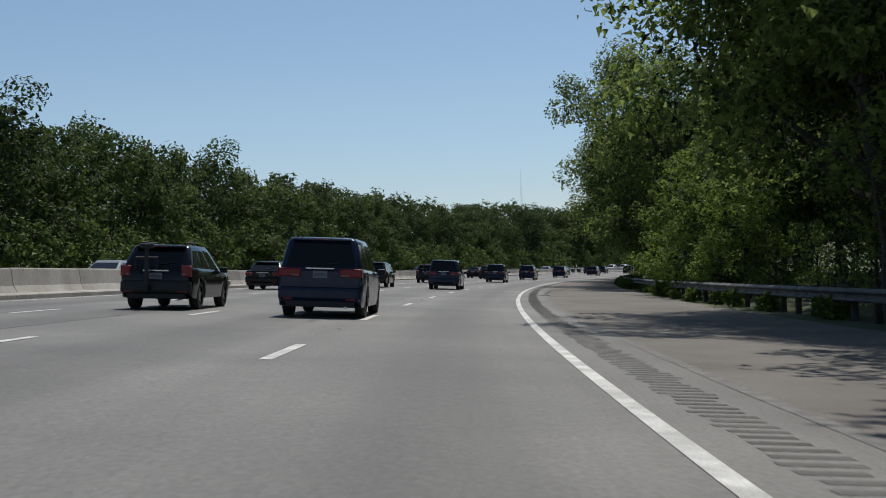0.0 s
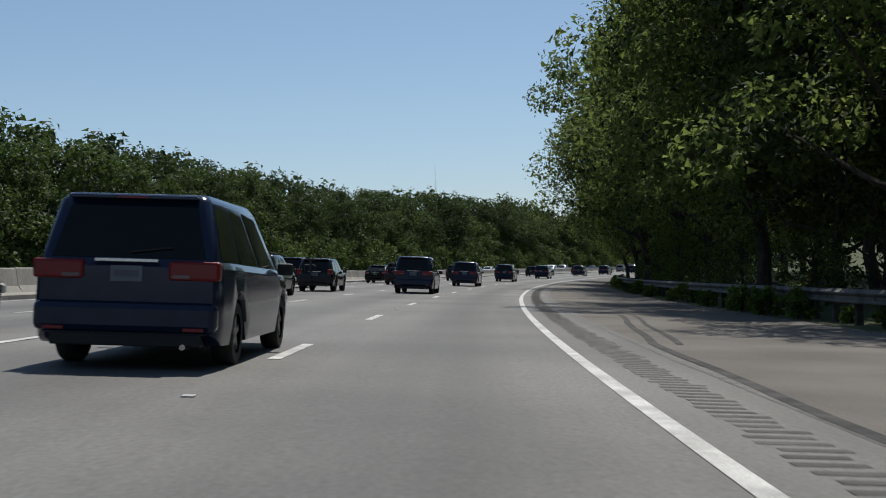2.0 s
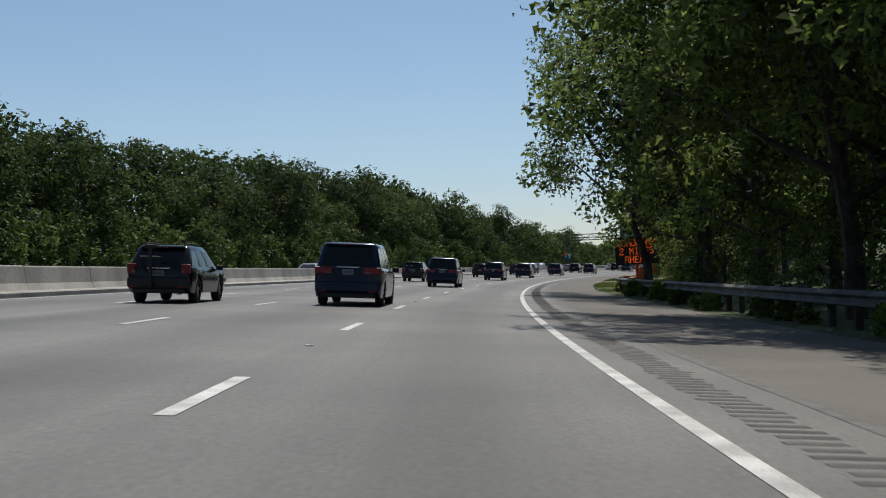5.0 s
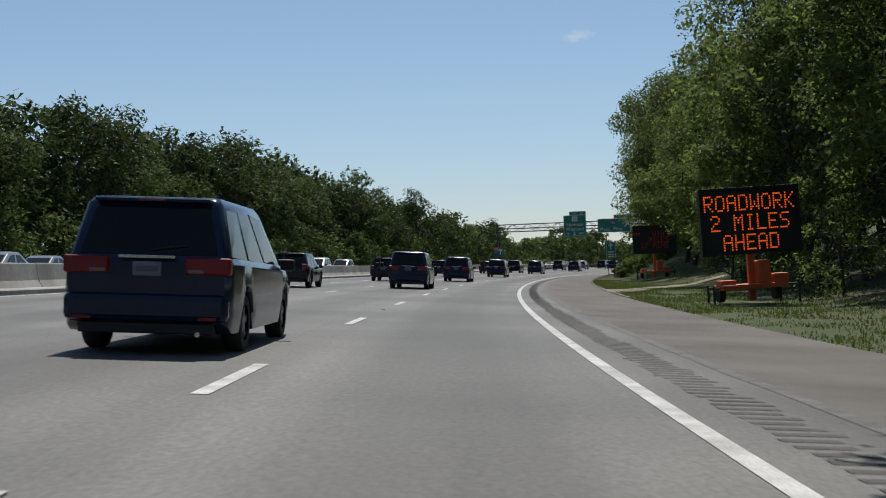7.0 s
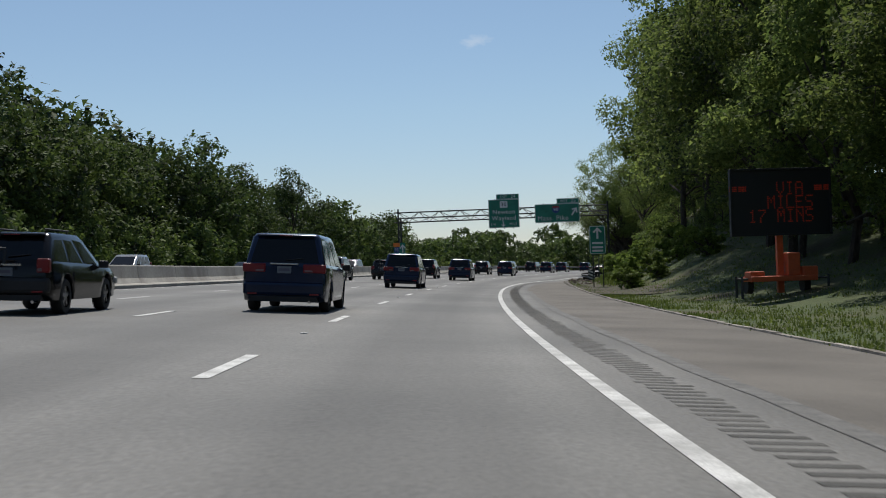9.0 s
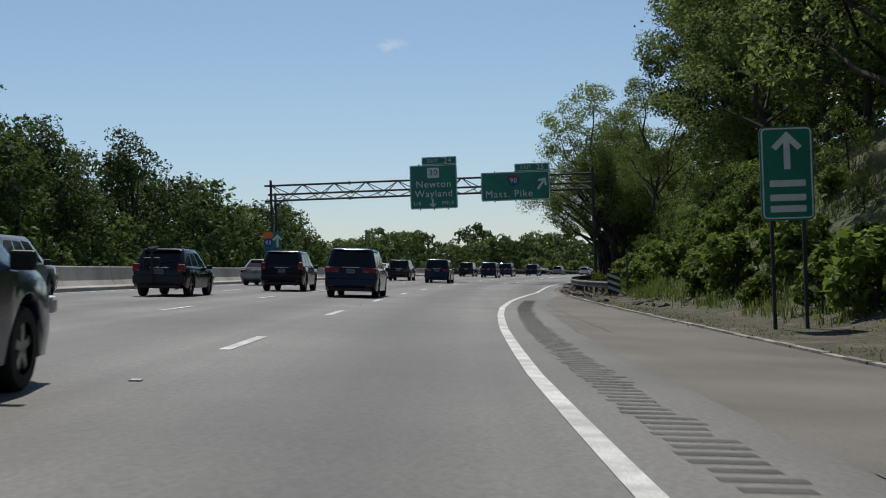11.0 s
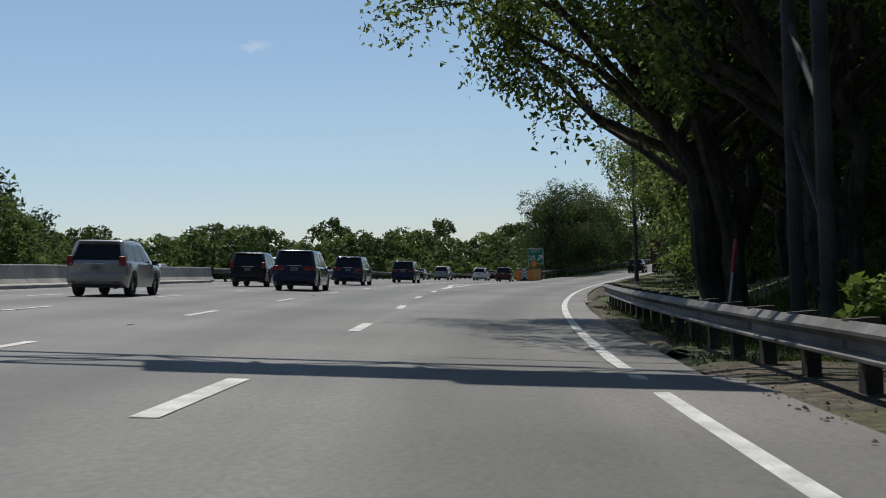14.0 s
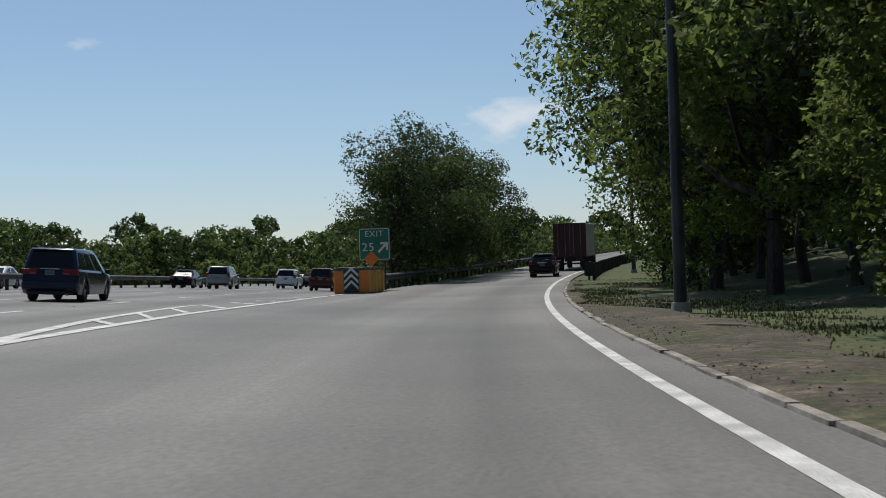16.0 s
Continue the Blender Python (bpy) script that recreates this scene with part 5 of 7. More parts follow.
def fallen_branch():
    rng = np.random.default_rng(9)
    bm = bmesh.new()
    a = [Vector((0, 0, 0)), Vector((1.4, 0.2, 0.7)), Vector((3.0, 0.3, 1.0)), Vector((4.6, 0.1, 0.6)), Vector((5.6, -0.2, 0.0))]
    for i in range(4):
        rod(bm, a[i], a[i + 1], 0.07 - 0.012 * i, 0.058 - 0.012 * i, 6)
    part("bough", bm, M["post_wood"], fb)
    for k, (p, q) in enumerate(((a[1], (0.9, 0.9, 1.5)), (a[2], (3.6, 0.9, 1.7)), (a[2], (2.6, -0.8, 0.2)), (a[3], (5.3, 0.7, 1.1)))):
        bm = bmesh.new()
        rod(bm, p, q, 0.03, 0.012, 5)
        part("twig", bm, M["post_wood"], fb)


fb = new("fallen_branch")
fallen_branch()
_q = on_land(303, 17.0)
fb.matrix_basis = pose(_q.x, _q.y, _q.z - 0.03, 0, 0, -math.degrees(axis(303)[2]))
tagged(fb, "pale bare fallen branch lying at the edge of the trees", "branch")


# ---------- signs ----------
def flat_pose(s, u, z, turn=0.0):
    """Upright pose across the road: x to the right, y along, z up."""
    x, y, th = xy(s, u)
    return pose(x, y, z, 0, 0, turn - math.degrees(th))


def words(name, text, size, mat, parent, x, z, y=-0.03, align="CENTER"):
    """Lettering in the built-in font as a thin mesh, facing the traffic."""
    cu = bpy.data.curves.new("lettering", "FONT")
    cu.body, cu.size, cu.extrude, cu.align_x, cu.align_y = text, size, 0.004, align, "CENTER"
    cu.space_character = 1.12
    tmp = new("tmp", cu)
    me = bpy.data.meshes.new_from_object(tmp.evaluated_get(bpy.context.evaluated_depsgraph_get()))
    bpy.data.objects.remove(tmp)
    me.materials.clear()
    me.materials.append(mat)
    bm = bmesh.new()
    bm.from_mesh(me)
    # one mesh a letter: islands whose widths overlap belong together
    seen, spans = set(), []
    for v in bm.verts:
        if v in seen:
            continue
        todo, island = [v], set()
        while todo:
            q = todo.pop()
            if q in island:
                continue
            island.add(q)
            todo += [e.other_vert(q) for e in q.link_edges]
        seen |= island
        lo, hi = min(q.co.x for q in island), max(q.co.x for q in island)
        spans.append([lo, hi, island])
    spans.sort(key=lambda k: k[0])
    letters = []
    for lo, hi, island in spans:
        if letters and lo < letters[-1][1] - 0.2 * (hi - lo):
            letters[-1] = [letters[-1][0], max(hi, letters[-1][1]), letters[-1][2] | island]
        else:
            letters.append([lo, hi, island])
    for lo, hi, island in letters:
        order = {v: i for i, v in enumerate(island)}
        fs = [tuple(order[v] for v in f.verts) for f in bm.faces if f.verts[0] in island]
        ob = raw(name, [v.co for v in order], fs, mat, parent)
        ob.matrix_basis = pose(x, y, z, 90, 0, 0)
    bm.free()
    bpy.data.meshes.remove(me)


def plate(name, w, h, mat, parent, x, z, y=0.0, depth=0.05, corner=0.12, label=""):
    """A sheet with rounded corners, standing upright."""
    bm = bmesh.new()
    pts = []
    c = min(corner, w / 2.01, h / 2.01)
    for cx, cz, a0 in ((w / 2 - c, h / 2 - c, 0), (-w / 2 + c, h / 2 - c, 90), (-w / 2 + c, -h / 2 + c, 180), (w / 2 - c, -h / 2 + c, 270)):
        for k in range(4):
            a = radians(a0 + 30 * k)
            pts.append((cx + c * math.cos(a), cz + c * math.sin(a)))
    f = bm.faces.new([bm.verts.new((x + a, y, z + b)) for a, b in pts])
    r = bmesh.ops.extrude_face_region(bm, geom=[f])
    bmesh.ops.translate(bm, verts=[v for v in r["geom"] if isinstance(v, bmesh.types.BMVert)], vec=(0, depth, 0))
    return part(name, bm, mat, parent, label)


def border(w, h, mat, parent, x, z, y=-0.012, t=0.05, corner=0.12):
    """A thin painted border."""
    bm = bmesh.new()
    rows = []
    for o in (0.03, 0.03 + t):
        c = max(0.02, corner - o)
        ring = []
        for cx, cz, a0 in ((w / 2 - o - c, h / 2 - o - c, 0), (-w / 2 + o + c, h / 2 - o - c, 90), (-w / 2 + o + c, -h / 2 + o + c, 180), (w / 2 - o - c, -h / 2 + o + c, 270)):
            for k in range(4):
                a = radians(a0 + 30 * k)
                ring.append(bm.verts.new((x + cx + c * math.cos(a), y, z + cz + c * math.sin(a))))
        rows.append(ring)
    n = len(rows[0])
    for j in range(n):
        bm.faces.new((rows[0][j], rows[0][(j + 1) % n], rows[1][(j + 1) % n], rows[1][j]))
    return part("border", bm, mat, parent)


def arrow(parent, x, z, size, turn, mat, y=-0.03):
    bm = bmesh.new()
    pts = [(-0.085, -0.5), (0.085, -0.5), (0.085, 0.2), (0.28, 0.0), (0.4, 0.1), (0, 0.5), (-0.4, 0.1), (-0.28, 0.0), (-0.085, 0.2)]
    a = radians(turn)
    bm.faces.new([bm.verts.new((x + size * (px * math.cos(a) - pz * math.sin(a)), y, z + size * (px * math.sin(a) + pz * math.cos(a)))) for px, pz in pts])
    return part("arrow", bm, mat, parent, "white painted arrow")


def shield(parent, x, z, w, y=-0.025):
    """A route shield: red head above a blue field."""
    lower = [(-0.5, 0.2), (-0.52, -0.05), (-0.4, -0.35), (0, -0.6), (0.4, -0.35), (0.52, -0.05), (0.5, 0.2)]
    upper = [(-0.5, 0.2), (0.5, 0.2), (0.42, 0.45), (0.2, 0.4), (0, 0.47), (-0.2, 0.4), (-0.42, 0.45)]
    for nm, pts, m in (("shield_field", lower, M["sign_blue"]), ("shield_head", upper, M["sign_red"])):
        bm = bmesh.new()
        bm.faces.new([bm.verts.new((x + a * w, y, z + b * w)) for a, b in pts])
        part(nm, bm, m, parent)


GAN_S = 432.5
gz = bank(0) + 0.3
gantry = new("sign_gantry")
gantry.matrix_basis = flat_pose(GAN_S, 0, gz)
G0, G1 = -17.0, 10.4
tagged(gantry, "dark steel truss sign gantry spanning the motorway lanes", "sign gantry")
for z, y in ((8.45, 0.0), (7.15, 0.0), (7.75, 1.1)):
    n = 4
    for i in range(n):
        a, b = G0 + (G1 - G0) * i / n, G0 + (G1 - G0) * (i + 1) / n
        bm = bmesh.new()
        rod(bm, (a + (-0.6 if i == 0 else 0.05), y, z), (b - 0.05, y, z), 0.085, seg=10)
        rod(bm, (b - 0.1, y, z), (b + 0.02, y, z), 0.17, seg=10)
        part("chord", bm, M["dark_steel"], gantry)
n = 20
for i in range(n):
    a, b = G0 + (G1 - G0) * i / n, G0 + (G1 - G0) * (i + 1) / n
    for (za, ya), (zb, yb) in (((8.45, 0), (7.15, 0)), ((8.45, 0), (7.75, 1.1)), ((7.15, 0), (7.75, 1.1))):
        bm = bmesh.new()
        if i % 2:
            za, ya, zb, yb = zb, yb, za, ya
        rod(bm, (a, ya, za), (b, yb, zb), 0.038, seg=6)
        part("brace", bm, M["dark_steel"], gantry)
for x in (G0, G1):
    for y in (-0.2, 1.3):
        bm = bmesh.new()
        rod(bm, (x, y, -1.7), (x, y, 8.9 if y < 0 else 7.9), 0.125, 0.11, seg=12)
        part("leg", bm, M["dark_steel"], gantry)
    for k in range(4):
        bm = bmesh.new()
        z = 0.8 + k * 1.6
        rod(bm, (x, -0.2, z), (x, 1.3, z + 1.6), 0.05, seg=6)
        part("leg_brace", bm, M["dark_steel"], gantry)


def big_sign(name, x, bottom, w, h, tab_w, label, lines):
    t = new(name)
    t.matrix_basis = flat_pose(GAN_S, x, gz + 0.0) @ pose(0, -0.32, 0)
    plate("panel", w, h, M["sign_green"], t, 0, bottom + h / 2)
    border(w, h, M["sign_white"], t, 0, bottom + h / 2)
    tab = plate("exit_tab", tab_w, 0.66, M["sign_green"], t, w / 2 - tab_w / 2, bottom + h + 0.335, corner=0.08)
    border(tab_w, 0.66, M["sign_white"], t, w / 2 - tab_w / 2, bottom + h + 0.335, corner=0.08)
    for i in range(3):
        bm = bmesh.new()
        box(bm, (-w / 2 + w * (0.2 + 0.3 * i), 0.14, bottom + h / 2), (0.09, 0.16, h + 0.2), 0.01)
        part("bracket", bm, M["dark_steel"], t)
    return tagged(t, label, "road sign", group="overhead signs")


s1 = big_sign("overhead_sign", -2.95, 5.95, 4.0, 3.7, 2.95, "green overhead sign lettered Newton and Wayland on the gantry", None)
words("letter", "EXIT", 0.42, M["sign_white"], s1, 2.0 - 2.0, 5.95 + 3.7 + 0.335)
words("letter", "24", 0.6, M["sign_white"], s1, 2.0 - 0.75, 5.95 + 3.7 + 0.335)
plate("route_square", 1.0, 0.86, M["sign_white"], s1, 0, 8.98, y=-0.03, depth=0.02, corner=0.05, label="white square route marker")
words("letter", "30", 0.68, M["sign_black"], s1, 0, 8.98, y=-0.045)
words("letter", "Newton", 0.82, M["sign_white"], s1, 0, 8.0)
words("letter", "Wayland", 0.82, M["sign_white"], s1, 0, 7.2)
words("letter", "1/4", 0.5, M["sign_white"], s1, -1.45, 6.4)
arrow(s1, -0.1, 6.42, 0.72, 180, M["sign_white"])
words("letter", "MILE", 0.46, M["sign_white"], s1, 1.2, 6.4)

s2 = big_sign("overhead_sign", 3.95, 6.4, 5.75, 2.4, 2.9, "wide green overhead sign lettered Mass. Pike on the gantry", None)
words("letter", "EXIT", 0.42, M["sign_white"], s2, 2.87 - 1.95, 6.4 + 2.4 + 0.335)
words("letter", "25", 0.6, M["sign_white"], s2, 2.87 - 0.75, 6.4 + 2.4 + 0.335)
shield(s2, -0.15, 8.1, 0.95)
words("letter", "90", 0.6, M["sign_white"], s2, -0.15, 8.05, y=-0.045)
words("letter", "Mass. Pike", 0.85, M["sign_white"], s2, -0.55, 6.95)
arrow(s2, 2.2, 7.75, 1.15, -35, M["sign_white"])

s3 = new("route_sign")
s3.matrix_basis = flat_pose(GAN_S - 0.6, G0 + 0.1, gz)
plate("panel", 1.55, 1.75, M["sign_green"], s3, 0, 3.6)
plate("orange_plaque", 0.85, 0.55, M["orange"], s3, -0.35, 4.2, y=-0.03, depth=0.02, corner=0.05, label="plain orange plaque")
plate("route_shield", 0.7, 0.75, M["sign_blue"], s3, -0.35, 3.55, y=-0.03, depth=0.02, corner=0.2, label="blue route shield")
words("letter", "93", 0.5, M["sign_white"], s3, -0.35, 3.55, y=-0.05)
arrow(s3, 0.45, 3.7, 1.1, 0, M["sign_white"])
plate("lower_bar", 1.2, 0.22, M["sign_blue"], s3, 0, 2.95, y=-0.03, depth=0.02, corner=0.03)
tagged(s3, "green and blue route sign with orange plaque on the gantry leg", "road sign")


def post_sign(name, m, w, h, z, label, posts=(-0.3, 0.3), bottom=-0.4):
    t = new(name)
    t.matrix_basis = m
    plate("panel", w, h, M["sign_green"], t, 0, z)
    border(w, h, M["sign_white"], t, 0, z, t=0.03)
    for x in posts:
        bm = bmesh.new()
        box(bm, (x * w, 0.09, (z + h / 2 + bottom) / 2), (0.07, 0.07, z + h / 2 - bottom), 0.008)
        part("post", bm, M["dark_steel"], t)
    return tagged(t, label, "road sign")


_p = on_land(352, 9.4)
s4 = post_sign("roadside_sign", flat_pose(352, 9.4, _p.z), 1.05, 1.85, 3.1, "small green direction sign on two posts beside the shoulder")
arrow(s4, 0, 3.55, 0.75, 0, M["sign_white"])
for z in (2.9, 2.62, 2.4):
    plate("text_bar", 0.7, 0.13, M["sign_white"], s4, 0, z, y=-0.03, depth=0.02, corner=0.02)
_p = on_land(241, 14.6)
s5 = post_sign("roadside_sign", flat_pose(241, 14.6, _p.z, 6), 0.9, 0.95, 1.55, "small green marker sign on one post beside the guardrail", (0.0,))
for z in (1.75, 1.5):
    plate("text_bar", 0.5, 0.16, M["sign_white"], s5, 0, z, y=-0.03, depth=0.02, corner=0.02)
# exit sign in the gore
_p = ramp_spot(101, -6.45)
s6 = post_sign("exit_sign", pose(_p.x, _p.y, _p.z, 0, 0, -math.degrees(ramp(101, 0)[2]) + 2), 1.5, 1.55, 2.2, "faded green exit sign with white arrow in the gore", (-0.32, 0.32))
words("letter", "EXIT", 0.4, M["sign_white"], s6, 0, 2.68)
words("letter", "25", 0.56, M["sign_white"], s6, -0.3, 2.05)
arrow(s6, 0.42, 2.05, 0.66, -45, M["sign_white"])

# crash cushion at the nose of the gore
cush = new("crash_cushion")
_p = ramp_spot(94.5, -6.4)
cush.matrix_basis = pose(_p.x, _p.y, _p.z, 0, 0, -math.degrees(ramp(95, 0)[2]) + 3)
tagged(cush, "yellow and black crash cushion with chevron plate at the gore nose", "crash cushion")
for i in range(5):
    bm = bmesh.new()
    w = 1.5 + 0.1 * i
    box(bm, (0, 0.45 + i * 0.95, 0.5), (w, 0.88, 1.0), 0.06)
    part("bay", bm, M["cushion_yellow"], cush)
    bm = bmesh.new()
    box(bm, (0, 0.45 + i * 0.95, 1.05), (w + 0.06, 0.9, 0.12), 0.03)
    part("lid", bm, M["tub"], cush, "dark plastic lid")
plate("chevron_plate", 0.66, 0.95, M["sign_black"], cush, 0, 0.52, y=-0.02, depth=0.03, corner=0.03, label="black plate with white chevrons")
for k in range(3):
    bm = bmesh.new()
    z = 0.25 + k * 0.27
    for sx in (-1, 1):
        bm.faces.new([bm.verts.new(q) for q in ((0, -0.035, z + 0.2), (sx * 0.3, -0.035, z - 0.1), (sx * 0.3, -0.035, z + 0.03), (0, -0.035, z + 0.33))])
    part("chevron", bm, M["sign_white"], cush)
for sx in (-0.56, 0.56):
    plate("stripe_plate", 0.34, 0.85, M["orange"], cush, sx, 0.5, y=-0.02, depth=0.02, corner=0.02)
dia = new("diamond_marker")
dia.matrix_basis = Matrix.Translation((_p.x, _p.y, _p.z)) @ pose(0, 0, 0, 0, 0, -math.degrees(ramp(95, 0)[2])) @ pose(0.05, 5.2, 0)
bm = bmesh.new()
box(bm, (0, 0, 1.5), (0.5, 0.02, 0.5), 0.0, Matrix.Translation((0, 0, 1.5)) @ pose(0, 0, 0, 0, 45, 0) @ Matrix.Translation((0, 0, -1.5)))
part("plate", bm, M["orange"], dia)
bm = bmesh.new()
rod(bm, (0, 0.04, -0.2), (0, 0.04, 1.7), 0.03)
part("post", bm, M["dark_steel"], dia)
tagged(dia, "small orange diamond marker on a post behind the cushion", "road marker")

# striped guardrail end and thin black marker post
end = new("guardrail_end")
_p = on_land(387.6, 9.5)
end.matrix_basis = flat_pose(387.6, 9.5, _p.z)
plate("striped_plate", 0.62, 0.95, M["dark_steel"], end, 0, 0.62, depth=0.04, corner=0.04)
for k in range(3):
    bm = bmesh.new()
    z = 0.22 + k * 0.3
    bm.faces.new([bm.verts.new(q) for q in ((-0.3, -0.01, z + 0.14), (0.3, -0.01, z - 0.1), (0.3, -0.01, z + 0.04), (-0.3, -0.01, z + 0.28))])
    part("stripe", bm, M["pale"], end)
bm = bmesh.new()
rod(bm, (0, 0.1, -0.3), (0, 0.1, 0.9), 0.06)
part("post", bm, M["post_wood"], end)
tagged(end, "grey and pale diagonally striped guardrail end plate", "guardrail end")
tip = new("guardrail_end")
_p = ramp_spot(111.6, 3.55)
tip.matrix_basis = pose(_p.x, _p.y, _p.z, 0, 0, -math.degrees(ramp(111.6, 0)[2]))
plate("end_plate", 0.5, 0.8, M["board_black"], tip, 0, 0.62, depth=0.05, corner=0.05)
bm = bmesh.new()
rod(bm, (0, 0.12, -0.3), (0, 0.12, 0.9), 0.06)
part("post", bm, M["post_wood"], tip)
tagged(tip, "black guardrail end plate beside the slip road verge", "guardrail end")
mp = new("marker_post")
_p = on_land(388.2, 10.2)
mp.matrix_basis = flat_pose(388.2, 10.2, _p.z)
bm = bmesh.new()
box(bm, (0, 0, 1.0), (0.09, 0.03, 2.5), 0.01)
part("stake", bm, M["tub"], mp)
tagged(mp, "thin tall black marker post beside the guardrail end", "marker post")

stake = new("marker_stake")
_p = on_land(441.0, 10.9)
stake.matrix_basis = flat_pose(441.0, 10.9, _p.z) @ pose(0, 0, 0, 0, 8, 0)
bm = bmesh.new()
rod(bm, (0, 0, -0.3), (0, 0, 1.05), 0.035, 0.03, 8)
part("lower_stake", bm, M["pale"], stake, "pale weathered lower stake")
bm = bmesh.new()
rod(bm, (0, 0, 1.05), (0, 0, 1.75), 0.05, 0.045, 8)
part("red_top", bm, M["sign_red"], stake, "dull red top of the stake")
tagged(stake, "leaning pale stake with dull red top behind the guardrail", "marker stake")

# ---------- message boards ----------
GLYPH = {
    "A": "01110 10001 10001 11111 10001 10001 10001", "D": "11110 10001 10001 10001 10001 10001 11110",
    "E": "11111 10000 10000 11110 10000 10000 11111", "H": "10001 10001 10001 11111 10001 10001 10001",
    "I": "01110 00100 00100 00100 00100 00100 01110", "K": "10001 10010 10100 11000 10100 10010 10001",
    "L": "10000 10000 10000 10000 10000 10000 11111", "M": "10001 11011 10101 10101 10001 10001 10001",
    "N": "10001 11001 10101 10011 10001 10001 10001", "O": "01110 10001 10001 10001 10001 10001 01110",
    "R": "11110 10001 10001 11110 10100 10010 10001", "S": "01111 10000 10000 01110 00001 00001 11110",
    "V": "10001 10001 10001 10001 10001 01010 00100", "W": "10001 10001 10001 10101 10101 11011 10001", "1": "00100 01100 00100 00100 00100 00100 01110",
    "2": "01110 10001 00001 00110 01000 10000 11111", "7": "11111 00001 00010 00100 01000 01000 01000",
    " ": "00000 00000 00000 00000 00000 00000 00000", "-": "00000 00000 11111 11111 11111 00000 00000",
}


def message_board(m, rows, lit, label, group, raised=0.0, pitch=0.068, row=0.68):
    """A trailer with mast and lamp-matrix board; rows are lamp letters."""
    t = new("message_board")
    t.matrix_basis = m
    w, h, z0 = 3.5, 2.3, 1.62 + raised
    bm = bmesh.new()
    box(bm, (0, 0.1, z0 + h / 2), (w, 0.2, h), 0.03)
    part("board", bm, M["board_black"], t)
    bm = bmesh.new()
    for x, z, a, b in ((0, z0 + h - 0.03, w + 0.04, 0.06), (0, z0 + 0.03, w + 0.04, 0.06), (-w / 2 + 0.02, z0 + h / 2, 0.06, h), (w / 2 - 0.02, z0 + h / 2, 0.06, h)):
        box(bm, (x, -0.03, z), (a, 0.1, b), 0.01)
    part("hood_frame", bm, M["board_black"], t)
    cw = 6 * pitch
    for r, text in enumerate(rows):
        wide = len(text) * cw
        for i, ch in enumerate(text):
            if ch == " ":
                continue
            bm = bmesh.new()
            for ry, line in enumerate(GLYPH[ch].split()):
                for rx, bit in enumerate(line):
                    if bit == "1":
                        x = -wide / 2 + i * cw + rx * pitch + pitch
                        z = z0 + h - 0.28 - (0.68 - row) - r * row - ry * pitch * 1.2
                        q = pitch * 0.37
                        bm.faces.new([bm.verts.new(p) for p in ((x - q, -0.006, z - q), (x + q, -0.006, z - q), (x + q, -0.006, z + q), (x - q, -0.006, z + q))])
            tagged(part("lamp_letter", bm, lit, t, "lit orange lamp letter"), kind="stuff")
    bm = bmesh.new()
    box(bm, (0, 0.3, 1.0 + raised / 2), (0.22, 0.2, 2.0 + raised), 0.02)
    part("mast", bm, M["orange_red"], t)
    bm = bmesh.new()
    box(bm, (0, 0.4, 0.5), (2.3, 1.2, 0.18), 0.03)
    box(bm, (-0.9, 0.3, 0.62), (0.5, 0.7, 0.28), 0.04)
    box(bm, (0.95, 0.3, 0.72), (0.55, 0.7, 0.36), 0.05)
    part("trailer_frame", bm, M["orange_red"], t)
    bm = bmesh.new()
    box(bm, (0.38, 0.25, 0.98), (0.46, 0.6, 0.8), 0.05)
    part("battery_box", bm, M["orange_red"], t, "orange battery box")
    for x in (-1.0, 1.0):
        bm = bmesh.new()
        rod(bm, (x - 0.1, 0.7, 0.3), (x + 0.1, 0.7, 0.3), 0.31, seg=20)
        part("wheel", bm, M["tyre"], t)
    for x, y in ((-1.5, -0.2), (1.5, -0.2), (-1.3, 1.1), (1.3, 1.1)):
        bm = bmesh.new()
        rod(bm, (x, y, -0.15), (x, y, 0.6), 0.045)
        rod(bm, (x, y, 0.5), (x * 0.7, 0.4, 0.5), 0.04)
        part("jack", bm, M["dark_steel"], t)
    bm = bmesh.new()
    rod(bm, (0, 0.9, 0.48), (0, 2.4, 0.45), 0.06)
    part("drawbar", bm, M["orange_red"], t)
    return tagged(t, label, "message board", group=group)


_p = on_land(254.3, 11.6)
message_board(flat_pose(254.3, 11.6, _p.z + 0.08, 8) @ pose(0, 0, 0, 0, -2.2, 0), ["ROADWORK", "2 MILES", "AHEAD"], M["lamp_on"], "black trailer message board lit ROADWORK 2 MILES AHEAD", "message boards")
_p = on_land(313.5, 13.2)
message_board(flat_pose(313.5, 13.2, _p.z + 0.1, 6), ["--   VIA --", "  MILES", "17 MINS"], M["lamp_dim"], "black trailer message board dimly lit 17 MINS", "message boards", 0.35, 0.055, 0.47)


# ---------- lamp posts ----------
def tube(bm, pts, r, seg=8):
    """One bent pipe along places that lie in the xz plane."""
    prev = None
    for i, p in enumerate(pts):
        d = (pts[min(i + 1, len(pts) - 1)] - pts[max(i - 1, 0)]).normalized()
        n = Vector((-d.z, 0, d.x))
        ring = [bm.verts.new(p + n * (math.cos(k * 2 * math.pi / seg) * r) + Vector((0, math.sin(k * 2 * math.pi / seg) * r, 0))) for k in range(seg)]
        if prev:
            for j in range(seg):
                bm.faces.new((prev[j], prev[(j + 1) % seg], ring[(j + 1) % seg], ring[j]))
        else:
            bm.faces.new(ring)
        prev = ring
    bm.faces.new(prev)


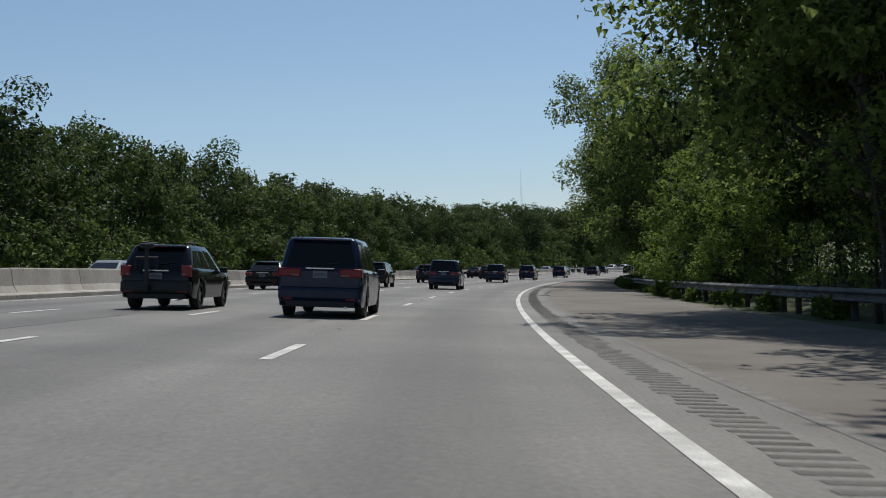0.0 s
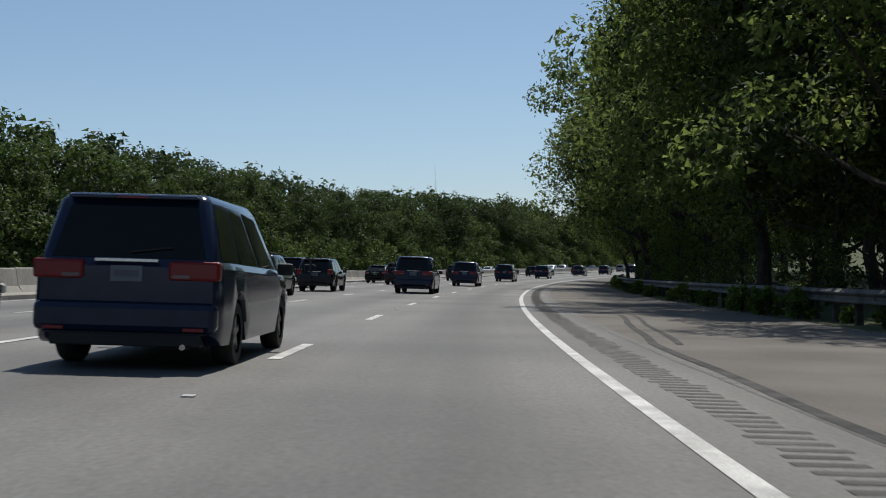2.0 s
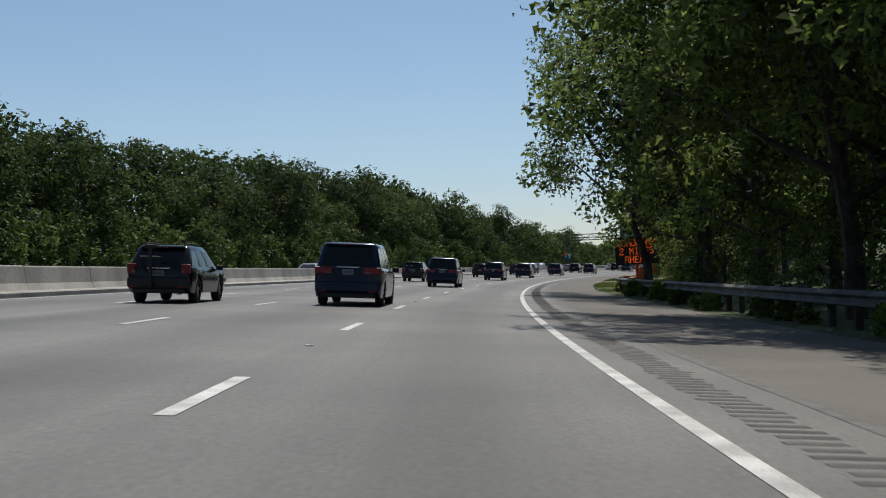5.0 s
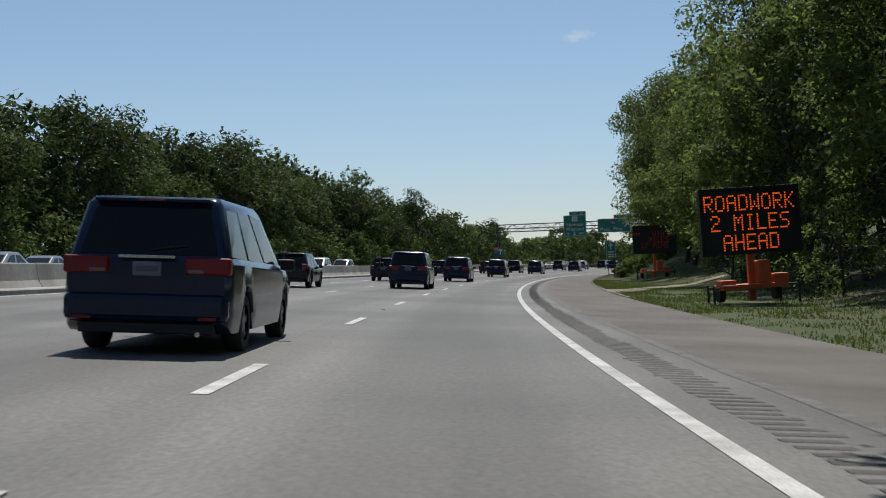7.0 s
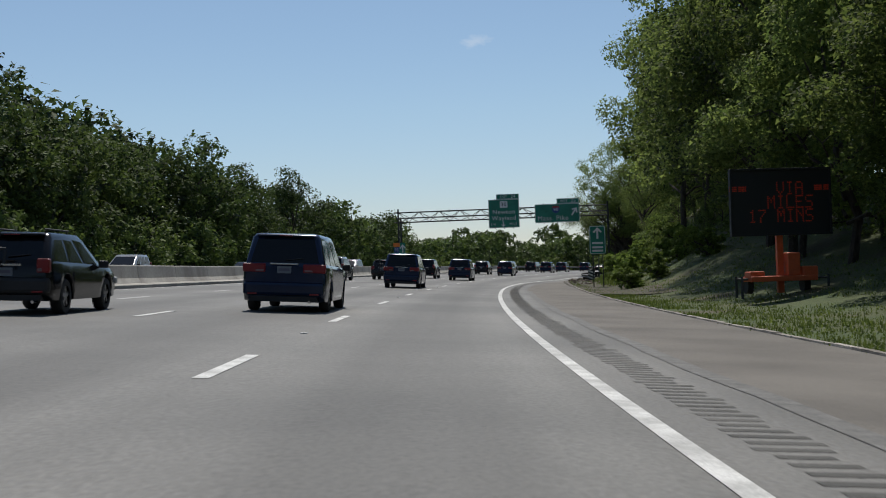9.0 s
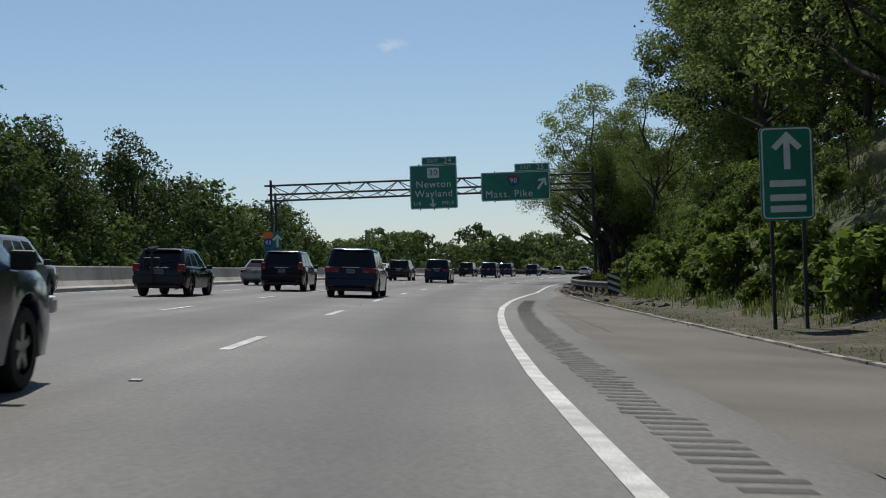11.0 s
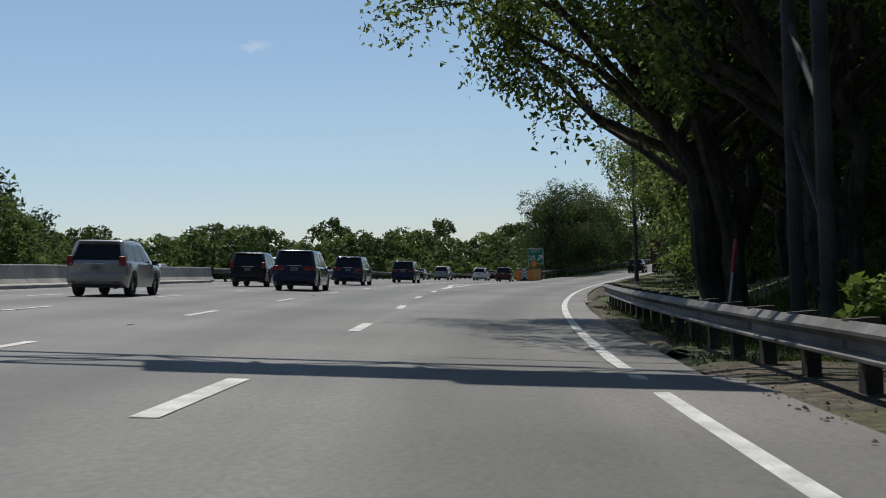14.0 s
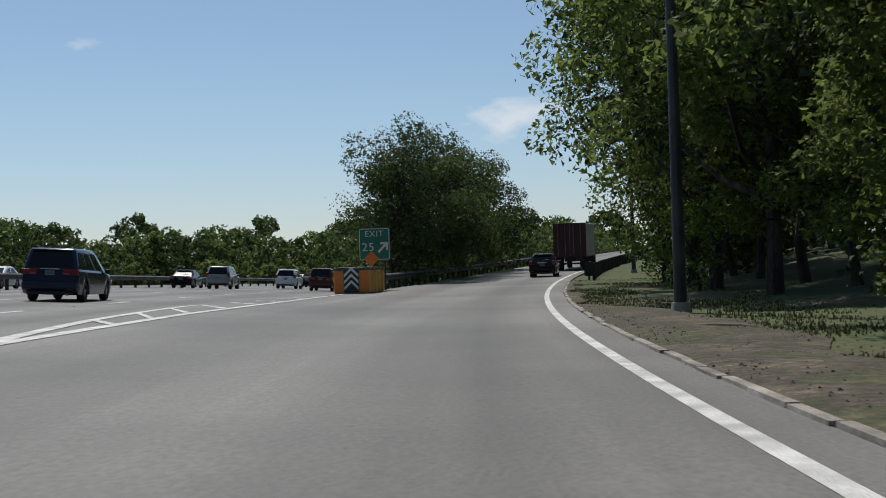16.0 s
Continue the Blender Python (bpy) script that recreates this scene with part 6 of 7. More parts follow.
def lamp_post(m, height, arm, label):
    t = new("street_lamp")
    t.matrix_basis = m
    bm = bmesh.new()
    rod(bm, (0, 0, 0.0), (0, 0, 0.25), 0.24, 0.2, 14)
    part("base", bm, M["concrete"], t)
    bm = bmesh.new()
    rod(bm, (0, 0, 0.2), (0, 0, height), 0.15, 0.085, 14)
    part("pole", bm, M["pole"], t)
    bm = bmesh.new()
    pts = [Vector((-arm * k, 0, height - 0.5 + 0.9 * math.sin(k * math.pi / 2))) for k in (0, 0.25, 0.5, 0.75, 1)]
    tube(bm, pts, 0.04)
    part("arm", bm, M["steel"], t)
    bm = bmesh.new()
    tube(bm, [p - Vector((0, 0, 0.45 * (1 - i / 4))) for i, p in enumerate(pts)][:4] + [pts[4] + Vector((0, 0, 0.02))], 0.03)
    part("arm_stay", bm, M["steel"], t)
    bm = bmesh.new()
    rings = [(0.0, 0.07, 0.06), (0.15, 0.16, 0.1), (0.45, 0.19, 0.12), (0.75, 0.13, 0.08), (0.85, 0.04, 0.03)]
    prev = None
    for d, ry, rz in rings:
        ring = [bm.verts.new((-arm - d, math.cos(a * math.pi / 5) * ry, height + 0.42 + math.sin(a * math.pi / 5) * rz)) for a in range(10)]
        if prev:
            for j in range(10):
                bm.faces.new((prev[j], prev[(j + 1) % 10], ring[(j + 1) % 10], ring[j]))
        prev = ring
    part("lamp_head", bm, M["pale"], t, "pale grey cobra lamp head", True)
    return tagged(t, label, "street lamp", group="lamps along the exit")


for p, v, hgt, arm in ((26, 6.4, 13.0, 4.2), (71, 4.7, 13.4, 3.0), (128, 6.0, 11.5, 2.6)):
    q = on_ramp_land(p, v)
    lamp_post(pose(q.x, q.y, q.z - 0.05, 0, 0, -math.degrees(ramp(p, 0)[2])), hgt, arm, "tall dark metal street lamp with curved arm beside the exit")

# broadcast mast far away
mast = new("radio_mast")
mast.matrix_basis = pose(*(xy(0, 0)[0] + 58, 900, 0))
bm = bmesh.new()
for a in range(3):
    c, s_ = math.cos(a * 2.094), math.sin(a * 2.094)
    rod(bm, (0.8 * c, 0.8 * s_, -5), (0.5 * c, 0.5 * s_, 64), 0.09, 0.06, 5)
part("lattice", bm, M["dark_steel"], mast)
bm = bmesh.new()
rod(bm, (0, 0, 64), (0, 0, 76), 0.08, 0.04, 6)
part("aerial", bm, M["dark_steel"], mast)
tagged(mast, "thin distant steel radio mast above the tree line", "radio mast")


# ---------- vehicles ----------
def curve_at(tab, v):
    return lerp_tab(tab, v)


def finish(ob, angle=32):
    me = ob.data
    me.polygons.foreach_set("use_smooth", [True] * len(me.polygons))
    me.set_sharp_from_angle(angle=radians(angle))
    return ob


def car_body(spec, paint, parent):
    """The shell below the windows: rings along the length, with wheel arches, drawn-in ends and a shoulder line."""
    L, W = spec["L"], spec["W"]
    belt, wide, sill = spec["belt"], spec["wide"], 0.2 + spec.get("lift", 0.0)
    wr = spec["wheel"]
    axles = spec["axles"]
    ys = sorted(set([round(L * i / 44, 3) for i in range(45)] + [0.02, 0.06, L - 0.02, L - 0.06]))
    bm = bmesh.new()
    prev = None
    for y in ys:
        zt = curve_at(belt, y)
        w = W / 2 * curve_at(wide, y)
        zb = sill + 0.12 * max(0, 1 - y / 0.25) + 0.1 * max(0, 1 - (L - y) / 0.3)
        arch = zb
        for a in axles:
            d = abs(y - a)
            if d < wr + 0.07:
                arch = max(arch, wr + math.sqrt((wr + 0.07) ** 2 - d * d))
        arch = min(arch, zt - 0.08)
        mid = max(arch + 0.02, zb + (zt - zb) * 0.45)
        half = [(0.0, arch), (w * 0.8, arch), (w * 0.965, arch + 0.015), (w * 0.995, max(arch + 0.03, zb + 0.2)), (w, mid + 0.02), (w * 0.985, zt - 0.07 if zt - 0.07 > mid + 0.03 else mid + 0.03), (w * 0.94, zt), (w * 0.6, zt + 0.015), (0.0, zt + 0.02)]
        ring = [bm.verts.new((x, y, z)) for x, z in half] + [bm.verts.new((-x, y, z)) for x, z in reversed(half[1:-1])]
        if prev:
            n = len(ring)
            for j in range(n):
                bm.faces.new((prev[j], prev[(j + 1) % n], ring[(j + 1) % n], ring[j]))
        else:
            bm.faces.new(ring)
        prev = ring
    bm.faces.new(list(reversed(prev)))
    return finish(part("body", bm, paint, parent), 28)


def cabin_points(spec):
    """Corner columns of the cabin at both sides: bottom and top of each pillar line."""
    W = spec["W"]
    return spec["base"], spec["roof"], W / 2 * 0.93, W / 2 * spec.get("tumble", 0.76), spec["H"]


def car_cabin(spec, paint, parent):
    """Pillars and roof: a tapering box with rounded roof edges."""
    (b0, b1), (r0, r1), wb, wt, H = cabin_points(spec)
    zb0, zb1 = curve_at(spec["belt"], b0) - 0.02, curve_at(spec["belt"], b1) - 0.04
    bm = bmesh.new()
    base = [(-wb, b0, zb0), (wb, b0, zb0), (wb, b1, zb1), (-wb, b1, zb1)]
    shoulder = [(-wt - 0.05, r0 - 0.03, H - 0.09), (wt + 0.05, r0 - 0.03, H - 0.09), (wt + 0.05, r1 + 0.1, H - 0.11), (-wt - 0.05, r1 + 0.1, H - 0.11)]
    edge = [(-wt, r0 + 0.06, H - 0.02), (wt, r0 + 0.06, H - 0.02), (wt, r1 - 0.05, H - 0.03), (-wt, r1 - 0.05, H - 0.03)]
    top = [(-wt * 0.75, r0 + 0.35, H), (wt * 0.75, r0 + 0.35, H), (wt * 0.75, r1 - 0.4, H), (-wt * 0.75, r1 - 0.4, H)]
    rows = [[bm.verts.new(p) for p in r] for r in (base, shoulder, edge, top)]
    for a, b in zip(rows, rows[1:]):
        for j in range(4):
            bm.faces.new((a[j], a[(j + 1) % 4], b[(j + 1) % 4], b[j]))
    bm.faces.new(rows[-1])
    pillars = [e for a, b in zip(rows[:2], rows[1:3]) for j in range(4) for e in a[j].link_edges if e.other_vert(a[j]) is b[j]]
    bmesh.ops.bevel(bm, geom=pillars, offset=0.07, segments=3, affect="EDGES", profile=0.5)
    return finish(part("cabin_shell", bm, paint, parent), 40)


def pane(name, quad, parent, out, mat=None, inset=0.06, label=""):
    """A window set 6 mm proud of the pillars, drawn in from the corners given."""
    q = [Vector(p) for p in quad]
    c = sum(q, Vector()) / len(q)
    n = (q[1] - q[0]).cross(q[-1] - q[0]).normalized()
    if n.dot(Vector(out)) < 0:
        n.negate()
    res = []
    for p in q:
        d = c - p
        res.append(p + d.normalized() * inset * 1.3 + n * 0.008)
    bm = bmesh.new()
    f = [bm.verts.new(p) for p in res]
    g = [bm.verts.new(p - n * 0.02) for p in res]
    bm.faces.new(f)
    for j in range(len(f)):
        bm.faces.new((f[j], g[j], g[(j + 1) % len(f)], f[(j + 1) % len(f)]))
    return part(name, bm, mat or M["car_glass"], parent, label)


def wheel_part(x, y, r, width, parent, side):
    bm = bmesh.new()
    prof = [(r * 0.62, -width / 2), (r * 0.93, -width / 2), (r, -width / 2 + 0.03), (r, width / 2 - 0.03), (r * 0.93, width / 2), (r * 0.62, width / 2)]
    prev = None
    n = 24
    rows = []
    for a, b in prof:
        rows.append([bm.verts.new((x + b, y + math.cos(k * 2 * math.pi / n) * a, r + math.sin(k * 2 * math.pi / n) * a)) for k in range(n)])
    for p, q in zip(rows, rows[1:]):
        for j in range(n):
            bm.faces.new((p[j], p[(j + 1) % n], q[(j + 1) % n], q[j]))
    tyre = finish(part("wheel", bm, M["tyre"], parent, "black rubber tyre"), 40)
    bm = bmesh.new()
    xo = x + side * (width / 2 - 0.02)
    rod(bm, (xo - side * 0.06, y, r), (xo - side * 0.03, y, r), r * 0.63, seg=20)
    for k in range(5):
        a = k * 2 * math.pi / 5
        box(bm, (0, 0, 0), (0.03, 0.07, r * 0.56), 0.0, Matrix.Translation((xo - side * 0.015, y, r)) @ Matrix.Rotation(a, 4, "X") @ Matrix.Translation((0, 0, r * 0.32)))
    rod(bm, (xo - side * 0.03, y, r), (xo, y, r), r * 0.16, seg=10)
    part("rim", bm, M["alloy"], tyre, "grey alloy rim")
    return tyre


def block(name, c, size, mat, parent, label="", bevel=0.012, turn=None):
    bm = bmesh.new()
    box(bm, c, size, bevel, turn)
    return part(name, bm, mat, parent, label)


def rear_point(spec, x, z):
    """The rear face's place at that height, on the cabin's slope or the body."""
    (b0, b1), (r0, r1), wb, wt, H = cabin_points(spec)
    z0 = curve_at(spec["belt"], b0)
    if z <= z0:
        return 0.0
    return b0 + (r0 - 0.03 - b0) * (z - z0) / (H - 0.09 - z0)


def make_car(name, spec, paint, label, category):
    t = new(name)
    L, W, H = spec["L"], spec["W"], spec["H"]
    car_body(spec, paint, t)
    car_cabin(spec, paint, t)
    (b0, b1), (r0, r1), wb, wt, _ = cabin_points(spec)
    zb0, zb1 = curve_at(spec["belt"], b0) - 0.02, curve_at(spec["belt"], b1) - 0.04
    zs, ws = H - 0.1, wt + 0.05
    pane("rear_window", [(-wb, b0, zb0), (wb, b0, zb0), (ws, r0 - 0.03, zs), (-ws, r0 - 0.03, zs)], t, (0, -1, 0.3), inset=0.1)
    pane("windscreen", [(-wb, b1, zb1), (wb, b1, zb1), (ws, r1 + 0.1, zs), (-ws, r1 + 0.1, zs)], t, (0, 1, 0.3), inset=0.1)
    cuts = spec["cuts"]
    for side in (-1, 1):
        for a, b in zip(cuts, cuts[1:]):
            def edge_y(f, top):
                lo = b0 + (b1 - b0) * f
                hi = (r0 - 0.03) + (r1 + 0.13 - r0) * f
                return hi if top else lo
            quad = [(side * wb, edge_y(a, 0), zb0 + (zb1 - zb0) * a), (side * wb, edge_y(b, 0), zb0 + (zb1 - zb0) * b), (side * ws, edge_y(b, 1), zs), (side * ws, edge_y(a, 1), zs)]
            pane("side_window", quad, t, (side, 0, 0), inset=0.055)
    for a in spec["axles"]:
        for side in (-1, 1):
            wheel_part(side * (W / 2 - 0.14), a, spec["wheel"], 0.22, t, side)
    lift = spec.get("lift", 0.0)
    # rear: bumper, lamps, plate, handle strip
    zb = 0.36 + lift
    bm = bmesh.new()
    box(bm, (0, 0.03, zb + 0.13), (W * 0.95, 0.2, 0.3), 0.07)
    part("rear_bumper", bm, paint if spec.get("painted", True) else M["car_black"], t)
    block("lower_valance", (0, 0.08, zb - 0.08), (W * 0.78, 0.16, 0.14), M["car_black"], t, "black lower valance")
    lx, lz, lw, lh = spec["lamp"]
    for side in (-1, 1):
        y = min(rear_point(spec, 0, lz) + 0.045, 0.14)
        lamp = block("tail_light", (side * lx, y, lz), (lw, 0.14, lh), M["tail_red"], t, "red tail light", 0.03)
        block("reverse_lens", (side * (lx - lw * 0.25), y - 0.065, lz - lh * 0.3), (lw * 0.35, 0.03, lh * 0.22), M["lens"], lamp, "dull clear lens")
    block("number_plate", (0, 0.005, spec["plate"]), (0.31, 0.03, 0.155), M["plate_pale"], t, "pale number plate with plain bars", 0.004)
    block("plate_bar", (0, -0.012, spec["plate"]), (0.24, 0.008, 0.06), M["plate_ink"], t, "", 0.0)
    block("handle_strip", (0, 0.0, spec["plate"] + 0.13), (0.62, 0.035, 0.035), M["chrome"], t, "bright metal strip", 0.006)
    bm = bmesh.new()
    zz = zb0 + 0.1
    rod(bm, (0.02, rear_point(spec, 0, zz) - 0.02, zz), (0.42, rear_point(spec, 0, zz + 0.06) - 0.02, zz + 0.05), 0.012, seg=6)
    part("wiper", bm, M["car_black"], t)
    bm = bmesh.new()
    box(bm, (0, r0 - 0.05, H - 0.06), (ws * 1.7, 0.16, 0.035), 0.012)
    spoiler = part("roof_spoiler", bm, paint, t)
    block("brake_light", (0, r0 - 0.135, H - 0.062), (0.3, 0.012, 0.018), M["tail_red"], spoiler, "thin red high brake light", 0.002)
    bm = bmesh.new()
    rod(bm, (W * 0.3, 0.35, 0.24 + lift * 0.5), (W * 0.3, -0.01, 0.22 + lift * 0.5), 0.03, seg=10)
    part("exhaust_pipe", bm, M["chrome"], t)
    for side in (-1, 1):
        block("reflector", (side * W * 0.36, -0.075, zb + 0.02), (0.2, 0.012, 0.035), M["tail_red"], t, "small red reflector", 0.003)
    # front lamps and grille, mirrors
    zf = curve_at(spec["belt"], L - 0.15) - 0.1
    for side in (-1, 1):
        block("headlight", (side * W * 0.36, L - 0.1, zf), (0.34, 0.18, 0.15), M["pale"], t, "clear headlight", 0.04)
        m = block("mirror", (side * (W / 2 + 0.07), b1 - 0.45, zb1 + 0.08), (0.2, 0.09, 0.15), M["car_black"], t, "", 0.03)
    block("grille", (0, L - 0.02, zf - 0.08), (W * 0.45, 0.06, 0.16), M["car_black"], t, "dark grille", 0.02)
    for k in spec.get("rails", ()):
        bm = bmesh.new()
        rod(bm, (k, r0 + 0.15, H + 0.05), (k, r1 - 0.3, H + 0.05), 0.02, seg=6)
        for y in (r0 + 0.2, (r0 + r1) / 2, r1 - 0.4):
            rod(bm, (k, y, H - 0.04), (k, y, H + 0.05), 0.018, seg=6)
        part("roof_rail", bm, M["car_black"], t, "black roof rail")
    return tagged(t, label, category, group="traffic")


VAN = dict(L=5.1, W=1.88, H=1.74, wheel=0.33, axles=(1.0, 4.05), lift=0.02,
           belt=[(0, 0.98), (0.05, 1.06), (0.4, 1.06), (3.6, 1.0), (4.1, 0.97), (4.6, 0.9), (5.0, 0.72), (5.1, 0.55)],
           wide=[(0, 0.9), (0.1, 0.97), (0.6, 1.0), (4.2, 1.0), (4.8, 0.93), (5.1, 0.72)], tumble=0.74,
           base=(0.06, 4.1), roof=(0.28, 2.75), cuts=(0.03, 0.3, 0.6, 0.9), lamp=(0.66, 0.965, 0.5, 0.19), plate=0.93)
WAGON = dict(L=4.7, W=1.77, H=1.56, wheel=0.34, axles=(0.95, 3.65), lift=0.06,
             belt=[(0, 0.9), (0.05, 1.0), (0.5, 1.0), (3.0, 0.95), (3.6, 0.92), (4.3, 0.84), (4.6, 0.7), (4.7, 0.55)],
             wide=[(0, 0.88), (0.12, 0.97), (0.6, 1.0), (3.9, 1.0), (4.5, 0.9), (4.7, 0.72)], tumble=0.72,
             base=(0.1, 3.5), roof=(0.5, 2.35), cuts=(0.05, 0.32, 0.6, 0.9), lamp=(0.72, 0.92, 0.24, 0.26), plate=0.8, rails=(-0.52, 0.52), painted=False)
SUV = dict(L=4.5, W=1.84, H=1.7, wheel=0.35, axles=(0.9, 3.55), lift=0.06,
           belt=[(0, 0.98), (0.05, 1.07), (0.5, 1.07), (3.0, 1.02), (3.5, 0.99), (4.1, 0.92), (4.4, 0.75), (4.5, 0.6)],
           wide=[(0, 0.9), (0.12, 0.97), (0.6, 1.0), (3.8, 1.0), (4.3, 0.92), (4.5, 0.74)], tumble=0.74,
           base=(0.08, 3.45), roof=(0.36, 2.3), cuts=(0.05, 0.34, 0.62, 0.9), lamp=(0.78, 1.06, 0.2, 0.3), plate=0.86)
SEDAN = dict(L=4.65, W=1.79, H=1.43, wheel=0.32, axles=(1.0, 3.7), lift=0.0,
             belt=[(0, 0.84), (0.05, 0.93), (0.7, 0.96), (3.1, 0.92), (3.5, 0.89), (4.2, 0.8), (4.55, 0.66), (4.65, 0.5)],
             wide=[(0, 0.88), (0.12, 0.96), (0.6, 1.0), (3.9, 1.0), (4.45, 0.9), (4.65, 0.7)], tumble=0.7,
             base=(0.62, 3.5), roof=(1.25, 2.35), cuts=(0.1, 0.48, 0.88), lamp=(0.68, 0.78, 0.34, 0.15), plate=0.72)
HATCH = dict(L=4.2, W=1.76, H=1.49, wheel=0.32, axles=(0.8, 3.35), lift=0.0,
             belt=[(0, 0.9), (0.05, 0.99), (0.5, 0.99), (2.8, 0.94), (3.3, 0.91), (3.9, 0.8), (4.1, 0.66), (4.2, 0.5)],
             wide=[(0, 0.88), (0.12, 0.96), (0.6, 1.0), (3.5, 1.0), (4.0, 0.9), (4.2, 0.7)], tumble=0.7,
             base=(0.08, 3.3), roof=(0.5, 2.2), cuts=(0.06, 0.46, 0.88), lamp=(0.72, 0.92, 0.22, 0.22), plate=0.8)


def bike_carrier(t):
    """A folded upright cycle rack on the tailgate."""
    bm = bmesh.new()
    box(bm, (-0.16, -0.22, 1.05), (0.09, 0.09, 1.0), 0.015)
    box(bm, (-0.16, -0.2, 1.5), (0.3, 0.1, 0.12), 0.02)
    box(bm, (-0.16, -0.1, 0.5), (0.1, 0.3, 0.1), 0.02)
    rod(bm, (-0.42, -0.22, 1.22), (0.1, -0.22, 1.22), 0.03)
    part("cycle_rack", bm, M["car_black"], t, "folded black cycle rack")
    for x in (-0.42, 0.1):
        bm = bmesh.new()
        rod(bm, (x, -0.22, 1.22), (x, -0.3, 0.95), 0.025)
        part("rack_arm", bm, M["car_black"], t)


def make_truck(label):
    t = new("box_truck")
    bm = bmesh.new()
    box(bm, (0, 4.7, 2.35), (2.5, 9.4, 2.6), 0.04)
    part("box_body", bm, M["truck_grey"], t)
    for x in (-0.6, 0.6):
        d = block("rear_door", (x, -0.02, 2.35), (1.17, 0.05, 2.44), M["truck_red"], t, "dark red rear door", 0.015)
        for k in (-0.3, 0.25):
            bm = bmesh.new()
            rod(bm, (x + k, -0.07, 1.15), (x + k, -0.07, 3.55), 0.02, seg=6)
            part("lock_bar", bm, M["chrome"], d)
    bm = bmesh.new()
    for x, z, a, b in ((0, 3.62, 2.5, 0.1), (0, 1.08, 2.5, 0.12), (-1.22, 2.35, 0.08, 2.6), (1.22, 2.35, 0.08, 2.6)):
        box(bm, (x, -0.01, z), (a, 0.08, b), 0.01)
    part("door_frame", bm, M["truck_red"], t)
    block("underrun_bar", (0, 0.2, 0.55), (2.2, 0.1, 0.14), M["car_black"], t)
    block("chassis", (0, 5.2, 0.85), (0.9, 10.4, 0.3), M["car_black"], t, "", 0.03)
    for x in (-1.0, 1.0):
        block("tail_light", (x, 0.14, 0.8), (0.35, 0.08, 0.14), M["tail_red"], t, "red tail light")
        block("mud_flap", (x * 0.95, 1.1, 0.55), (0.6, 0.03, 0.6), M["car_black"], t, "black mud flap", 0.0)
    bm = bmesh.new()
    box(bm, (0, 11.0, 1.75), (2.3, 1.9, 2.4), 0.15)
    part("cab", bm, M["truck_red"], t, "dark red cab")
    for y in (1.9, 3.1, 10.6):
        for x in (-1, 1):
            wheel_part(x * 1.0, y, 0.5, 0.4, t, x)
    return tagged(t, label, "truck", group="traffic")


def put_car(proto, m, first):
    if first.setdefault(proto.name, True):
        first[proto.name] = False
        proto.matrix_basis = m
        return proto
    return copy_thing(proto, m)


FIRST = {}
C_VAN = make_car("minivan", VAN, M["paint_blue"], "blue grey minivan driving away with red tail lights", "minivan")
C_WAG = make_car("estate_car", WAGON, M["paint_black"], "black estate car with roof rails and cycle rack", "car")
bike_carrier(C_WAG)
C_SIL = make_car("suv", SUV, M["paint_silver"], "silver grey suv with dark windows in traffic", "suv")
C_WHT = make_car("suv", SUV, M["paint_white"], "white suv with dark rear window in traffic", "suv")
C_DKS = make_car("suv", SUV, M["paint_dark"], "dark grey suv in the fast lanes", "suv")
C_RED = make_car("minivan", dict(VAN, L=4.8), M["paint_red"], "dark red minivan beyond the exit", "minivan")
C_BLK = make_car("sedan_car", SEDAN, M["paint_black"], "black saloon car in the outer lane", "car")
C_WSD = make_car("sedan_car", SEDAN, M["paint_white"], "white saloon car on the motorway", "car")
C_SSD = make_car("sedan_car", SEDAN, M["paint_silver"], "silver saloon car on the motorway", "car")
C_HAT = make_car("hatchback_car", HATCH, M["paint_black"], "small black hatchback on the slip road", "car")
C_TRK = make_truck("box truck with dark red rear doors and grey sides")

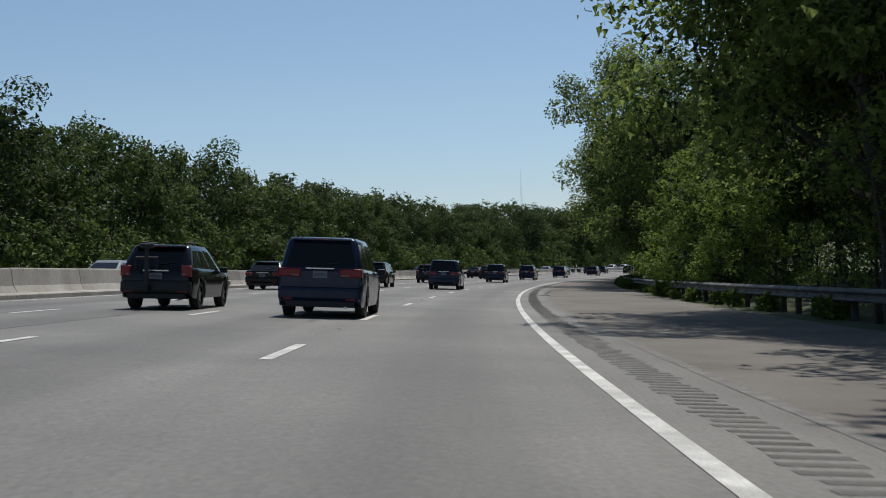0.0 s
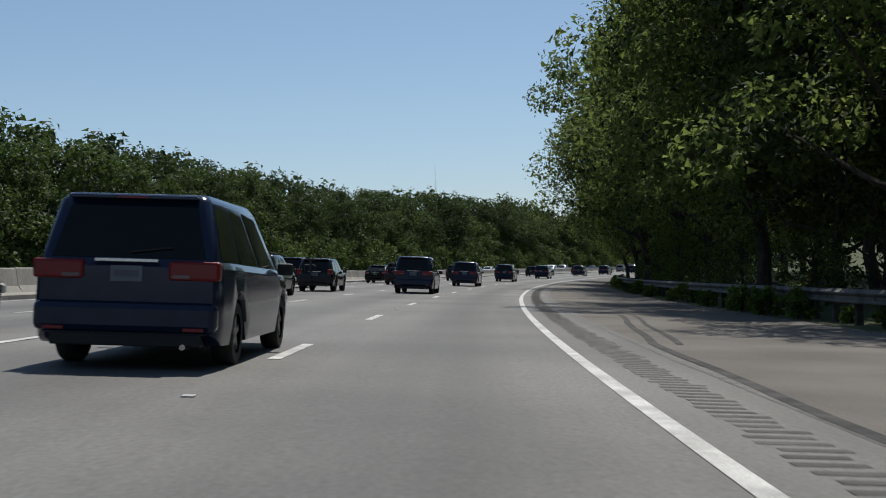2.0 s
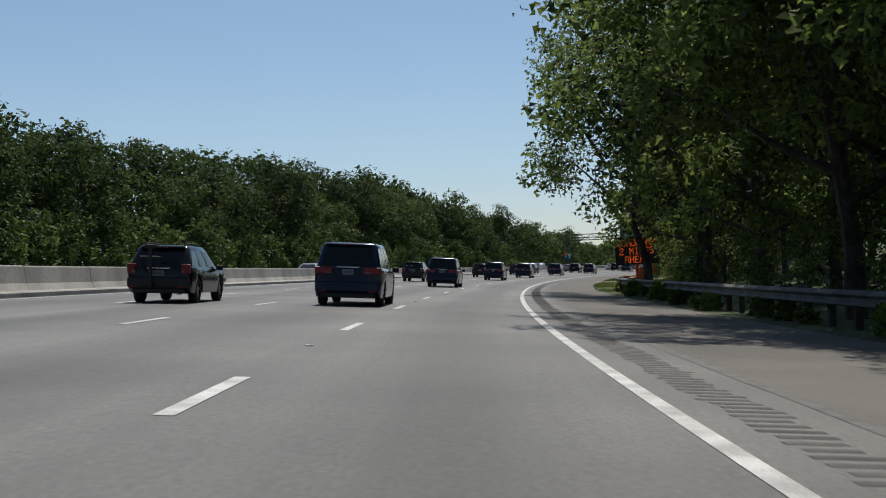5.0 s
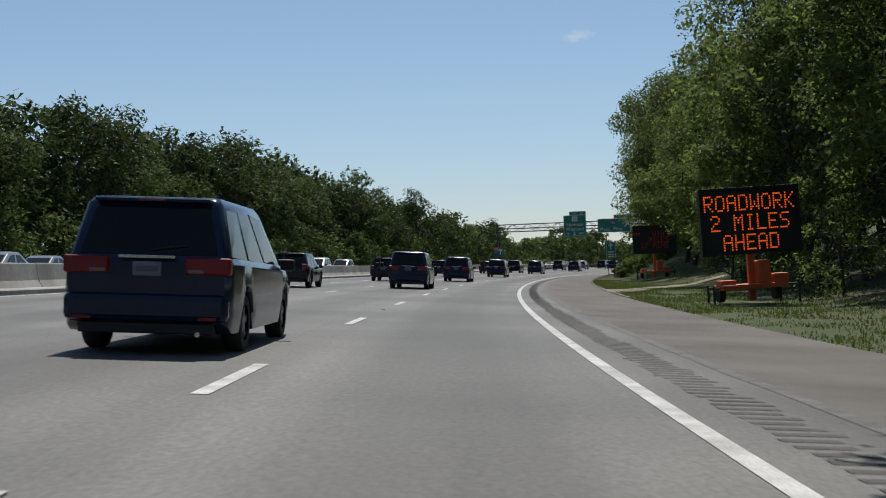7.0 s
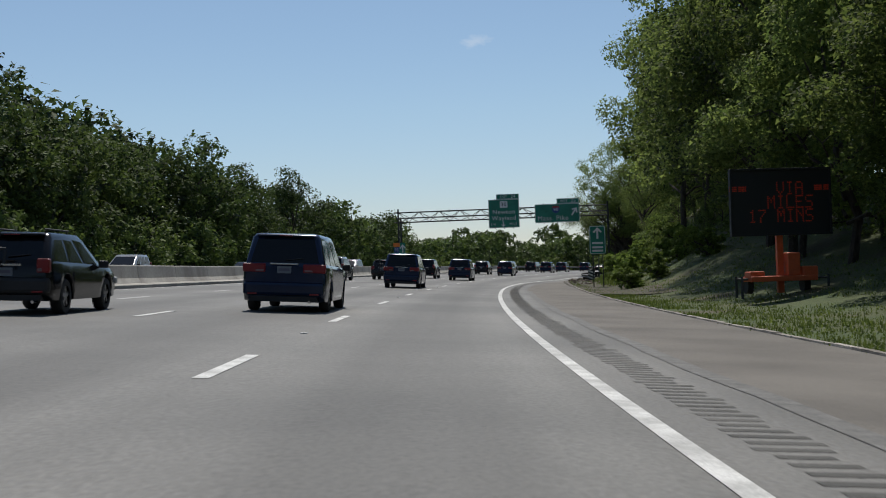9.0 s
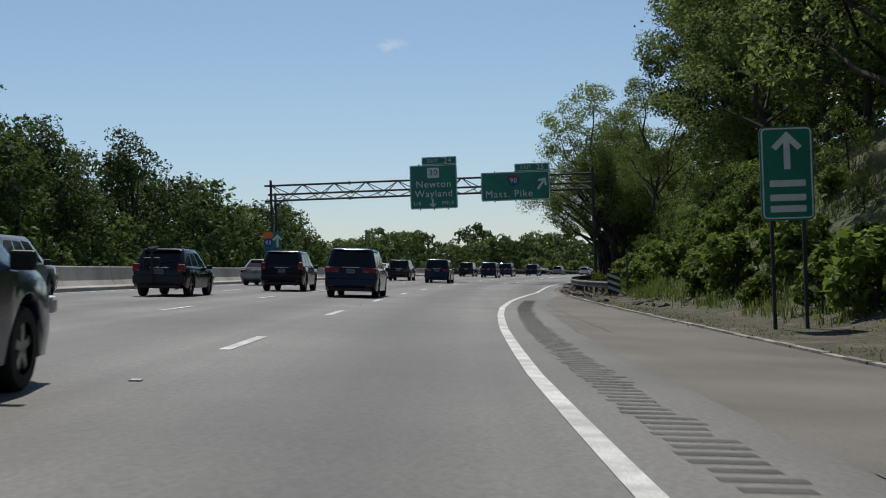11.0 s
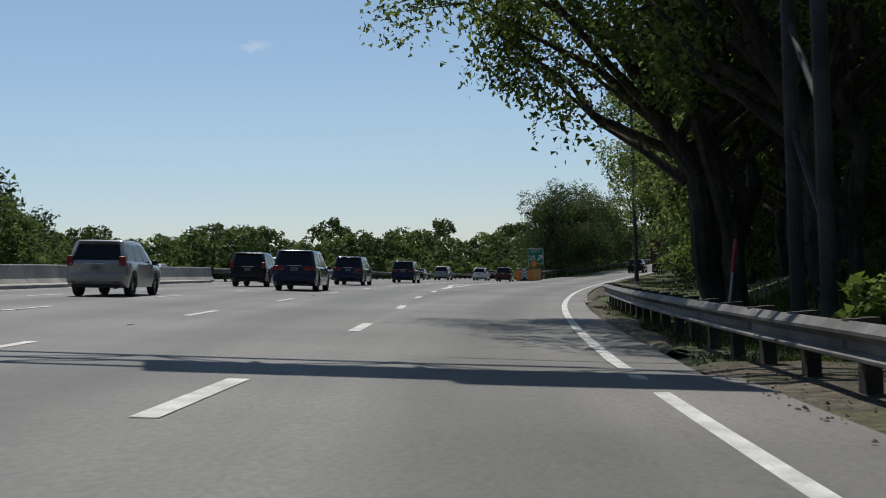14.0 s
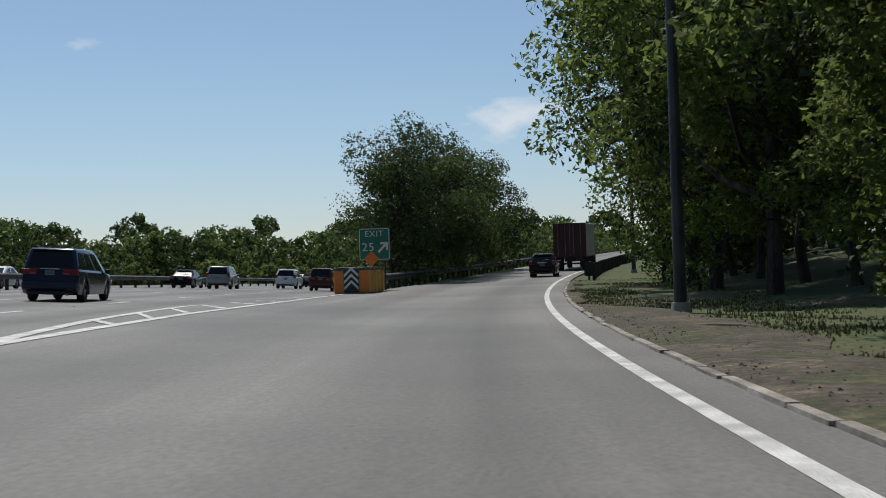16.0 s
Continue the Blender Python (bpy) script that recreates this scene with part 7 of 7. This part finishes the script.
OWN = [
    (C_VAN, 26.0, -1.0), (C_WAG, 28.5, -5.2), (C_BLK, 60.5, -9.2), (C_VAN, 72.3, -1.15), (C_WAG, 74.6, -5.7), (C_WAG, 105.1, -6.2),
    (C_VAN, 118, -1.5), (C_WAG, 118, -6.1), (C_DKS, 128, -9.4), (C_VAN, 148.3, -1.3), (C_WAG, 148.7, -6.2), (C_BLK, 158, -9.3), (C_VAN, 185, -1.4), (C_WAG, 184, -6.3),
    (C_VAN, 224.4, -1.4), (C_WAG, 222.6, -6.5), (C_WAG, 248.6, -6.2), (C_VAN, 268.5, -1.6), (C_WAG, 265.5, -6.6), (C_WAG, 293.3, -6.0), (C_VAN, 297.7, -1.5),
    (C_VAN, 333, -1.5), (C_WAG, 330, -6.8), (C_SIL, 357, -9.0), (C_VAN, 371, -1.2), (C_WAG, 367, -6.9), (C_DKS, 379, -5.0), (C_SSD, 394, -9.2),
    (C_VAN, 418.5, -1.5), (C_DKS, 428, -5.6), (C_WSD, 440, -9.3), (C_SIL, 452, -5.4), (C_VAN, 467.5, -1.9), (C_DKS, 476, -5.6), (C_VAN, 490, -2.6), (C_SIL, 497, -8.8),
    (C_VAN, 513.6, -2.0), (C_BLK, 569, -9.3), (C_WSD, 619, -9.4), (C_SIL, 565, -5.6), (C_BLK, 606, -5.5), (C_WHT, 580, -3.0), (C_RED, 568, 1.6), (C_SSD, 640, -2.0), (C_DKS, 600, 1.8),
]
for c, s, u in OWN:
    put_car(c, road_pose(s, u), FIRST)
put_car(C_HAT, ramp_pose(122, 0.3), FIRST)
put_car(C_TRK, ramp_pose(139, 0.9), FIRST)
ON = random.Random(11)
KINDS = [C_SSD, C_WSD, C_WHT, C_SIL, C_BLK, C_RED, C_SSD]
for i, s in enumerate((62, 84, 96, 140, 178, 196, 262, 274, 300, 322, 352, 392, 408, 452, 520, 556)):
    put_car(KINDS[i % 7], road_pose(s + ON.uniform(-3, 3), (-16.6, -20.3, -24.0)[i % 3], 180), FIRST)
